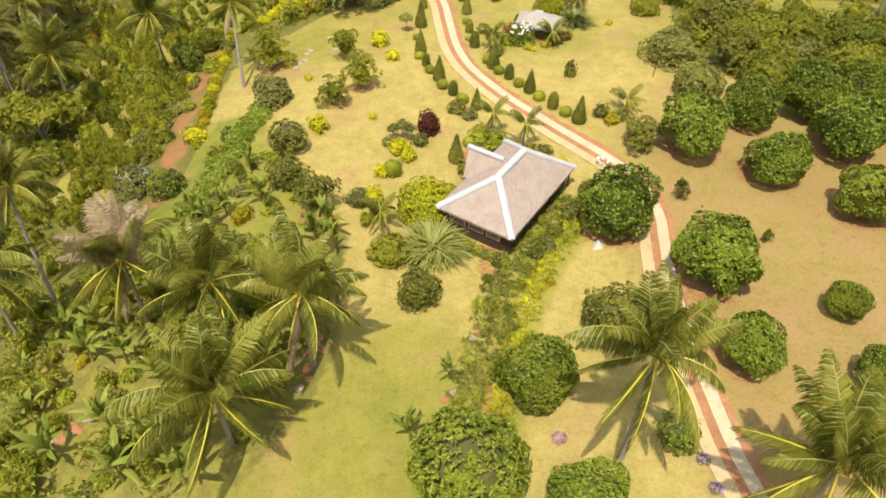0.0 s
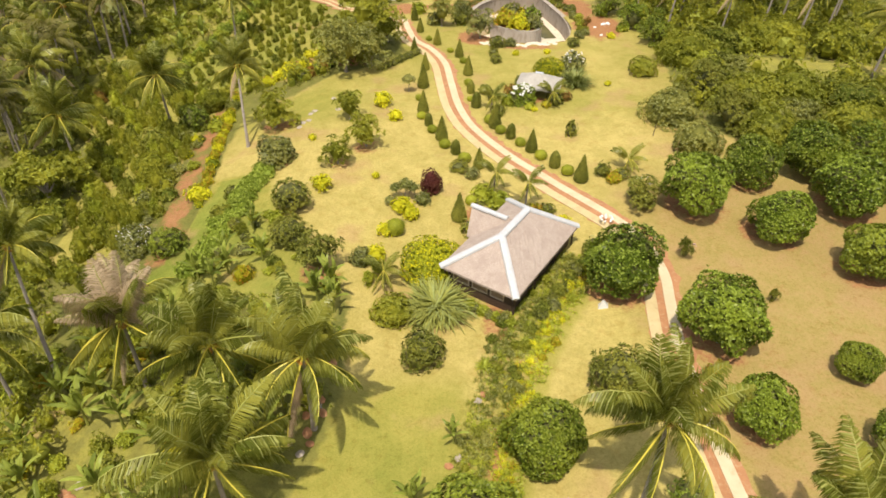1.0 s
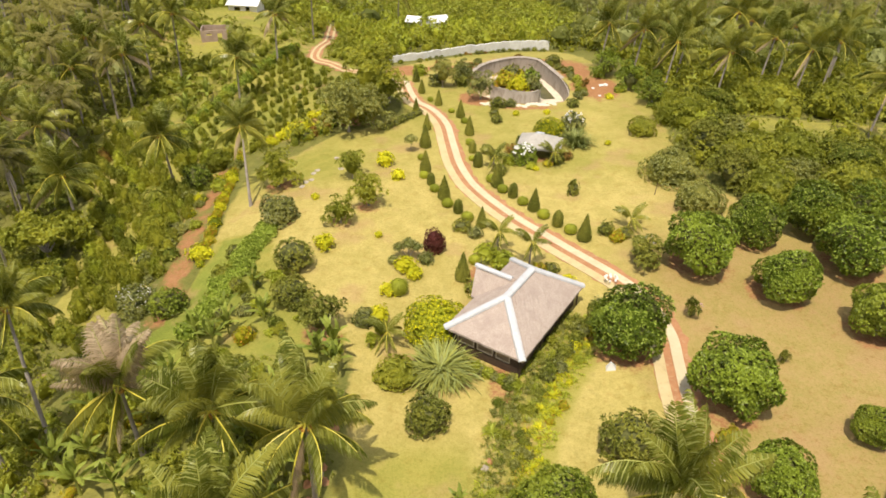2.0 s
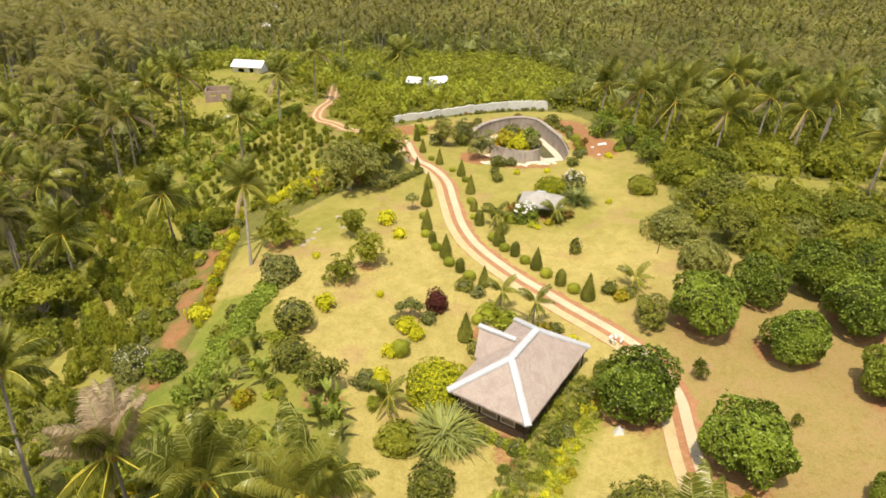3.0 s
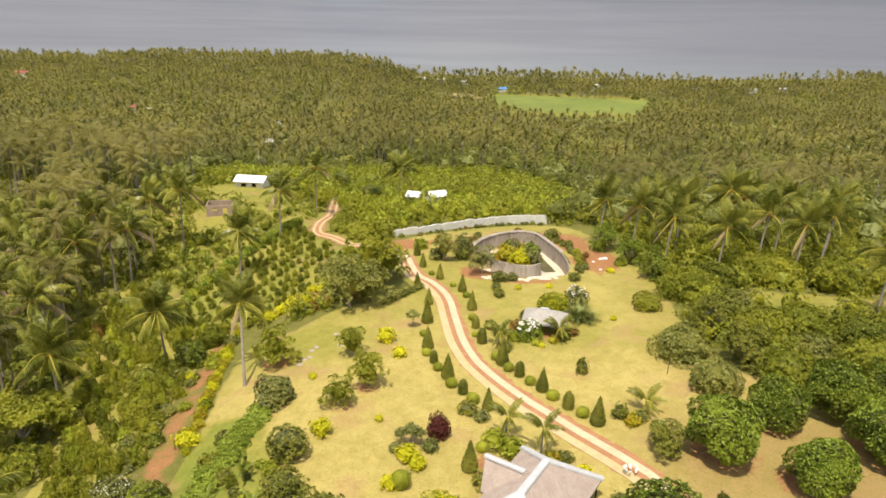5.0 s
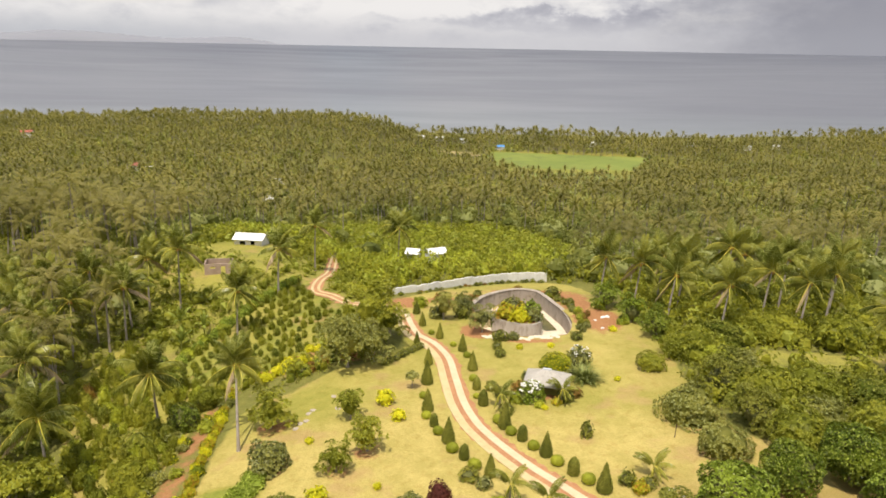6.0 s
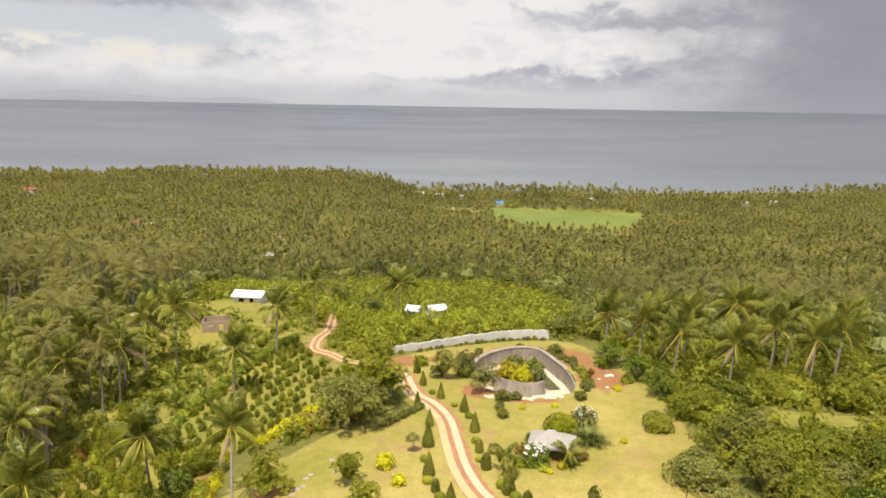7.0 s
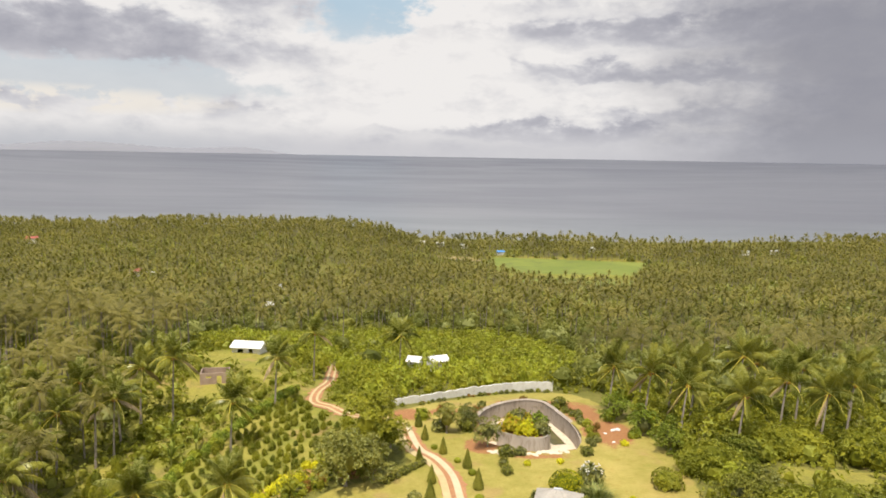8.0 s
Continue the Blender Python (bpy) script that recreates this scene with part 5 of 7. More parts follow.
# ---- palms ----
def frond_arrays(seed, length, rise, bend, pairs=48, leaf=0.95, hang=0.6, wide=0.082, side=1.0):
    """One feather leaf along +x: an arching rib and two rows of leaflets. Returns quads and their material (0 leaflets, 1 rib)."""
    rng = np.random.default_rng(seed)
    s = np.linspace(0, 1, 24)
    tilt = rise - bend * s ** 1.3
    step = length / 23
    px = np.concatenate([[0], np.cumsum(np.cos(tilt[:-1]) * step)])
    pz = np.concatenate([[0], np.cumsum(np.sin(tilt[:-1]) * step)])
    py = 0.03 * length * np.sin(s * 2.5) * rng.uniform(-1, 1)
    path = np.stack([px, py, pz], 1)
    rib = tube(path[::3] + np.array([0, 0, 0.02]), np.linspace(0.064, 0.013, len(path[::3])), 4)
    at = np.linspace(0.14, 0.99, pairs)
    verts, faces = [], []
    base = 0
    for hand in (-1, 1):
        t = np.clip(at + rng.uniform(-0.008, 0.008, pairs), 0, 1)
        p = np.stack([np.interp(t, s, path[:, k]) for k in range(3)], 1)
        ang = np.interp(t, s, tilt)
        along = np.stack([np.cos(ang), 0 * ang, np.sin(ang)], 1)
        lateral = np.array([0, hand * side, 0.0])
        ln = leaf * np.sin(np.pi * (0.16 + 0.8 * t)) * rng.uniform(0.75, 1.2, pairs) + 0.1
        way1 = unit(lateral * 0.85 + along * 0.6 + np.array([0, 0, -1.0]) * (hang * 0.5 + rng.uniform(-0.2, 0.2, pairs))[:, None])
        way2 = unit(lateral * 0.45 + along * 0.6 + np.array([0, 0, -1.0]) * (hang * 1.5 + rng.uniform(-0.35, 0.35, pairs))[:, None])
        m, e = p + way1 * (ln * 0.55)[:, None], p + way1 * (ln * 0.55)[:, None] + way2 * (ln * 0.5)[:, None]
        w = along * wide * 0.5
        quad = np.stack([p - w * 0.6, p + w * 0.6, m + w, m - w, e + w * 0.15, e - w * 0.15], 1).reshape(-1, 3)
        k = np.arange(pairs)[:, None] * 6 + base
        faces += [k + np.array([[0, 1, 2, 3]]), k + np.array([[3, 2, 4, 5]])]
        verts.append(quad)
        base += pairs * 6
    lv, lf = np.concatenate(verts), np.concatenate(faces)
    v, f = merged([(lv, lf), rib])
    return v, f, np.concatenate([np.zeros(len(lf), int), np.ones(len(rib[1]), int)])


FROND_FORMS = [(1.48, 0.5), (1.3, 1.0), (0.9, 1.5), (0.45, 1.55), (0.05, 1.25), (-0.5, 0.8)]   # rise and bend, youngest to oldest


def frond_mesh(form, variant, dry, coarse=False):
    key = ("frond", form, variant, dry, coarse)
    if key not in STORE:
        rise, bend = FROND_FORMS[form]
        v, f, which = frond_arrays(form * 10 + variant, 4.7 if form else 4.2, rise, bend, leaf=1.08, hang=0.55 + 0.42 * form, side=1.0 - 0.1 * form, pairs=34 if coarse else 84, wide=0.13 if coarse else 0.07)
        ob = shape("frond", v, f, [FROND_DRY if dry else FROND, RIB if form > 2 else YOUNG_RIB], which=which)
        STORE[key] = ob.data
        bpy.data.objects.remove(ob)
    return STORE[key]


def coconut_palm(x, y, top, size=1.0, lean=(0, 0), seed=0, label="", dry=False, count=29, wind=0.0, coarse=False):
    """A palm whose trunk stands at x, y and whose crown sits at the height top over the ground, moved by lean."""
    rng = random.Random(seed + 77)
    palm = tagged(empty("coconut_palm", (x, y, gz(x, y))), label or "tall coconut palm with arching green fronds", "palm tree", "coconut palms")
    s = np.linspace(0, 1, 14)
    path = np.stack([lean[0] * s ** 1.6, lean[1] * s ** 1.6, -0.3 + (top + 0.3) * s], 1)
    v, f = tube(path, 0.1 + 0.09 * (1 - s) + 0.1 * np.exp(-s * 14), 9)
    shape("trunk", v, f, BARK, palm, smooth_faces=True)
    hub = Vector(path[-1])
    for i in range(count):
        q = i / (count - 1)
        form = min(2 if dry and i < 14 else 5, int(q ** 1.1 * 5.99))
        az = i * 2.39996 + rng.uniform(-0.3, 0.3)
        az += 0.38 * math.cos(az)
        frond = new("frond", frond_mesh(form, i % 2, (dry and i < 14 and i % 5) or i > count - 3 + seed % 3, coarse))
        frond.parent = palm
        k = size * rng.uniform(0.82, 1.14)
        frond.matrix_basis = Matrix.Translation(hub + Vector((0, 0, 0.12 * (1 - q)))) @ Euler((rng.uniform(-0.5, 0.5) + wind * math.cos(az), rng.uniform(-0.2, 0.2), az)).to_matrix().to_4x4() @ Matrix.Diagonal((k, k, k, 1))
    if "coconut" not in STORE:
        nut = shape("coconut", *core(0.13, 1.2, 2, 5, 7), COCONUT, smooth_faces=True)
        STORE["coconut"] = nut.data
        bpy.data.objects.remove(nut)
    for i in range(10):
        a, d = rng.uniform(0, 6.28), rng.uniform(0.18, 0.42)
        nut = new("coconut", STORE["coconut"])
        nut.parent, nut.location = palm, (hub.x + d * math.cos(a), hub.y + d * math.sin(a), hub.z - rng.uniform(0.1, 0.45))
    return palm


SPOTS = [  # x, y, crown height, size, lean x, lean y
    (-12.7, 22.6, 5.6, 1.25, 0, 0), (-8.6, 29.1, 7.2, 1.15, 0.0, 0.0), (-14.6, 30.1, 7.0, 1.15, 0, 0), (-22.1, 33.7, 7.0, 1.15, 0, 0), (-30.3, 35.8, 10, 0.95, -2.6, 4.4), (11.7, 22.3, 9.3, 1.12, 0.3, 0.9),
    (20.6, 17.9, 7.0, 1.2, 0, 0), (-43.8, 69.0, 9, 1.0, 0, 0), (-36.4, 80.2, 9, 0.95, 1.0, -3.2), (-23.4, 70.2, 8.2, 0.85, -1.0, 4.2), (-31.7, 32.5, 9, 1.0, 0, 0)]
for i, (x, y, top, size, lx, ly) in enumerate(SPOTS):
    coconut_palm(x, y, top, size, (lx, ly), i, "coconut palm with upright pale dry fronds" if i == 3 else "", i == 3)
for i, (x, y, top) in enumerate([(25.8, 119.7, 8.5), (30.4, 114.4, 8.5), (34.0, 107.7, 8), (43.9, 111.9, 12), (40.2, 101.8, 8), (47.6, 105.1, 9.5), (58.0, 105.9, 9), (52.0, 101.9, 8.5), (54.9, 85.5, 9), (38, 115, 9), (54, 113, 10), (35.5, 118.5, 9), (62.5, 113, 9.5), (48.5, 117, 10)]):
    coconut_palm(x, y, top, 1.08, (0.9, 0.6), i + 20, "tall coconut palm at the edge of the wood", count=21, wind=0.12)
for i, (x, y, top) in enumerate([(-63.0, 98.8, 10), (-60.5, 105.3, 10), (-54.0, 109.9, 10), (-48.2, 119.0, 12), (-34.9, 108.0, 8), (-32.3, 125.2, 9), (-29.4, 145.5, 10), (-12.0, 151.7, 10), (-54.3, 120.2, 10),
                                 (-67.4, 112.0, 10), (-57, 78, 10), (-64, 90, 10), (-66.6, 103, 9), (-59.6, 97, 9), (-57.5, 88, 9), (-74.8, 113, 9), (-63, 117, 9), (-70, 107, 9), (-71, 97, 10)]):
    coconut_palm(x, y, top, 1.0 + 0.03 * (i % 5), (0.3, 0.4), i + 40, "coconut palm rising from the undergrowth", count=22, coarse=True)


def small_palm(x, y, h, label):
    palm = tagged(empty("small_palm", (x, y, gz(x, y))), label, "palm tree")
    v, f = tube([(0, 0, -0.1), (0.02, 0, h * 0.5), (0.04, 0.02, h)], [0.12, 0.09, 0.07], 8)
    shape("trunk", v, f, BARK, palm)
    for i in range(11):
        frond = new("frond", frond_mesh(i % 4 + 1, i % 2, False))
        frond.parent = palm
        frond.matrix_basis = Matrix.Translation((0.04, 0.02, h)) @ Euler((0, 0, i * 2.4)).to_matrix().to_4x4() @ Matrix.Diagonal((0.5, 0.5, 0.5, 1))


for x, y, h in ((4.7, 58.4, 2.6), (7.7, 55.9, 3.0), (18.9, 63.0, 1.2), (12.6, 78.8, 1.6), (5.2, 77.4, 1.8)):
    small_palm(x, y, h, "small garden palm beside the planting")


# ---- bananas and strap-leaved plants ----
def banana_leaf():
    if "banana" not in STORE:
        s = np.linspace(0, 1, 9)
        tilt = 1.3 - 1.45 * s ** 1.6
        px = np.concatenate([[0], np.cumsum(np.cos(tilt[:-1]) * 0.34)])
        pz = np.concatenate([[0], np.cumsum(np.sin(tilt[:-1]) * 0.34)])
        w = 0.2 * np.sin(np.pi * np.clip((s - 0.1) / 0.92, 0, 1)) ** 0.6 + 0.02
        mid = np.stack([px, 0 * px, pz], 1)
        left, right = mid + np.stack([0 * w, w, -0.3 * w], 1), mid + np.stack([0 * w, -w, -0.3 * w], 1)
        i = np.arange(8)
        v = np.concatenate([left, mid, right])
        f = np.concatenate([np.stack([i, i + 1, i + 10, i + 9], 1), np.stack([i + 9, i + 10, i + 19, i + 18], 1)])
        rib = tube(mid, np.linspace(0.025, 0.008, 9), 4)
        vv, ff = merged([(v, f), rib])
        ob = shape("leaf", vv, ff, [BANANA, STRAP], which=np.concatenate([np.zeros(16, int), np.ones(len(rib[1]), int)]))
        STORE["banana"] = ob.data
        bpy.data.objects.remove(ob)
    return STORE["banana"]


def banana_plant(x, y, size, seed):
    rng = random.Random(seed)
    plant = tagged(empty("banana_plant", (x, y, gz(x, y)), rng.uniform(0, 6), size), "banana plant with broad drooping green leaves", "banana plant", "banana plants")
    v, f = tube([(0, 0, -0.1), (0.02, 0.02, 0.9), (0.05, 0.0, 1.7)], [0.14, 0.11, 0.06], 8)
    shape("stem", v, f, STRAP, plant)
    for i in range(11):
        leaf = new("leaf", banana_leaf())
        leaf.parent = plant
        k = rng.uniform(0.8, 1.15)
        leaf.matrix_basis = Matrix.Translation((0.05, 0, 1.4 + 0.04 * i)) @ Euler((rng.uniform(-0.3, 0.3), 0.45 - 0.13 * i, i * 2.4 + rng.uniform(-0.3, 0.3))).to_matrix().to_4x4() @ Matrix.Diagonal((k, k, k, 1))


for i, (x, y, s) in enumerate([(-29.1, 28.6, 1), (-25.5, 30.7, 1.2), (-19.1, 20.5, 1.2), (-16.6, 21.0, 1.3), (-14.8, 19.8, 1.2), (-12.0, 29.2, 1), (-11.0, 30.8, 1.1), (-9.6, 31.6, 1.1), (-8.9, 40.6, 1), (-10.4, 41.7, 1.1), (-25.8, 33.5, 1.1),
                               (-14.2, 33.0, 1), (-1.5, 23.3, 0.85), (0.9, 28.2, 0.7), (-22.5, 30.1, 1.1), (-22.2, 40.2, 1.1), (-10.4, 27.2, 1), (-17, 37, 1.1), (-12.5, 37, 1.1), (-9.8, 36, 0.9), (-27.5, 38, 1.1), (-20, 44.5, 1),
                               (-43, 105, 1.3), (-41, 110, 1.3), (-46, 113, 1.3), (-20.0, 48.7, 0.8), (-18.4, 52.6, 0.8), (-19.2, 46.3, 0.9), (-21.8, 45.8, 1.0), (-9.4, 42.9, 1.1), (-16.2, 47.2, 0.9), (-24.5, 36, 1.1), (-28.5, 33, 1.1), (-18.5, 27.5, 1.1), (-21.5, 24.5, 1.1), (-24.5, 22.5, 1.1), (-27.6, 25.6, 1.0), (-17.4, 24.2, 1.0)]):
    banana_plant(x, y, s * 0.82, i)


def strap_arrays(r, blades, seed, wide, up=0.9):
    """Corners and faces of a tuft of long arching blades."""
    rng = np.random.default_rng(seed)
    a = rng.uniform(0, 2 * np.pi, blades)
    lift = rng.uniform(0.35, 1.35, blades) * up
    s = np.linspace(0, 1, 6)
    ln = r * rng.uniform(0.8, 1.25, blades)
    tilt = lift[:, None] - 1.5 * s[None] ** 1.5
    px = np.concatenate([np.zeros((blades, 1)), np.cumsum(np.cos(tilt[:, :-1]) * (ln / 5)[:, None], 1)], 1) + 0.1 * r
    pz = np.concatenate([np.zeros((blades, 1)), np.cumsum(np.sin(tilt[:, :-1]) * (ln / 5)[:, None], 1)], 1)
    w = wide * r * np.sin(np.pi * (0.25 + 0.74 * s)) * 0.5
    off = rng.normal(0, 0.14 * r, (blades, 2))
    rows = []
    for sg in (-1, 1):
        rows.append(np.stack([off[:, :1] + px * np.cos(a)[:, None] - sg * w * np.sin(a)[:, None], off[:, 1:] + px * np.sin(a)[:, None] + sg * w * np.cos(a)[:, None], pz], -1))
    v = np.stack(rows, 2).reshape(-1, 3)
    k = np.arange(blades)[:, None] * 12 + np.arange(5)[None] * 2
    return v, np.stack([k, k + 1, k + 3, k + 2], -1).reshape(-1, 4)


def strap_plant(name, label, x, y, r, blades, mat, category="shrub", seed=0, wide=0.06, up=0.9):
    """A tuft of long arching blades."""
    ob = shape(name, *strap_arrays(r, blades, seed, wide, up), mat)
    ob.location = (x, y, gz(x, y))
    return tagged(ob, label, category)


strap_plant("screw_pine", "large clump of long arching grey-green strap leaves", -0.6, 41.0, 2.7, 760, STRAP, seed=3, wide=0.045, up=0.9)
strap_plant("screw_pine", "tufted strap-leaved plant beside the hut", 16.4, 84.6, 2.3, 320, STRAP, seed=4, wide=0.05, up=1.2)
strap_plant("agave", "small blue-grey agave in the bed", -4.3, 53.0, 0.5, 40, GREY_LEAF, seed=5, wide=0.16)
strap_plant("agave", "small blue-grey agave beside the house", 3.2, 56.9, 0.9, 60, GREY_LEAF, seed=6, wide=0.14)
strap_plant("spiky_plant", "small green spiky plant on the lawn's edge", 3.2, 35.0, 0.8, 40, LIME, seed=7, wide=0.12)

# garden shrubs
for x, y, r, v in [(-12.8, 58.8, 0.97, 0), (-8.2, 78.1, 1.1, 1), (-6.5, 74.3, 0.8, 2), (-4.4, 55.1, 0.93, 0), (-3.4, 53.9, 0.8, 1), (-5.6, 51.4, 0.75, 2), (-6.2, 47.4, 0.9, 0), (-7.5, 61.0, 0.4, 1), (-15.5, 69.0, 0.45, 2), (20.6, 84.5, 0.4, 0), (9.8, 52.6, 0.8, 1), (11.1, 53.0, 0.7, 2)]:
    shrub("yellow_shrub", "bright yellow-leaved shrub on the dry lawn" if r > 0.5 else "small bright yellow-leaved shrub", x, y, r, "small", YELLOW, variant=v, sink=0.7)
clipped("clipped_ball_shrub", "bright green shrub clipped to a ball", -4.7, 51.5, 1.5, BALL, LIME, 1.0, "")
shrub("grey_shrub", "rounded grey-green shrub on the lawn", -7.3, 47.1, 1.05, "bush", GREY_LEAF)
shrub("grey_shrub", "rounded grey-green shrub on the lawn", -2.4, 56.6, 0.8, "small", GREY_LEAF, variant=1)
shrub("flowering_bush", "large bush covered in yellow flowers beside the house", -1.2, 46.3, 2.75, "flowers", SHOWY, stretch=0.75, sink=0.5, variant=3)
shrub("flowering_bush", "rounded bush covered in yellow flowers behind the hut", 13.2, 87.4, 2.0, "flowers", SHOWY, stretch=0.95)
shrub("croton_bush", "yellow-green croton bush beside the strap-leaved clump", -4.0, 40.2, 1.7, "bush", AIRY, stretch=0.85)
shrub("croton_bush", "golden and red croton bush in the bed", 19.8, 34.4, 0.6, "small", CROTON)
shrub("croton_bush", "golden croton bush by the drive", 17.1, 60.6, 0.8, "small", CROTON, variant=1)
shrub("purple_shrub", "tall dark purple-leaved shrub on the lawn", -1.5, 58.5, 1.05, "bush", PURPLE, stretch=1.45, variant=1, sink=0.62)
for x, y in ((-5.8, 45.6), (-6.4, 44.2)):
    shrub("croton_bush", "upright light green croton on the dry lawn", x, y, 0.7, "spiky", LIME, stretch=1.35, variant=1)
shrub("pink_shrub", "small shrub with dusty pink blossom", 8.0, 23.6, 0.45, "small", PINK, variant=2)
shrub("garden_bush", "loose green bush beside the fruit trees", 18.9, 56.6, 2.4, "loose", BUSH, stretch=0.8)
shrub("garden_bush", "loose green sapling on the dry lawn", 21.2, 48.2, 0.8, "spiky", BUSH, stretch=1.7)
shrub("garden_bush", "thin sapling on the dry lawn", 27.0, 42.4, 0.5, "spiky", BUSH, stretch=1.8, variant=1)
shrub("garden_bush", "narrow young conifer on the lawn", 14.0, 70.6, 0.7, "small", CONIFER, stretch=1.9, variant=1)
shrub("white_flowering_bush", "dark bush at the hut's corner", 9.0, 79.2, 1.5, "bush", MANGO, stretch=1.1)
shrub("white_flowering_bush", "white-flowering shrub beside the yellow bush", 16.7, 90.0, 1.6, "small", GREY_LEAF, stretch=1.2, variant=2)
shrub("round_bush", "rounded light green bush in the hollow", -26.6, 51.5, 1.6, "bush", MANGO_YOUNG)
shrub("garden_bush", "small green bush on the grass strip", -22.4, 59.6, 0.8, "small", BUSH, variant=2)
for x, y, r, mat, v in ((3.6, 57.6, 1.1, LIME, 0), (5.2, 56.2, 1.2, LIME, 1), (2.4, 52.0, 1.0, BUSH, 2), (6.6, 54.9, 0.9, BUSH, 0), (8.6, 54.9, 0.8, CROTON, 1), (9.8, 55.1, 0.75, BUSH, 2), (1.2, 62.8, 0.9, BUSH, 0), (2.6, 61.6, 0.8, GREY_LEAF, 1), (18.0, 61.4, 0.8, BUSH, 2), (16.2, 62.0, 0.9, BUSH, 1),
                        (8.0, 81.5, 1.0, RUSSET, 0), (7.2, 79.0, 0.9, LIME, 1), (9.8, 77.6, 0.6, LIME, 2), (13.2, 79.2, 0.9, BUSH, 0), (14.6, 80.2, 0.8, RUSSET, 1), (12.0, 78.2, 0.6, CROTON, 2), (5.6, 80.5, 0.8, CONIFER, 0), (4.6, 82.5, 0.8, CONIFER, 1), (9.6, 84.8, 1.2, GREY_LEAF, 2), (6.0, 76.2, 0.9, CONIFER, 2), (14.9, 85.9, 1.0, BUSH, 1), (10.4, 77.0, 0.4, YELLOW, 0)):
    shrub("bed_shrub", {"olive_bush_leaves": "green shrub in a planting bed", "light_green_leaves": "light green shrub in a planting bed", "croton_leaves": "golden croton in a planting bed", "russet_leaves": "russet-leaved shrub in a planting bed"}.get(mat.name, "dull green shrub in a planting bed"), x, y, r, "small", mat, variant=v)
# on the raised bed and round the court
for x, y, r, mat, z in ((9.0, 112.0, 1.8, CROTON, -2.7), (11.0, 110.7, 1.6, YELLOW, -2.7), (13.2, 111.0, 1.5, GREY_LEAF, -2.7), (9.8, 114.2, 1.8, GREY_LEAF, -2.7), (13.0, 113.4, 1.7, MANGO, -2.7), (11.4, 113.6, 1.6, CROTON, -2.7),
                        (1.6, 111.0, 1.6, BUSH, None), (2.0, 116.0, 1.2, GREY_LEAF, None), (6.8, 100.0, 1.1, BUSH, None), (8.8, 100.2, 0.9, GREY_LEAF, None), (18.2, 99.9, 0.9, BUSH, None), (-2.6, 110.5, 1.4, GREY_LEAF, None), (-5.6, 116.5, 1.3, LIME, None), (-2.5, 120.5, 1.0, RUSSET, None), (1.2, 119.2, 1.2, BUSH, None),
                        (20.8, 110, 0.8, LIME, None), (21.0, 114, 0.7, LIME, None), (20.4, 119, 0.8, BUSH, None), (25.2, 116.5, 1.0, LIME, None), (18.5, 126, 1.2, BUSH, None), (6.4, 93.5, 0.8, BUSH, None), (6.2, 96.5, 0.7, BUSH, None), (9.4, 96.2, 0.5, YELLOW, None), (14.0, 96.8, 0.5, YELLOW, None), (24.5, 103.5, 0.6, YELLOW, None), (26.8, 107, 0.9, LIME, None)):
    shrub("court_shrub", "golden-leaved shrub by the sunken court" if mat in (CROTON, YELLOW) else "green shrub by the sunken court", x, y, r, "small", mat, z=z, variant=int(x) % 3)
tree("garden_tree", "small grey-green tree in front of the court", "tree", 4.4, 103.6, 2.3, "loose", GREY_LEAF, 1.0, "", 1)
tree("garden_tree", "slender grey-green tree at the court's rim", "tree", 1.9, 111.8, 1.9, "tall", GREY_LEAF, 1.15, "", 2)
tree("garden_tree", "half-bare greyish tree beside the drive", "tree", -1.6, 109.2, 2.3, "loose", ASH_LEAF, 1.0, "", 0)
small_palm(-5.2, 44.2, 1.5, "young garden palm on the dry lawn")
bm = bmesh.new()
prism(bm, [(0, 0, 0), (0.85, 0.1, 0), (0.95, 0.7, 0), (0.1, 0.6, 0)], [(0.3, 0.2, 0.75), (0.42, 0.24, 0.7), (0.44, 0.34, 0.72), (0.32, 0.32, 0.76)])
tarp = tagged(part("tarpaulin", bm, SHEET), "crumpled white sheet under the fruit tree", "sheet")
tarp.location = (12.6, 41.4, gz(12.6, 41.4))
rim_rng = random.Random(12)
for i, p in enumerate(spline(POND[:12], 1.7)):
    way = unit(p - np.array([11.5, 113.0]))
    for k in range(2):
        x, y = p + way * rim_rng.uniform(1.1, 3.2) + np.array([rim_rng.uniform(-0.6, 0.6), rim_rng.uniform(-0.6, 0.6)])
        shrub("court_shrub", "dusty low shrub on the bare soil round the court", x, y, rim_rng.uniform(0.35, 0.85), "small", rim_rng.choice((GREY_LEAF, RUSSET, AIRY, GREY_LEAF, BUSH)), variant=k, stretch=rim_rng.uniform(0.8, 1.3))
for i, p in enumerate(spline([(-11.0, 123.0), (-5.0, 126.7), (0.4, 131.0), (6.2, 134.8), (12.0, 137.8), (19.5, 138.6)], 1.0)):
    if rim_rng.random() < 0.85:
        shrub("wall_shrub", "low scrubby plant at the foot of the white wall", p[0] + rim_rng.uniform(-0.4, 0.4), p[1] + rim_rng.uniform(-0.7, 0.2), rim_rng.uniform(0.3, 0.55), "small", rim_rng.choice((BUSH, RUSSET, AIRY, GREY_LEAF)), variant=i % 3)
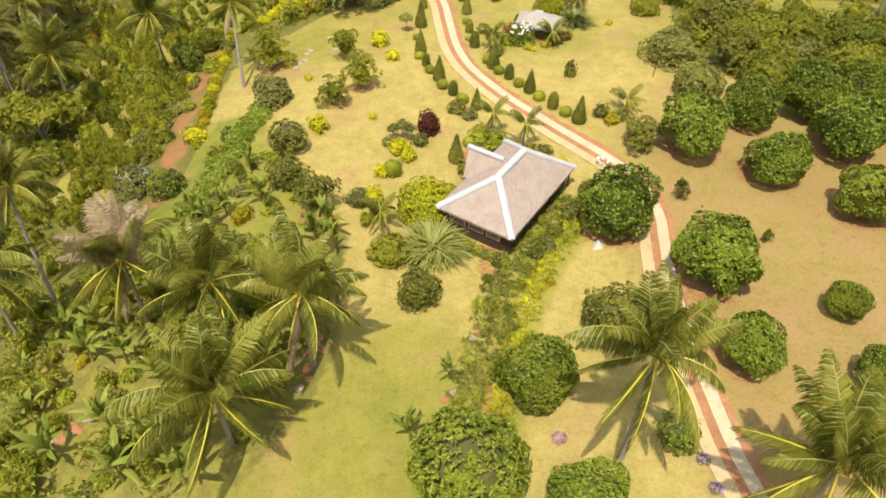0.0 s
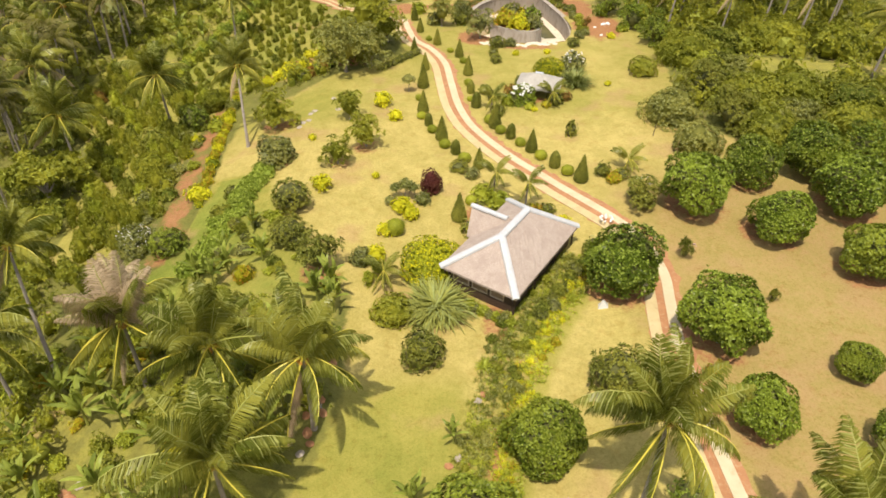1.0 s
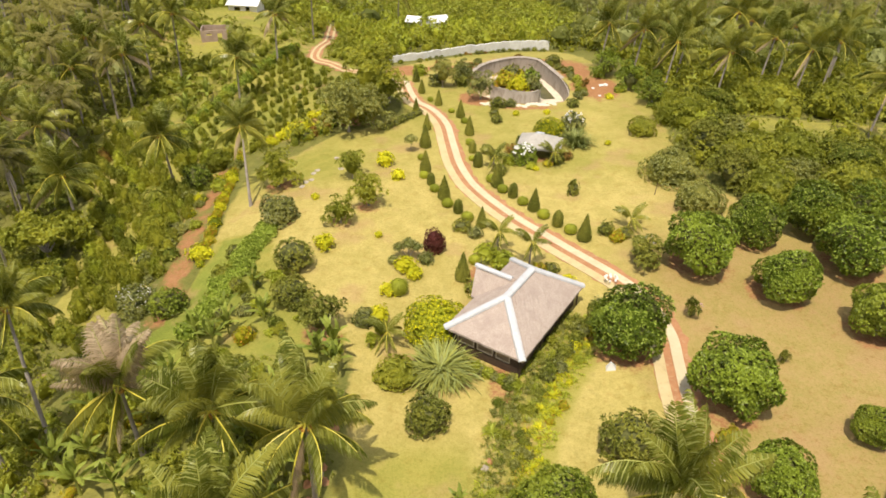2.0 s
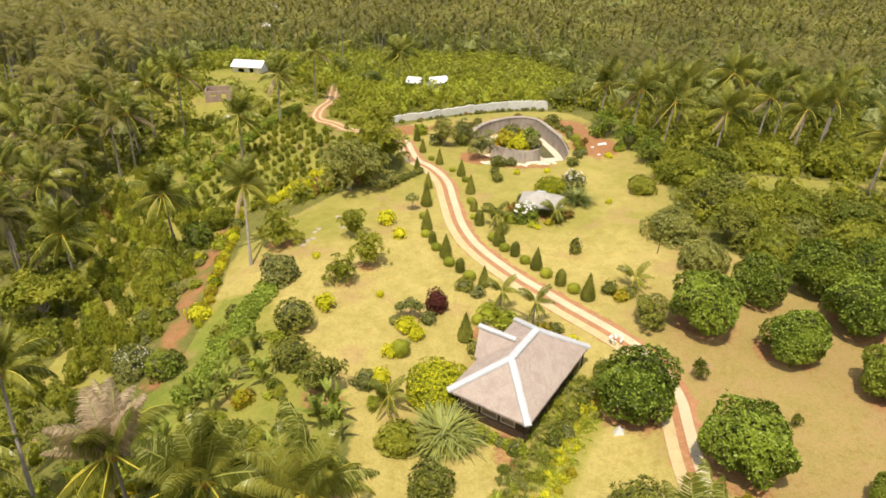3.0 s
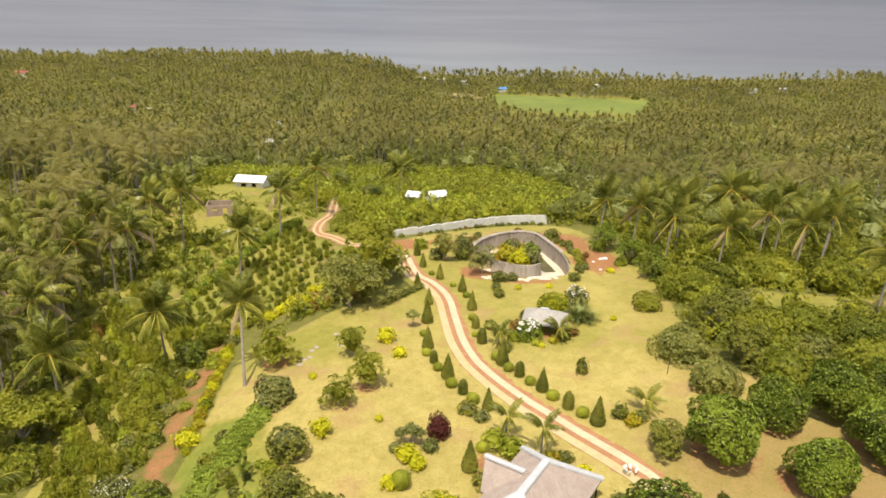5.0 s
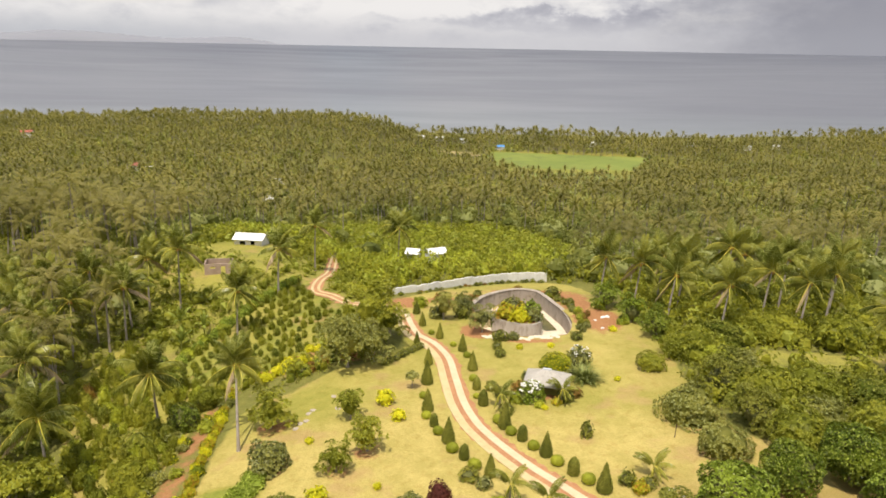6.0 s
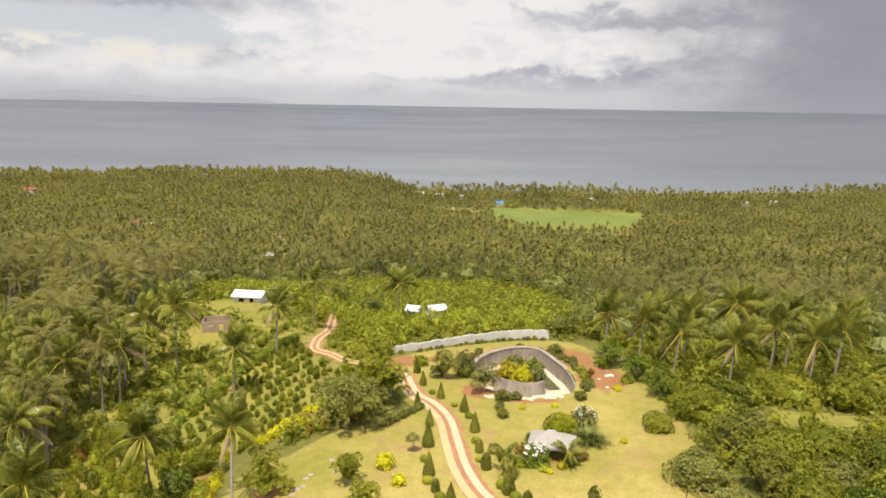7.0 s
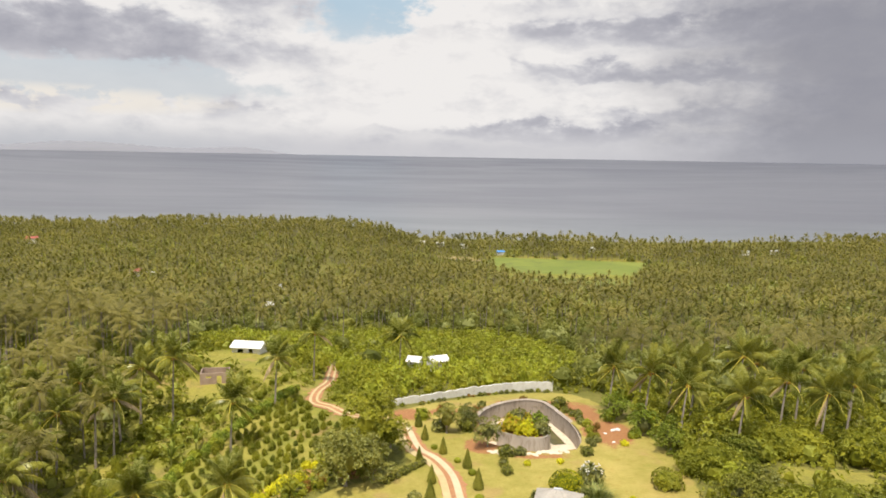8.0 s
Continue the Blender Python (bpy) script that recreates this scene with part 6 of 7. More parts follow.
# croton bed and hedges down the slope
croton_rng = random.Random(4)
for i, p in enumerate(spline([(-25.6, 58.5), (-26.1, 61.4), (-26.6, 66.3), (-27.2, 70.2), (-27.7, 76.5), (-28.5, 82.0), (-29.2, 86.0)], 0.72)):
    shrub("croton_shrub", "yellow and orange croton on bare red soil", p[0] + croton_rng.uniform(-0.25, 0.25), p[1], croton_rng.uniform(0.4, 0.72), "small", croton_rng.choice((YELLOW, CROTON, CROTON, SHOWY)), group="croton row", variant=i % 3, stretch=croton_rng.uniform(0.9, 1.4))
for i, (x, y, r) in enumerate([(-26.2, 60.2, 1.1), (-29.6, 78.6, 0.8), (-30.9, 74.0, 0.8), (-28.6, 79.8, 0.7), (-30.8, 70.6, 0.6), (-22.7, 92.1, 1.2), (-20.8, 92.6, 1.0), (-18.5, 92.4, 0.8), (-23.9, 90.5, 1.0), (-25.2, 89.0, 0.9), (-18.2, 98.2, 0.8), (-19.6, 96.6, 0.8), (-21.0, 97.4, 0.7)]):
    shrub("croton_shrub", "bright yellow croton beside the red path", x, y, r, "small", (YELLOW, SHOWY, YELLOW)[i % 3], group="croton row", variant=i % 3)
for i, p in enumerate(spline([(-9.4, 89.8), (-7.5, 92.5), (-4.9, 96.3)], 0.9)):
    shrub("hedge_shrub", "low clipped dark green hedge bush", p[0], p[1], 0.62, "small", CONIFER, group="clipped hedge", variant=i % 3)
for i, p in enumerate(spline([(-19.9, 88.3), (-18.5, 89.8), (-17.0, 91.4)], 0.8)):
    shrub("hedge_shrub", "tall dark hedge bush", p[0], p[1], 0.8, "small", RUSSET if i % 2 else MANGO, group="tall hedge", variant=i % 3, stretch=1.3)
bank_rng = random.Random(21)
for i, p in enumerate(spline([(-20.3, 63.5), (-21.0, 60.4), (-21.6, 57.5), (-22.4, 53.8), (-22.9, 50.2), (-23.2, 47.0)], 0.75)):
    for k in range(3):
        shrub("creeper_mound", "bright green creeper mound beside the grass strip", p[0] + bank_rng.uniform(-1.0, 1.0) + 0.5, p[1] + bank_rng.uniform(-0.4, 0.4), bank_rng.uniform(0.5, 0.85), "small", CREEPER, group="creeper mounds", variant=k)
# planted bank beside the house
for i in range(5):
    STORE[("tuft", i)] = strap_plant("bank_plant", "", 0, 0, 1.0, 34, (LIME, YELLOW, CROTON, BUSH, WILD)[i], seed=60 + i, wide=0.13).data
    bpy.data.objects.remove(bpy.data.objects["bank_plant"])
for i, p in enumerate(BANK_LINE[:-6]):
    for k in range(7):
        o = bank_rng.uniform(-2.2, 2.3)
        x, y = p[0] + o * 0.93, p[1] - o * 0.38 + bank_rng.uniform(-0.6, 0.6)
        golden = o > 0.5 and bank_rng.random() < 0.75
        if bank_rng.random() < 0.8:
            ob = new("bank_plant", STORE[("tuft", bank_rng.choice((0, 0, 1, 1, 2)) if golden else bank_rng.choice((0, 3, 4)))])
            ob.matrix_basis = Matrix.LocRotScale(Vector((x, y, gz(x, y))), Euler((0, 0, bank_rng.uniform(0, 6))), Vector((1, 1, 1)) * bank_rng.uniform(0.32, 0.58))
            tagged(ob, "golden tufted plant on the bank" if golden else "green tufted plant on the bank", "plant", "bank planting")
        else:
            mat = bank_rng.choice((CROTON, YELLOW, LIME)) if golden else bank_rng.choice((AIRY, WILD, ASH_LEAF, ASH_LEAF))
            shrub("bank_plant", "golden-leaved plant on the bank" if golden else "low green plant on the bank", x, y, bank_rng.uniform(0.25, 0.5), "small", mat, "plant", "bank planting", int(k) % 3)
for i in range(15):
    x, y = 7.9 + 0.5315 * i * 0.75 + bank_rng.uniform(-0.3, 0.3), 40.6 + 0.847 * i * 0.75 + bank_rng.uniform(-0.3, 0.3)
    shrub("bank_plant", "low green plant beside the house wall", x, y, bank_rng.uniform(0.4, 0.7), "small", (BUSH, WILD, GREY_LEAF)[i % 3], "plant", "bank planting", i % 3)
for i in range(8):
    x, y = 5.3 - 0.847 * i * 0.62, 39.6 + 0.5315 * i * 0.62
    shrub("wall_shrub", "silvery green shrub along the house front", x, y, bank_rng.uniform(0.4, 0.6), "small", GREY_LEAF if i % 2 else LIME, variant=i % 3)


# white blossom clusters
def blossoms(name, label, x, y, z, spread, count, size, mat, seed):
    rng = np.random.default_rng(seed)
    c = unit(rng.normal(0, 1, (count, 3))) * rng.uniform(0.75, 1.05, (count, 1)) * np.array(spread)
    c[:, 2] = np.abs(c[:, 2])
    pieces = [(core(size * rng.uniform(0.7, 1.2), 0.7, i, 4, 6)[0] + q, core(1, 1, 0, 4, 6)[1]) for i, q in enumerate(c)]
    ob = shape(name, *merged(pieces), mat)
    ob.location = (x, y, z)
    return tagged(ob, label, "flowers", kind="stuff")


blossoms("white_blossom", "clusters of white blossom on the dark bush", 9.0, 79.2, gz(9, 79.2) + 1.6, (1.4, 1.2, 1.0), 46, 0.17, BLOSSOM, 1)
blossoms("white_blossom", "white blossom on a shrub by the hut", 16.7, 90.0, gz(16.7, 90) + 1.4, (1.5, 1.3, 1.4), 40, 0.12, BLOSSOM, 2)
blossoms("white_blossom", "small white-flowering shrub beside the drive", 15.1, 53.2, gz(15.1, 53.2) + 0.5, (0.6, 0.5, 0.6), 20, 0.14, BLOSSOM, 3)
blossoms("white_blossom", "white blossom on the bush beside the fruit trees", 19.4, 57.6, gz(19.4, 57.6) + 2.0, (0.9, 0.6, 0.4), 10, 0.15, BLOSSOM, 4)
for x, y in ((16.7, 22.1), (16.95, 20.2)):
    shrub("violet_flowering_plant", "small plant with violet flowers beside the drive", x, y, 0.42, "spiky", GREY_LEAF, variant=1, stretch=0.8)
    blossoms("violet_blossom", "small violet flowers beside the drive", x, y, gz(x, y) + 0.12, (0.42, 0.36, 0.42), 26, 0.085, VIOLET, 6)
blossoms("pink_blossom", "few pink flowers on a sapling on the lawn", 22.1, 49.0, gz(22.1, 49.0) + 0.4, (0.5, 0.4, 0.6), 9, 0.1, PINK, 8)
shrub("croton_bush", "golden croton with red leaves beside a fruit tree", 20.5, 34.9, 0.5, "spiky", CROTON, variant=2, stretch=1.1)
shrub("white_flowering_bush", "grey-green bush with white blossom in the scrub", -30.0, 52.5, 1.9, "bush", GREY_LEAF)
blossoms("white_blossom", "white blossom in the hillside scrub", -30.0, 52.5, gz(-30, 52.5) + 1.2, (1.9, 1.7, 1.5), 90, 0.06, BLOSSOM, 5)


def cloud_shrub(x, y, pads, label):
    """A shrub pruned to round pads on bare stems."""
    ob = tagged(empty("cloud_pruned_shrub", (x, y, gz(x, y))), label, "shrub")
    for dx, dy, h, r in pads:
        v, f = tube([(0, 0, -0.05), (dx * 0.5, dy * 0.5, h * 0.55), (dx, dy, h)], [0.05, 0.035, 0.025], 6)
        shape("stem", v, f, BARK, ob)
        pad = crown_object(("pad",), lambda: (*crown_arrays(77, "pad")[:2], None), [GREY_LEAF], "pad")
        pad.parent, pad.location, pad.scale = ob, (dx, dy, h), (r, r, r)


cloud_shrub(-4.2, 57.2, ((-0.9, 0.2, 1.2, 0.6), (0.1, 0.1, 1.7, 0.75), (0.9, 0.0, 1.4, 0.6)), "grey-green shrub pruned to round pads on bare stems")
cloud_shrub(-5.6, 56.2, ((0.0, 0.0, 0.5, 0.55),), "small grey-green shrub pruned to a pad")
cloud_shrub(-5.3, 82.4, ((0.0, 0.0, 1.7, 0.85),), "grey-green shrub pruned to a ball on a stem")
fill_rng = random.Random(55)
for i in range(34):
    x, y = fill_rng.uniform(-33.5, -28.2), fill_rng.uniform(55, 85)
    shrub("slope_shrub", "low green shrub among bare red soil", x, y, fill_rng.uniform(0.5, 1.0), "small", fill_rng.choice((AIRY, WILD, GREY_LEAF, ASH_LEAF, LIME)), variant=i % 3)


for i in range(95):
    x, y = fill_rng.uniform(-34, -10), fill_rng.uniform(17, 40)
    if x < -13 - 0.5 * max(0, 30 - y) and away(LAWN, [x], [y])[0] > 1.0 and not inside(LAWN, [x], [y])[0]:
        shrub("wild_shrub", "low leafy shrub among bananas and palms", x, y, fill_rng.uniform(0.35, 0.95), ("small", "small", "spiky")[i % 3], fill_rng.choice((LIME, LIME, LIME, AIRY, AIRY, CREEPER, CROTON)), variant=i % 3, stretch=fill_rng.uniform(0.8, 1.2))


# stones, posts
def stone(name, label, x, y, size, seed, mat=STONE):
    v, f = core(1.0, 0.6, seed, 6, 8)
    ob = shape(name, v * np.array(size), f, mat, smooth_faces=False)
    ob.matrix_basis = Matrix.LocRotScale(Vector((x, y, gz(x, y) + size[2] * 0.3)), Euler((0, 0, seed)), Vector((1, 1, 1)))
    return tagged(ob, label, "stone")


for i, (x, y) in enumerate([(-16.5, 76.6), (-16.9, 75.9), (-17.4, 73.7), (-16.8, 74.1), (-17.7, 72.7), (-14.6, 79.6), (-13.6, 76.5)]):
    stone("stepping_stone", "flat pale stone lying on the lawn", x, y, (0.42, 0.34, 0.12), i)
for i, (x, y) in enumerate([(24.6, 110.6), (25.3, 110.9), (22.9, 109.0), (23.2, 104.8), (22.0, 112.0)]):
    stone("rubble_stone", "white lump of rubble on red soil", x, y, (0.6, 0.4, 0.3) if i < 2 else (0.3, 0.25, 0.2), i + 10, WHITEWASH)
for i, (x, y) in enumerate([(1.2, 27.0), (1.8, 26.4), (0.6, 26.4), (2.6, 31.8), (3.0, 32.4), (-8.7, 27.8), (-9.2, 27.0), (-9.0, 28.7), (-24.6, 25.0), (-23.7, 25.6), (-25.4, 24.4), (-24.0, 24.6), (-25.9, 24.0), (-25.0, 23.9), (-8.3, 30.4), (-8.8, 30.9), (-9.3, 30.2), (-8.6, 31.6), (-7.9, 34.2), (-8.2, 35.0)]):
    stone("terrace_stone", "rough brownish terrace stone", x, y, (0.5, 0.36, 0.2) if i > 6 else (0.34, 0.28, 0.22), i + 20, RED_SOIL if i % 3 else STONE)
slab_rng = random.Random(6)
for i in range(22):
    x = 4.6 + i * 0.52 + slab_rng.uniform(-0.2, 0.2)
    stone("rubble_slab", "flat pale slab of broken concrete before the court", x, 101.3 - 0.9 * math.sin((x - 4.6) / 11.4 * 3.14) + slab_rng.uniform(-0.5, 0.5), (slab_rng.uniform(0.4, 0.8), slab_rng.uniform(0.35, 0.6), slab_rng.uniform(0.12, 0.22)), i + 50, SAND)
v, f = tube([(0, 0, -0.2), (0.08, 0.03, 1.6)], [0.05, 0.04], 7)
pole = tagged(shape("wooden_stake", v, f, WOOD), "thin dark wooden stake standing on the lawn", "stake")
pole.location = (23.3, 70.2, gz(23.3, 70.2))


# ---- young orchard on the slope ----
orchard_rng = random.Random(31)
for i in range(-9, 10):
    for j in range(-17, 18):
        a, b = 2.95 * i + orchard_rng.uniform(-0.2, 0.2), 1.7 * j + orchard_rng.uniform(-0.25, 0.25)
        x, y = -29 + 0.87 * a + 0.48 * b, 111 - 0.48 * a + 0.87 * b
        if inside(ORCHARD, [x], [y])[0] and away(TRACK, [x], [y])[0] > 2.2 and orchard_rng.random() < 0.93:
            shrub("young_fruit_bush", "small green bush in a planted row", x, y, orchard_rng.uniform(0.38, 0.62), "small", (WILD, AIRY, AIRY)[(i + 2 * j) % 3], group="planted rows", variant=(i + j) % 3, stretch=orchard_rng.uniform(1.5, 2.3))
for i, (x, y) in enumerate(HEDGE):
    shrub("hedge_bush", "bright creeper-covered bush of the orchard's hedge", x + orchard_rng.uniform(-0.3, 0.3), y, orchard_rng.uniform(0.8, 1.25), "small", CREEPER if i % 3 else LIME, group="orchard hedge", variant=i % 3, stretch=orchard_rng.uniform(0.8, 1.2))
for i in range(-14, 15):
    for j in range(-22, 23):
        a, b = 2.2 * i + orchard_rng.uniform(-0.6, 0.6), 2.0 * j + orchard_rng.uniform(-0.7, 0.7)
        x, y = -41 + 0.87 * a + 0.48 * b, 80 - 0.48 * a + 0.87 * b
        if inside(THICKET, [x], [y])[0] and orchard_rng.random() < 0.86:
            dull = orchard_rng.random() < 0.035
            shrub("hillside_bush", "russet young bush on the grassy slope" if dull else "slender green bush on the grassy slope", x, y, orchard_rng.uniform(0.5, 0.9), "slender", RUSSET if dull else (LIME, AIRY, WILD, AIRY, AIRY)[(i * 3 + j) % 5], group="slope planting", variant=(i + j) % 3, stretch=orchard_rng.uniform(1.5, 2.2), sink=0.55)
# mixed planting between the grass strip and the lawn
for i in range(64):
    x, y = orchard_rng.uniform(-23, -9), orchard_rng.uniform(40, 61)
    if inside(MIXED, [x], [y])[0] and not inside(LAWN, [x], [y])[0]:
        shrub("mixed_shrub", "small loose green shrub in the mixed planting", x, y, orchard_rng.uniform(0.35, 0.8), ("small", "spiky", "small")[i % 3], (LIME, AIRY, GREY_LEAF, BUSH, LIME, WILD)[i % 6], group="mixed planting", variant=i % 3, stretch=orchard_rng.uniform(0.8, 1.2))
shrub("croton_bush", "upright golden croton among bananas", -17.5, 44.9, 0.8, "small", CROTON, stretch=1.3)


# ---- woods and undergrowth, too many to count ----
def scatter(template, xyz, turn, size, name, mats, label, category, which=None, tilt=None):
    """Joins many turned and scaled copies of a small template into one mesh."""
    v, f = template
    c, s = np.cos(turn)[:, None], np.sin(turn)[:, None]
    x, y, z = v[:, 0][None] * size[:, None], v[:, 1][None] * size[:, None], v[:, 2][None] * size[:, None]
    if tilt is not None:
        x = x + tilt[:, :1] * z
        y = y + tilt[:, 1:] * z
    out = np.stack([x * c - y * s, x * s + y * c, z], -1) + xyz[:, None]
    faces = f[None] + (np.arange(len(xyz)) * len(v))[:, None, None]
    ob = shape(name, out.reshape(-1, 3), faces.reshape(-1, f.shape[1]), mats, which=None if which is None else np.tile(which, len(xyz)))
    return tagged(ob, label, category, kind="stuff")


def light_palm(seed, height, fronds, pieces, reach=4.4, wide=0.7):
    """A light palm for the woods: a trunk and narrow arching fronds, each a banked tapering strip, all quads."""
    rng = np.random.default_rng(seed)
    verts, faces, base = [], [], 0
    for i in range(fronds):
        a, q = i * 2.39996 + rng.uniform(-0.3, 0.3), i / (fronds - 1)
        tilt = 1.5 - 1.9 * q - (1.5 - 0.3 * q) * np.linspace(0, 1, pieces + 1)
        step = reach * rng.uniform(0.85, 1.12) / pieces
        px = np.concatenate([[0], np.cumsum(np.cos(tilt[:-1]) * step)])
        pz = np.concatenate([[0], np.cumsum(np.sin(tilt[:-1]) * step)]) + height
        w = wide * np.sin(np.pi * (0.14 + 0.8 * np.linspace(0, 1, pieces + 1))) * 0.5
        bank = rng.uniform(-0.5, 0.5)
        for k in range(pieces):
            quad = np.array([(px[m], sg * w[m] * math.cos(bank), pz[m] + sg * w[m] * math.sin(bank)) for m, sg in ((k, -1), (k + 1, -1), (k + 1, 1), (k, 1))])
            verts.append(np.stack([quad[:, 0] * np.cos(a) - quad[:, 1] * np.sin(a), quad[:, 0] * np.sin(a) + quad[:, 1] * np.cos(a), quad[:, 2]], 1))
            faces.append(np.arange(4)[None] + base)
            base += 4
    v, f = tube([(0, 0, -1), (0.12, 0, height * 0.5), (0, 0, height)], [0.2, 0.15, 0.12], 4 if pieces > 3 else 3)
    n = len(faces)
    return np.concatenate(verts + [v]), np.concatenate(faces + [f + base]), np.concatenate([np.zeros(n, int), np.ones(len(f), int)])


def feather_palm(seed, height):
    """A palm for the nearer woods: fronds of single broad leaflets."""
    rng = np.random.default_rng(seed)
    verts, faces, base = [], [], 0
    for i in range(14):
        q = i / 13
        v, f, w = frond_arrays(seed * 50 + i, 4.5 * rng.uniform(0.85, 1.1), 1.4 - 1.9 * q, 1.7 - 0.4 * q, 12, 1.1, 0.45 + 0.5 * q, 0.46)
        f = f[w == 0]
        v = v[:f.max() + 1].reshape(-1, 6, 3)[:, [0, 1, 4, 5]]
        v[:, 2:] = v[:, 2:] * 0.8 + v[:, :2].mean(1, keepdims=True) * 0.2
        v = v.reshape(-1, 3)
        a = i * 2.39996 + rng.uniform(-0.3, 0.3)
        verts.append(np.stack([v[:, 0] * np.cos(a) - v[:, 1] * np.sin(a), v[:, 0] * np.sin(a) + v[:, 1] * np.cos(a), v[:, 2] + height], 1))
        faces.append(np.arange(len(v)).reshape(-1, 4) + base)
        base += len(v)
    v, f = tube([(0, 0, -1), (0.12, 0, height * 0.5), (0, 0, height)], [0.2, 0.15, 0.12], 5)
    n = sum(len(k) for k in faces)
    return np.concatenate(verts + [v]), np.concatenate(faces + [f + base]), np.concatenate([np.zeros(n, int), np.ones(len(f), int)])


def low_tree(seed, twigs, leaf):
    """A cheap broad-leaved body of foliage for scrub and far trees."""
    rng = np.random.default_rng(seed)
    p, axis = dome(seed, twigs, 0.9, 2.6, -0.2)
    v, f = rosettes(rng, p, axis, 4, leaf, leaf * 0.5)
    inside_v, inside_f = dome_core(seed, 0.9, 2.6, -0.2, 4, 6, 0.55)
    return merged([(v + [0, 0, 0.6], f), (inside_v + [0, 0, 0.6], inside_f)])


def spread(rng, x0, x1, y0, y1, step):
    """A jittered grid of places inside the part of the land that lies before the walk."""
    gx, gy = np.meshgrid(np.arange(x0, x1, step), np.arange(y0, y1, step))
    x = gx.ravel() + rng.uniform(-0.48, 0.48, gx.size) * step
    y = gy.ravel() + rng.uniform(-0.48, 0.48, gx.size) * step
    keep = (np.abs(x) < 0.68 * y + 28) & (ground_z(x, y) > SEA_Z - 1.0)
    return x[keep], y[keep]


def woods():
    rng = np.random.default_rng(9)
    rim = np.vstack([POND, POND[:1]])
    wall_foot = np.array([(-11.4, 124.2), (-5.5, 127.9), (5.7, 136.0), (11.7, 139.0), (19.5, 139.8)])

    def free(x, y, gap):
        ok = ~inside(LAWN, x, y) & (away(LAWN, x, y) > gap) & ~inside(POND, x, y) & (away(rim, x, y) > gap + 1)
        ok &= away(wall_foot, x, y) > 2.4
        ok &= ~inside(PADDY, x, y) & ~inside(FALLOW, x, y) & ~inside(CLEARING, x, y) & ~inside(GLADE, x, y) & (away(TRACK, x, y) > gap + 0.5)
        for hx, hy, hr in ((-45.6, 150, 8), (-47, 135, 6), (-10.5, 175, 10), (-4.0, 179, 10), (-7.0, 163, 6), (64, 864, 16)):
            ok &= np.hypot(x - hx, y - hy) > hr
        return ok & ~((x > 0) & (x < 30) & (y > 95) & (y < 137)) & ~((x > -32) & (x < -20) & (y < 86) & (y > 46)) & ~((x > 8) & (y < 24))

    # palms, nearer and farther
    x, y = spread(rng, -330, 330, 40, 330, 7.0)
    ok = free(x, y, 5) & ~(inside(SHRUBLAND, x, y) & (rng.random(len(x)) < 0.96))
    ok &= ~((x > 0) & (y < 118)) & ~((x < 0) & (x > -62) & (y < 112))
    x, y = x[ok], y[ok]
    kind = rng.integers(0, 3, len(x))
    broad = rng.random(len(x)) < 0.42 + 0.2 * smooth(0, 20, x) + 0.1 * smooth(15, 40, x) * smooth(260, 150, y)
    for k in range(3):
        for close in (True, False):
            m = (kind == k) & ~broad & ((y < 215) == close)
            v, f, w = feather_palm(60 + k, 9.0 + 1.5 * k) if close else light_palm(60 + k, 9.0 + 1.5 * k, 20, 4, 4.4, 0.62)
            scatter((v, f), np.stack([x[m], y[m], ground_z(x[m], y[m])], 1), rng.uniform(0, 6.28, m.sum()), rng.uniform(0.75, 1.15, m.sum()), "palm_wood", [FAR_PALM, BARK], "coconut palms growing close together down the slope", "wood", w, rng.normal(0, 0.04, (m.sum(), 2)))
    m = broad
    scatter(low_tree(71, 55, 0.2), np.stack([x[m], y[m], ground_z(x[m], y[m]) + 0.5], 1), rng.uniform(0, 6.28, m.sum()), rng.uniform(2.6, 5.2, m.sum()), "mixed_wood", FAR_LEAF, "broad-leaved trees among the palms", "wood")
    x, y = spread(rng, -800, 800, 330, 1120, 7.4)
    ok = free(x, y, 5) & (y < np.where(x > -70, 985 + 30 * np.sin(x * 0.013), 1060)) & ((ground_z(x, y) > SEA_Z + 0.3) | (y < 900))
    x, y = x[ok], y[ok]
    kind = rng.integers(0, 3, len(x))
    broad = rng.random(len(x)) < 0.2 + 0.3 * smooth(560, 330, y) * smooth(-90, 40, x)
    thin = np.sin(x * 0.031 + 1.7 * np.sin(y * 0.017)) + np.sin(y * 0.027 + 2.0 * np.sin(x * 0.013)) + rng.normal(0, 0.8, len(x))
    for k in range(3):
        m = (kind == k) & ~broad & (thin < 1.6)
        v, f, w = light_palm(80 + k, 7.0 + 2.0 * k, 13, 2, 4.4, 1.15)
        scatter((v, f), np.stack([x[m], y[m], ground_z(x[m], y[m])], 1), rng.uniform(0, 6.28, m.sum()), rng.uniform(0.6, 1.2, m.sum()) * (1 + 0.3 * smooth(780, 900, y[m])), "palm_wood", [FAR_PALM, BARK], "distant coconut palms covering the plain down to the shore", "wood", w)
    m = broad
    scatter(low_tree(72, 7, 0.75), np.stack([x[m], y[m], ground_z(x[m], y[m])], 1), rng.uniform(0, 6.28, m.sum()), rng.uniform(1.8, 5.4, m.sum()), "mixed_wood", FAR_LEAF, "distant broad-leaved trees among the palms", "wood")
    # the close stand of palms below the garden
    stand = np.random.default_rng(23)
    x, y = spread(stand, -125, -50, 62, 190, 6.4)
    ok = free(x, y, 4) & ~inside(THICKET, x, y) & ~inside(SHRUBLAND, x, y)
    x, y = x[ok], y[ok]
    v, f, w = feather_palm(66, 9.5)
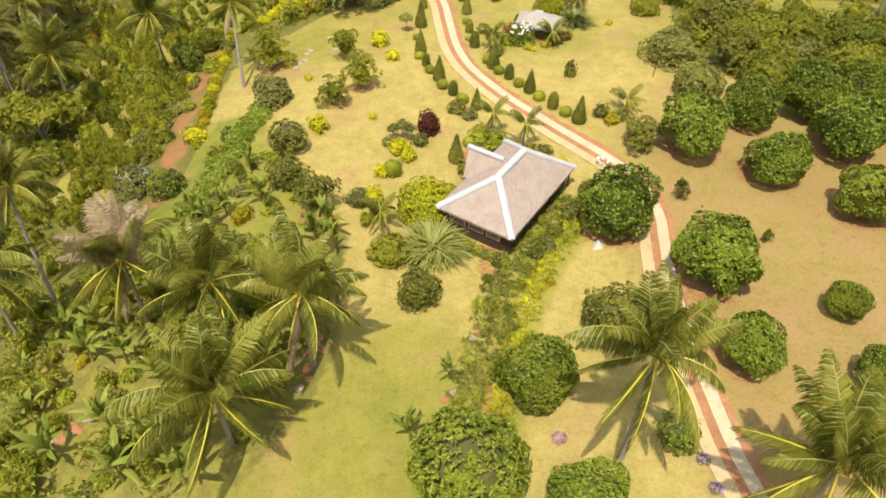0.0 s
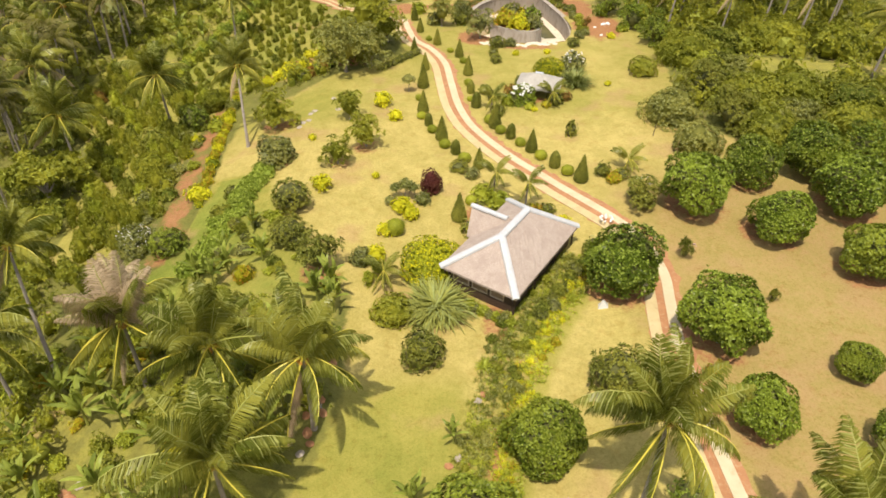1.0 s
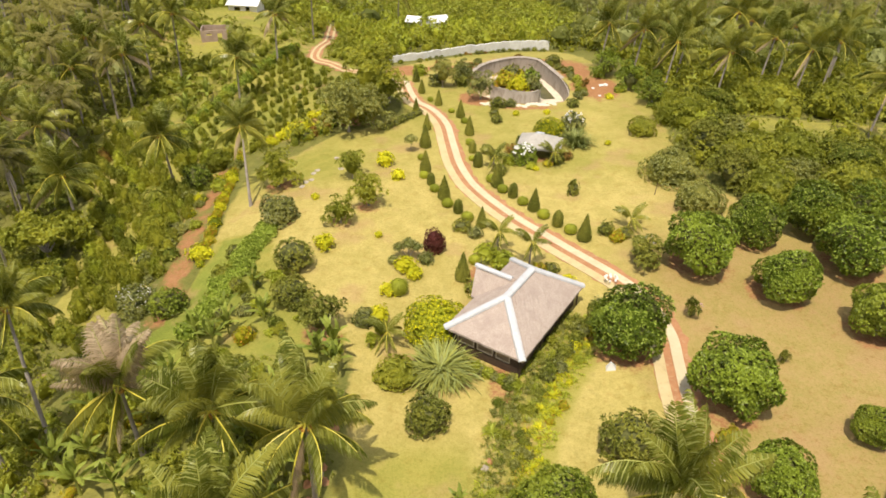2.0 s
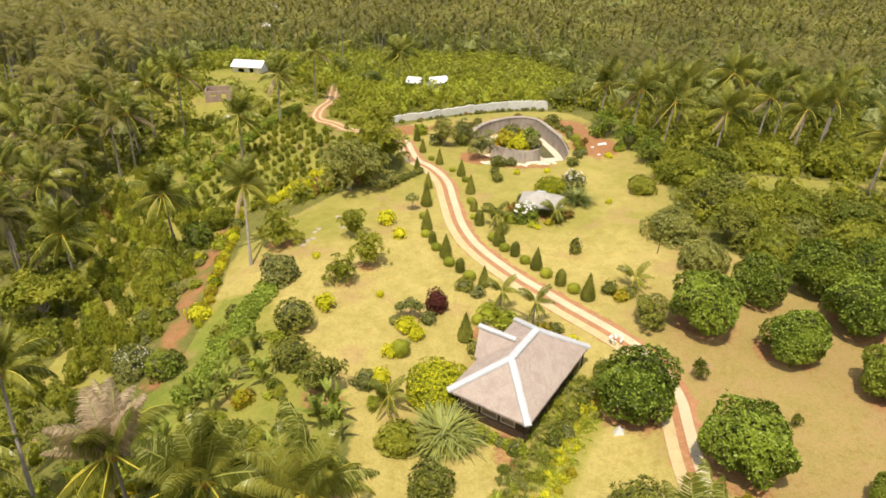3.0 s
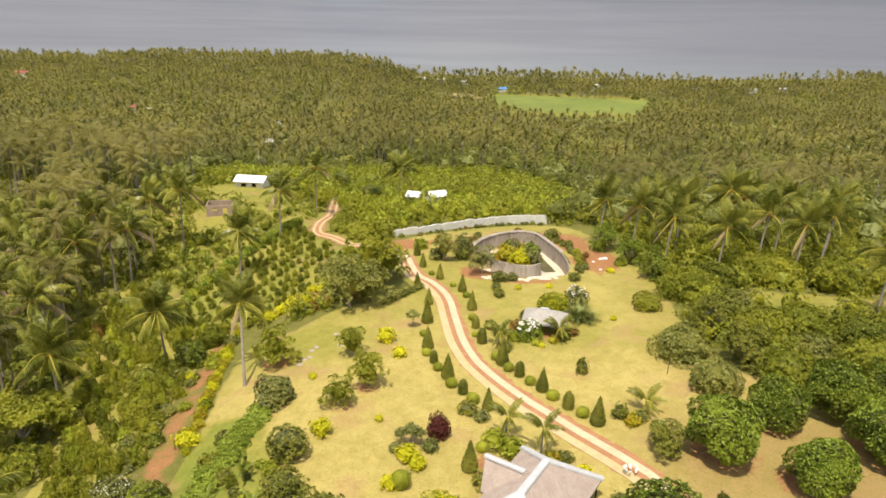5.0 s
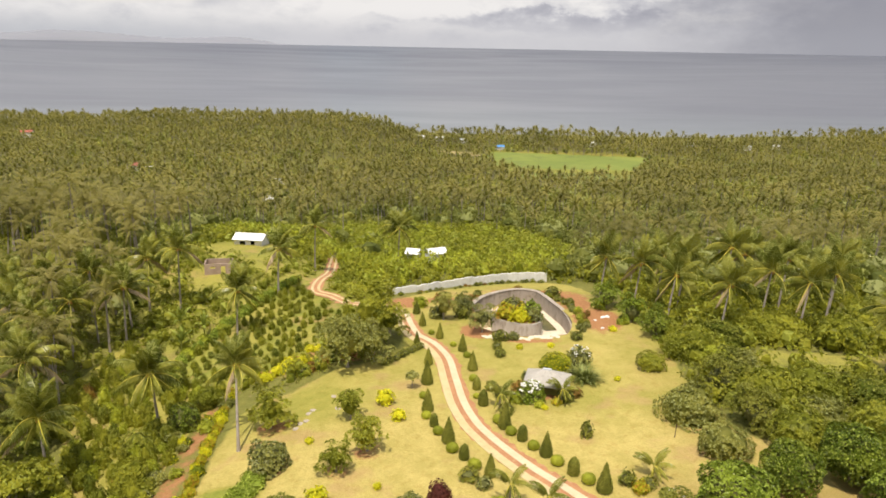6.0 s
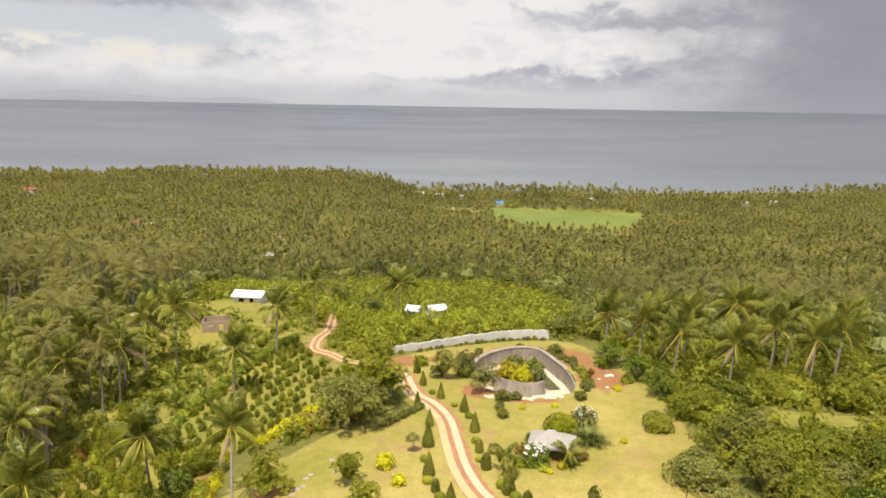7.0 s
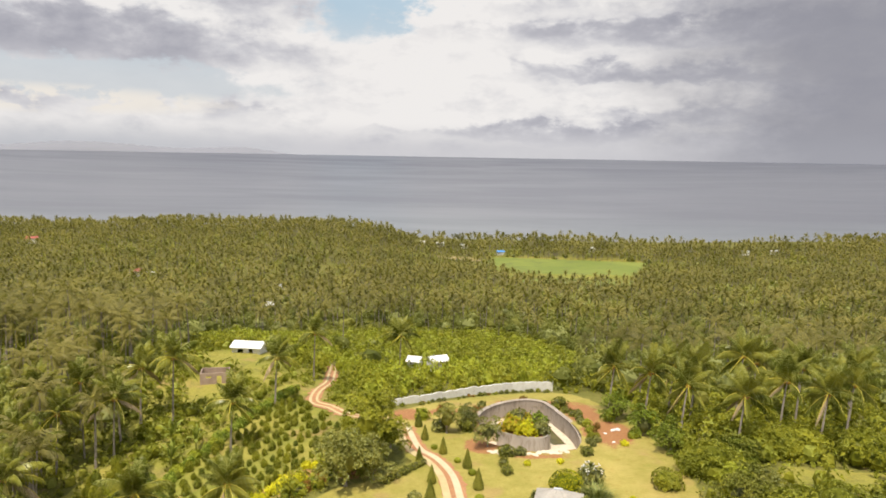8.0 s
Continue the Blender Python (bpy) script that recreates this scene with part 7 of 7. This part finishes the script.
    scatter((v, f), np.stack([x, y, ground_z(x, y)], 1), stand.uniform(0, 6.28, len(x)), stand.uniform(0.75, 1.15, len(x)), "palm_wood", [FAR_PALM, BARK], "close stand of coconut palms below the garden", "wood", w, stand.normal(0, 0.05, (len(x), 2)))
    # undergrowth
    x, y = spread(rng, -115, 95, 14, 175, 2.5)
    ok = free(x, y, 0.8) & (rng.random(len(x)) < np.where((x < -12) | (x > 27), 0.88, 0.62) * (1 - 0.4 * smooth(36, 30, y))) & ~((x > -18) & (y < 34) & (y < 27 - x * 0.2) & (rng.random(len(x)) < 0.5))
    ok &= ~inside(THICKET, x, y) & ~inside(MIXED, x, y) & ~inside(STRIP, x, y)
    x, y = x[ok], y[ok]
    kind = rng.integers(0, 3, len(x))
    lively = inside(SHRUBLAND, x, y)
    for k, mat in enumerate((WILD, AIRY, LIME)):
        # west of x = -48 only darker WILD leaves: cloud shade put into the colour
        m = np.where(lively, np.where(kind == 2, 2, 1), np.where((kind == 2) & (x > -48), 1, np.where(x < -48, 0, kind))) == k
        for sel, count, leaf in (((y < 85) & (np.abs(x) < 58), 60, 0.26), ((y >= 85) | (np.abs(x) >= 58), 22, 0.38)):
            p = m & sel
            body = low_tree(90 + k, count, leaf)
            scatter((body[0] * [1, 1, 1.0 + 0.3 * k], body[1]), np.stack([x[p], y[p], ground_z(x[p], y[p]) - 0.2], 1), rng.uniform(0, 6.28, p.sum()), rng.uniform(0.7, 1.7, p.sum()) * np.where(lively[p] | (x[p] > 27), 1.25, 1.0), "undergrowth", mat, "tangled green scrub on the hillside", "scrub")
    x, y = spread(rng, -64, -12, 92, 165, 2.3)
    ok = inside(CLEARING, x, y) & ~inside(ORCHARD, x, y) & (away(TRACK, x, y) > 2.2) & (rng.random(len(x)) < 0.7) & (np.hypot(x + 47, y - 134) > 6) & (np.hypot(x + 45.6, y - 150) > 8.5) & (away(HEDGE, x, y) > 2.6)
    x, y = x[ok], y[ok]
    scatter(low_tree(97, 30, 0.36), np.stack([x, y, ground_z(x, y) - 0.2], 1), rng.uniform(0, 6.28, len(x)), rng.uniform(0.6, 1.5, len(x)) * (1 + 0.25 * smooth(-36, -44, x)), "undergrowth", AIRY, "green scrub beside the planted rows", "scrub")
    x, y = spread(rng, -200, 200, 170, 330, 3.6)
    ok = free(x, y, 1.5) & (inside(SHRUBLAND, x, y) | (rng.random(len(x)) < 0.5))
    x, y = x[ok], y[ok]
    lively = inside(SHRUBLAND, x, y)
    for sel, mat, name in ((lively & (np.sin(x * 3.7) > 0.6), LIME, "plantation_shrubs"), (lively & (np.sin(x * 3.7) <= 0.6), AIRY, "plantation_shrubs"), (~lively, FAR_LEAF, "undergrowth")):
        scatter(low_tree(95, 22, 0.38), np.stack([x[sel], y[sel], ground_z(x[sel], y[sel])], 1), rng.uniform(0, 6.28, sel.sum()), rng.uniform(1.2, 2.5, sel.sum()), name, mat, "green scrub below the palms", "scrub")


woods()


def bank_cover():
    """The close small tufts between the larger plants of the bank."""
    rng = np.random.default_rng(14)
    line = BANK_LINE[rng.integers(0, len(BANK_LINE) - 6, 1500)]
    o = rng.uniform(-2.0, 2.4, 1500)
    x, y = line[:, 0] + o * 0.93 + rng.normal(0, 0.2, 1500), line[:, 1] - o * 0.38 + rng.uniform(-0.6, 0.6, 1500)
    pick = np.where(o > 1.9, 0, np.where(o > 0.4, rng.choice((0, 0, 1, 2), 1500), rng.choice((3, 0, 5, 5), 1500)))
    for k, mat in enumerate((LIME, YELLOW, CROTON, WILD, GREY_LEAF, ASH_LEAF)):
        m = pick == k
        scatter(strap_arrays(1.0, 13, 70 + k, 0.14, 1.1), np.stack([x[m], y[m], ground_z(x[m], y[m])], 1), rng.uniform(0, 6.28, m.sum()), rng.uniform(0.2, 0.42, m.sum()), "bank_cover", mat, "close low tufts of green and golden leaves on the bank", "plants")


bank_cover()
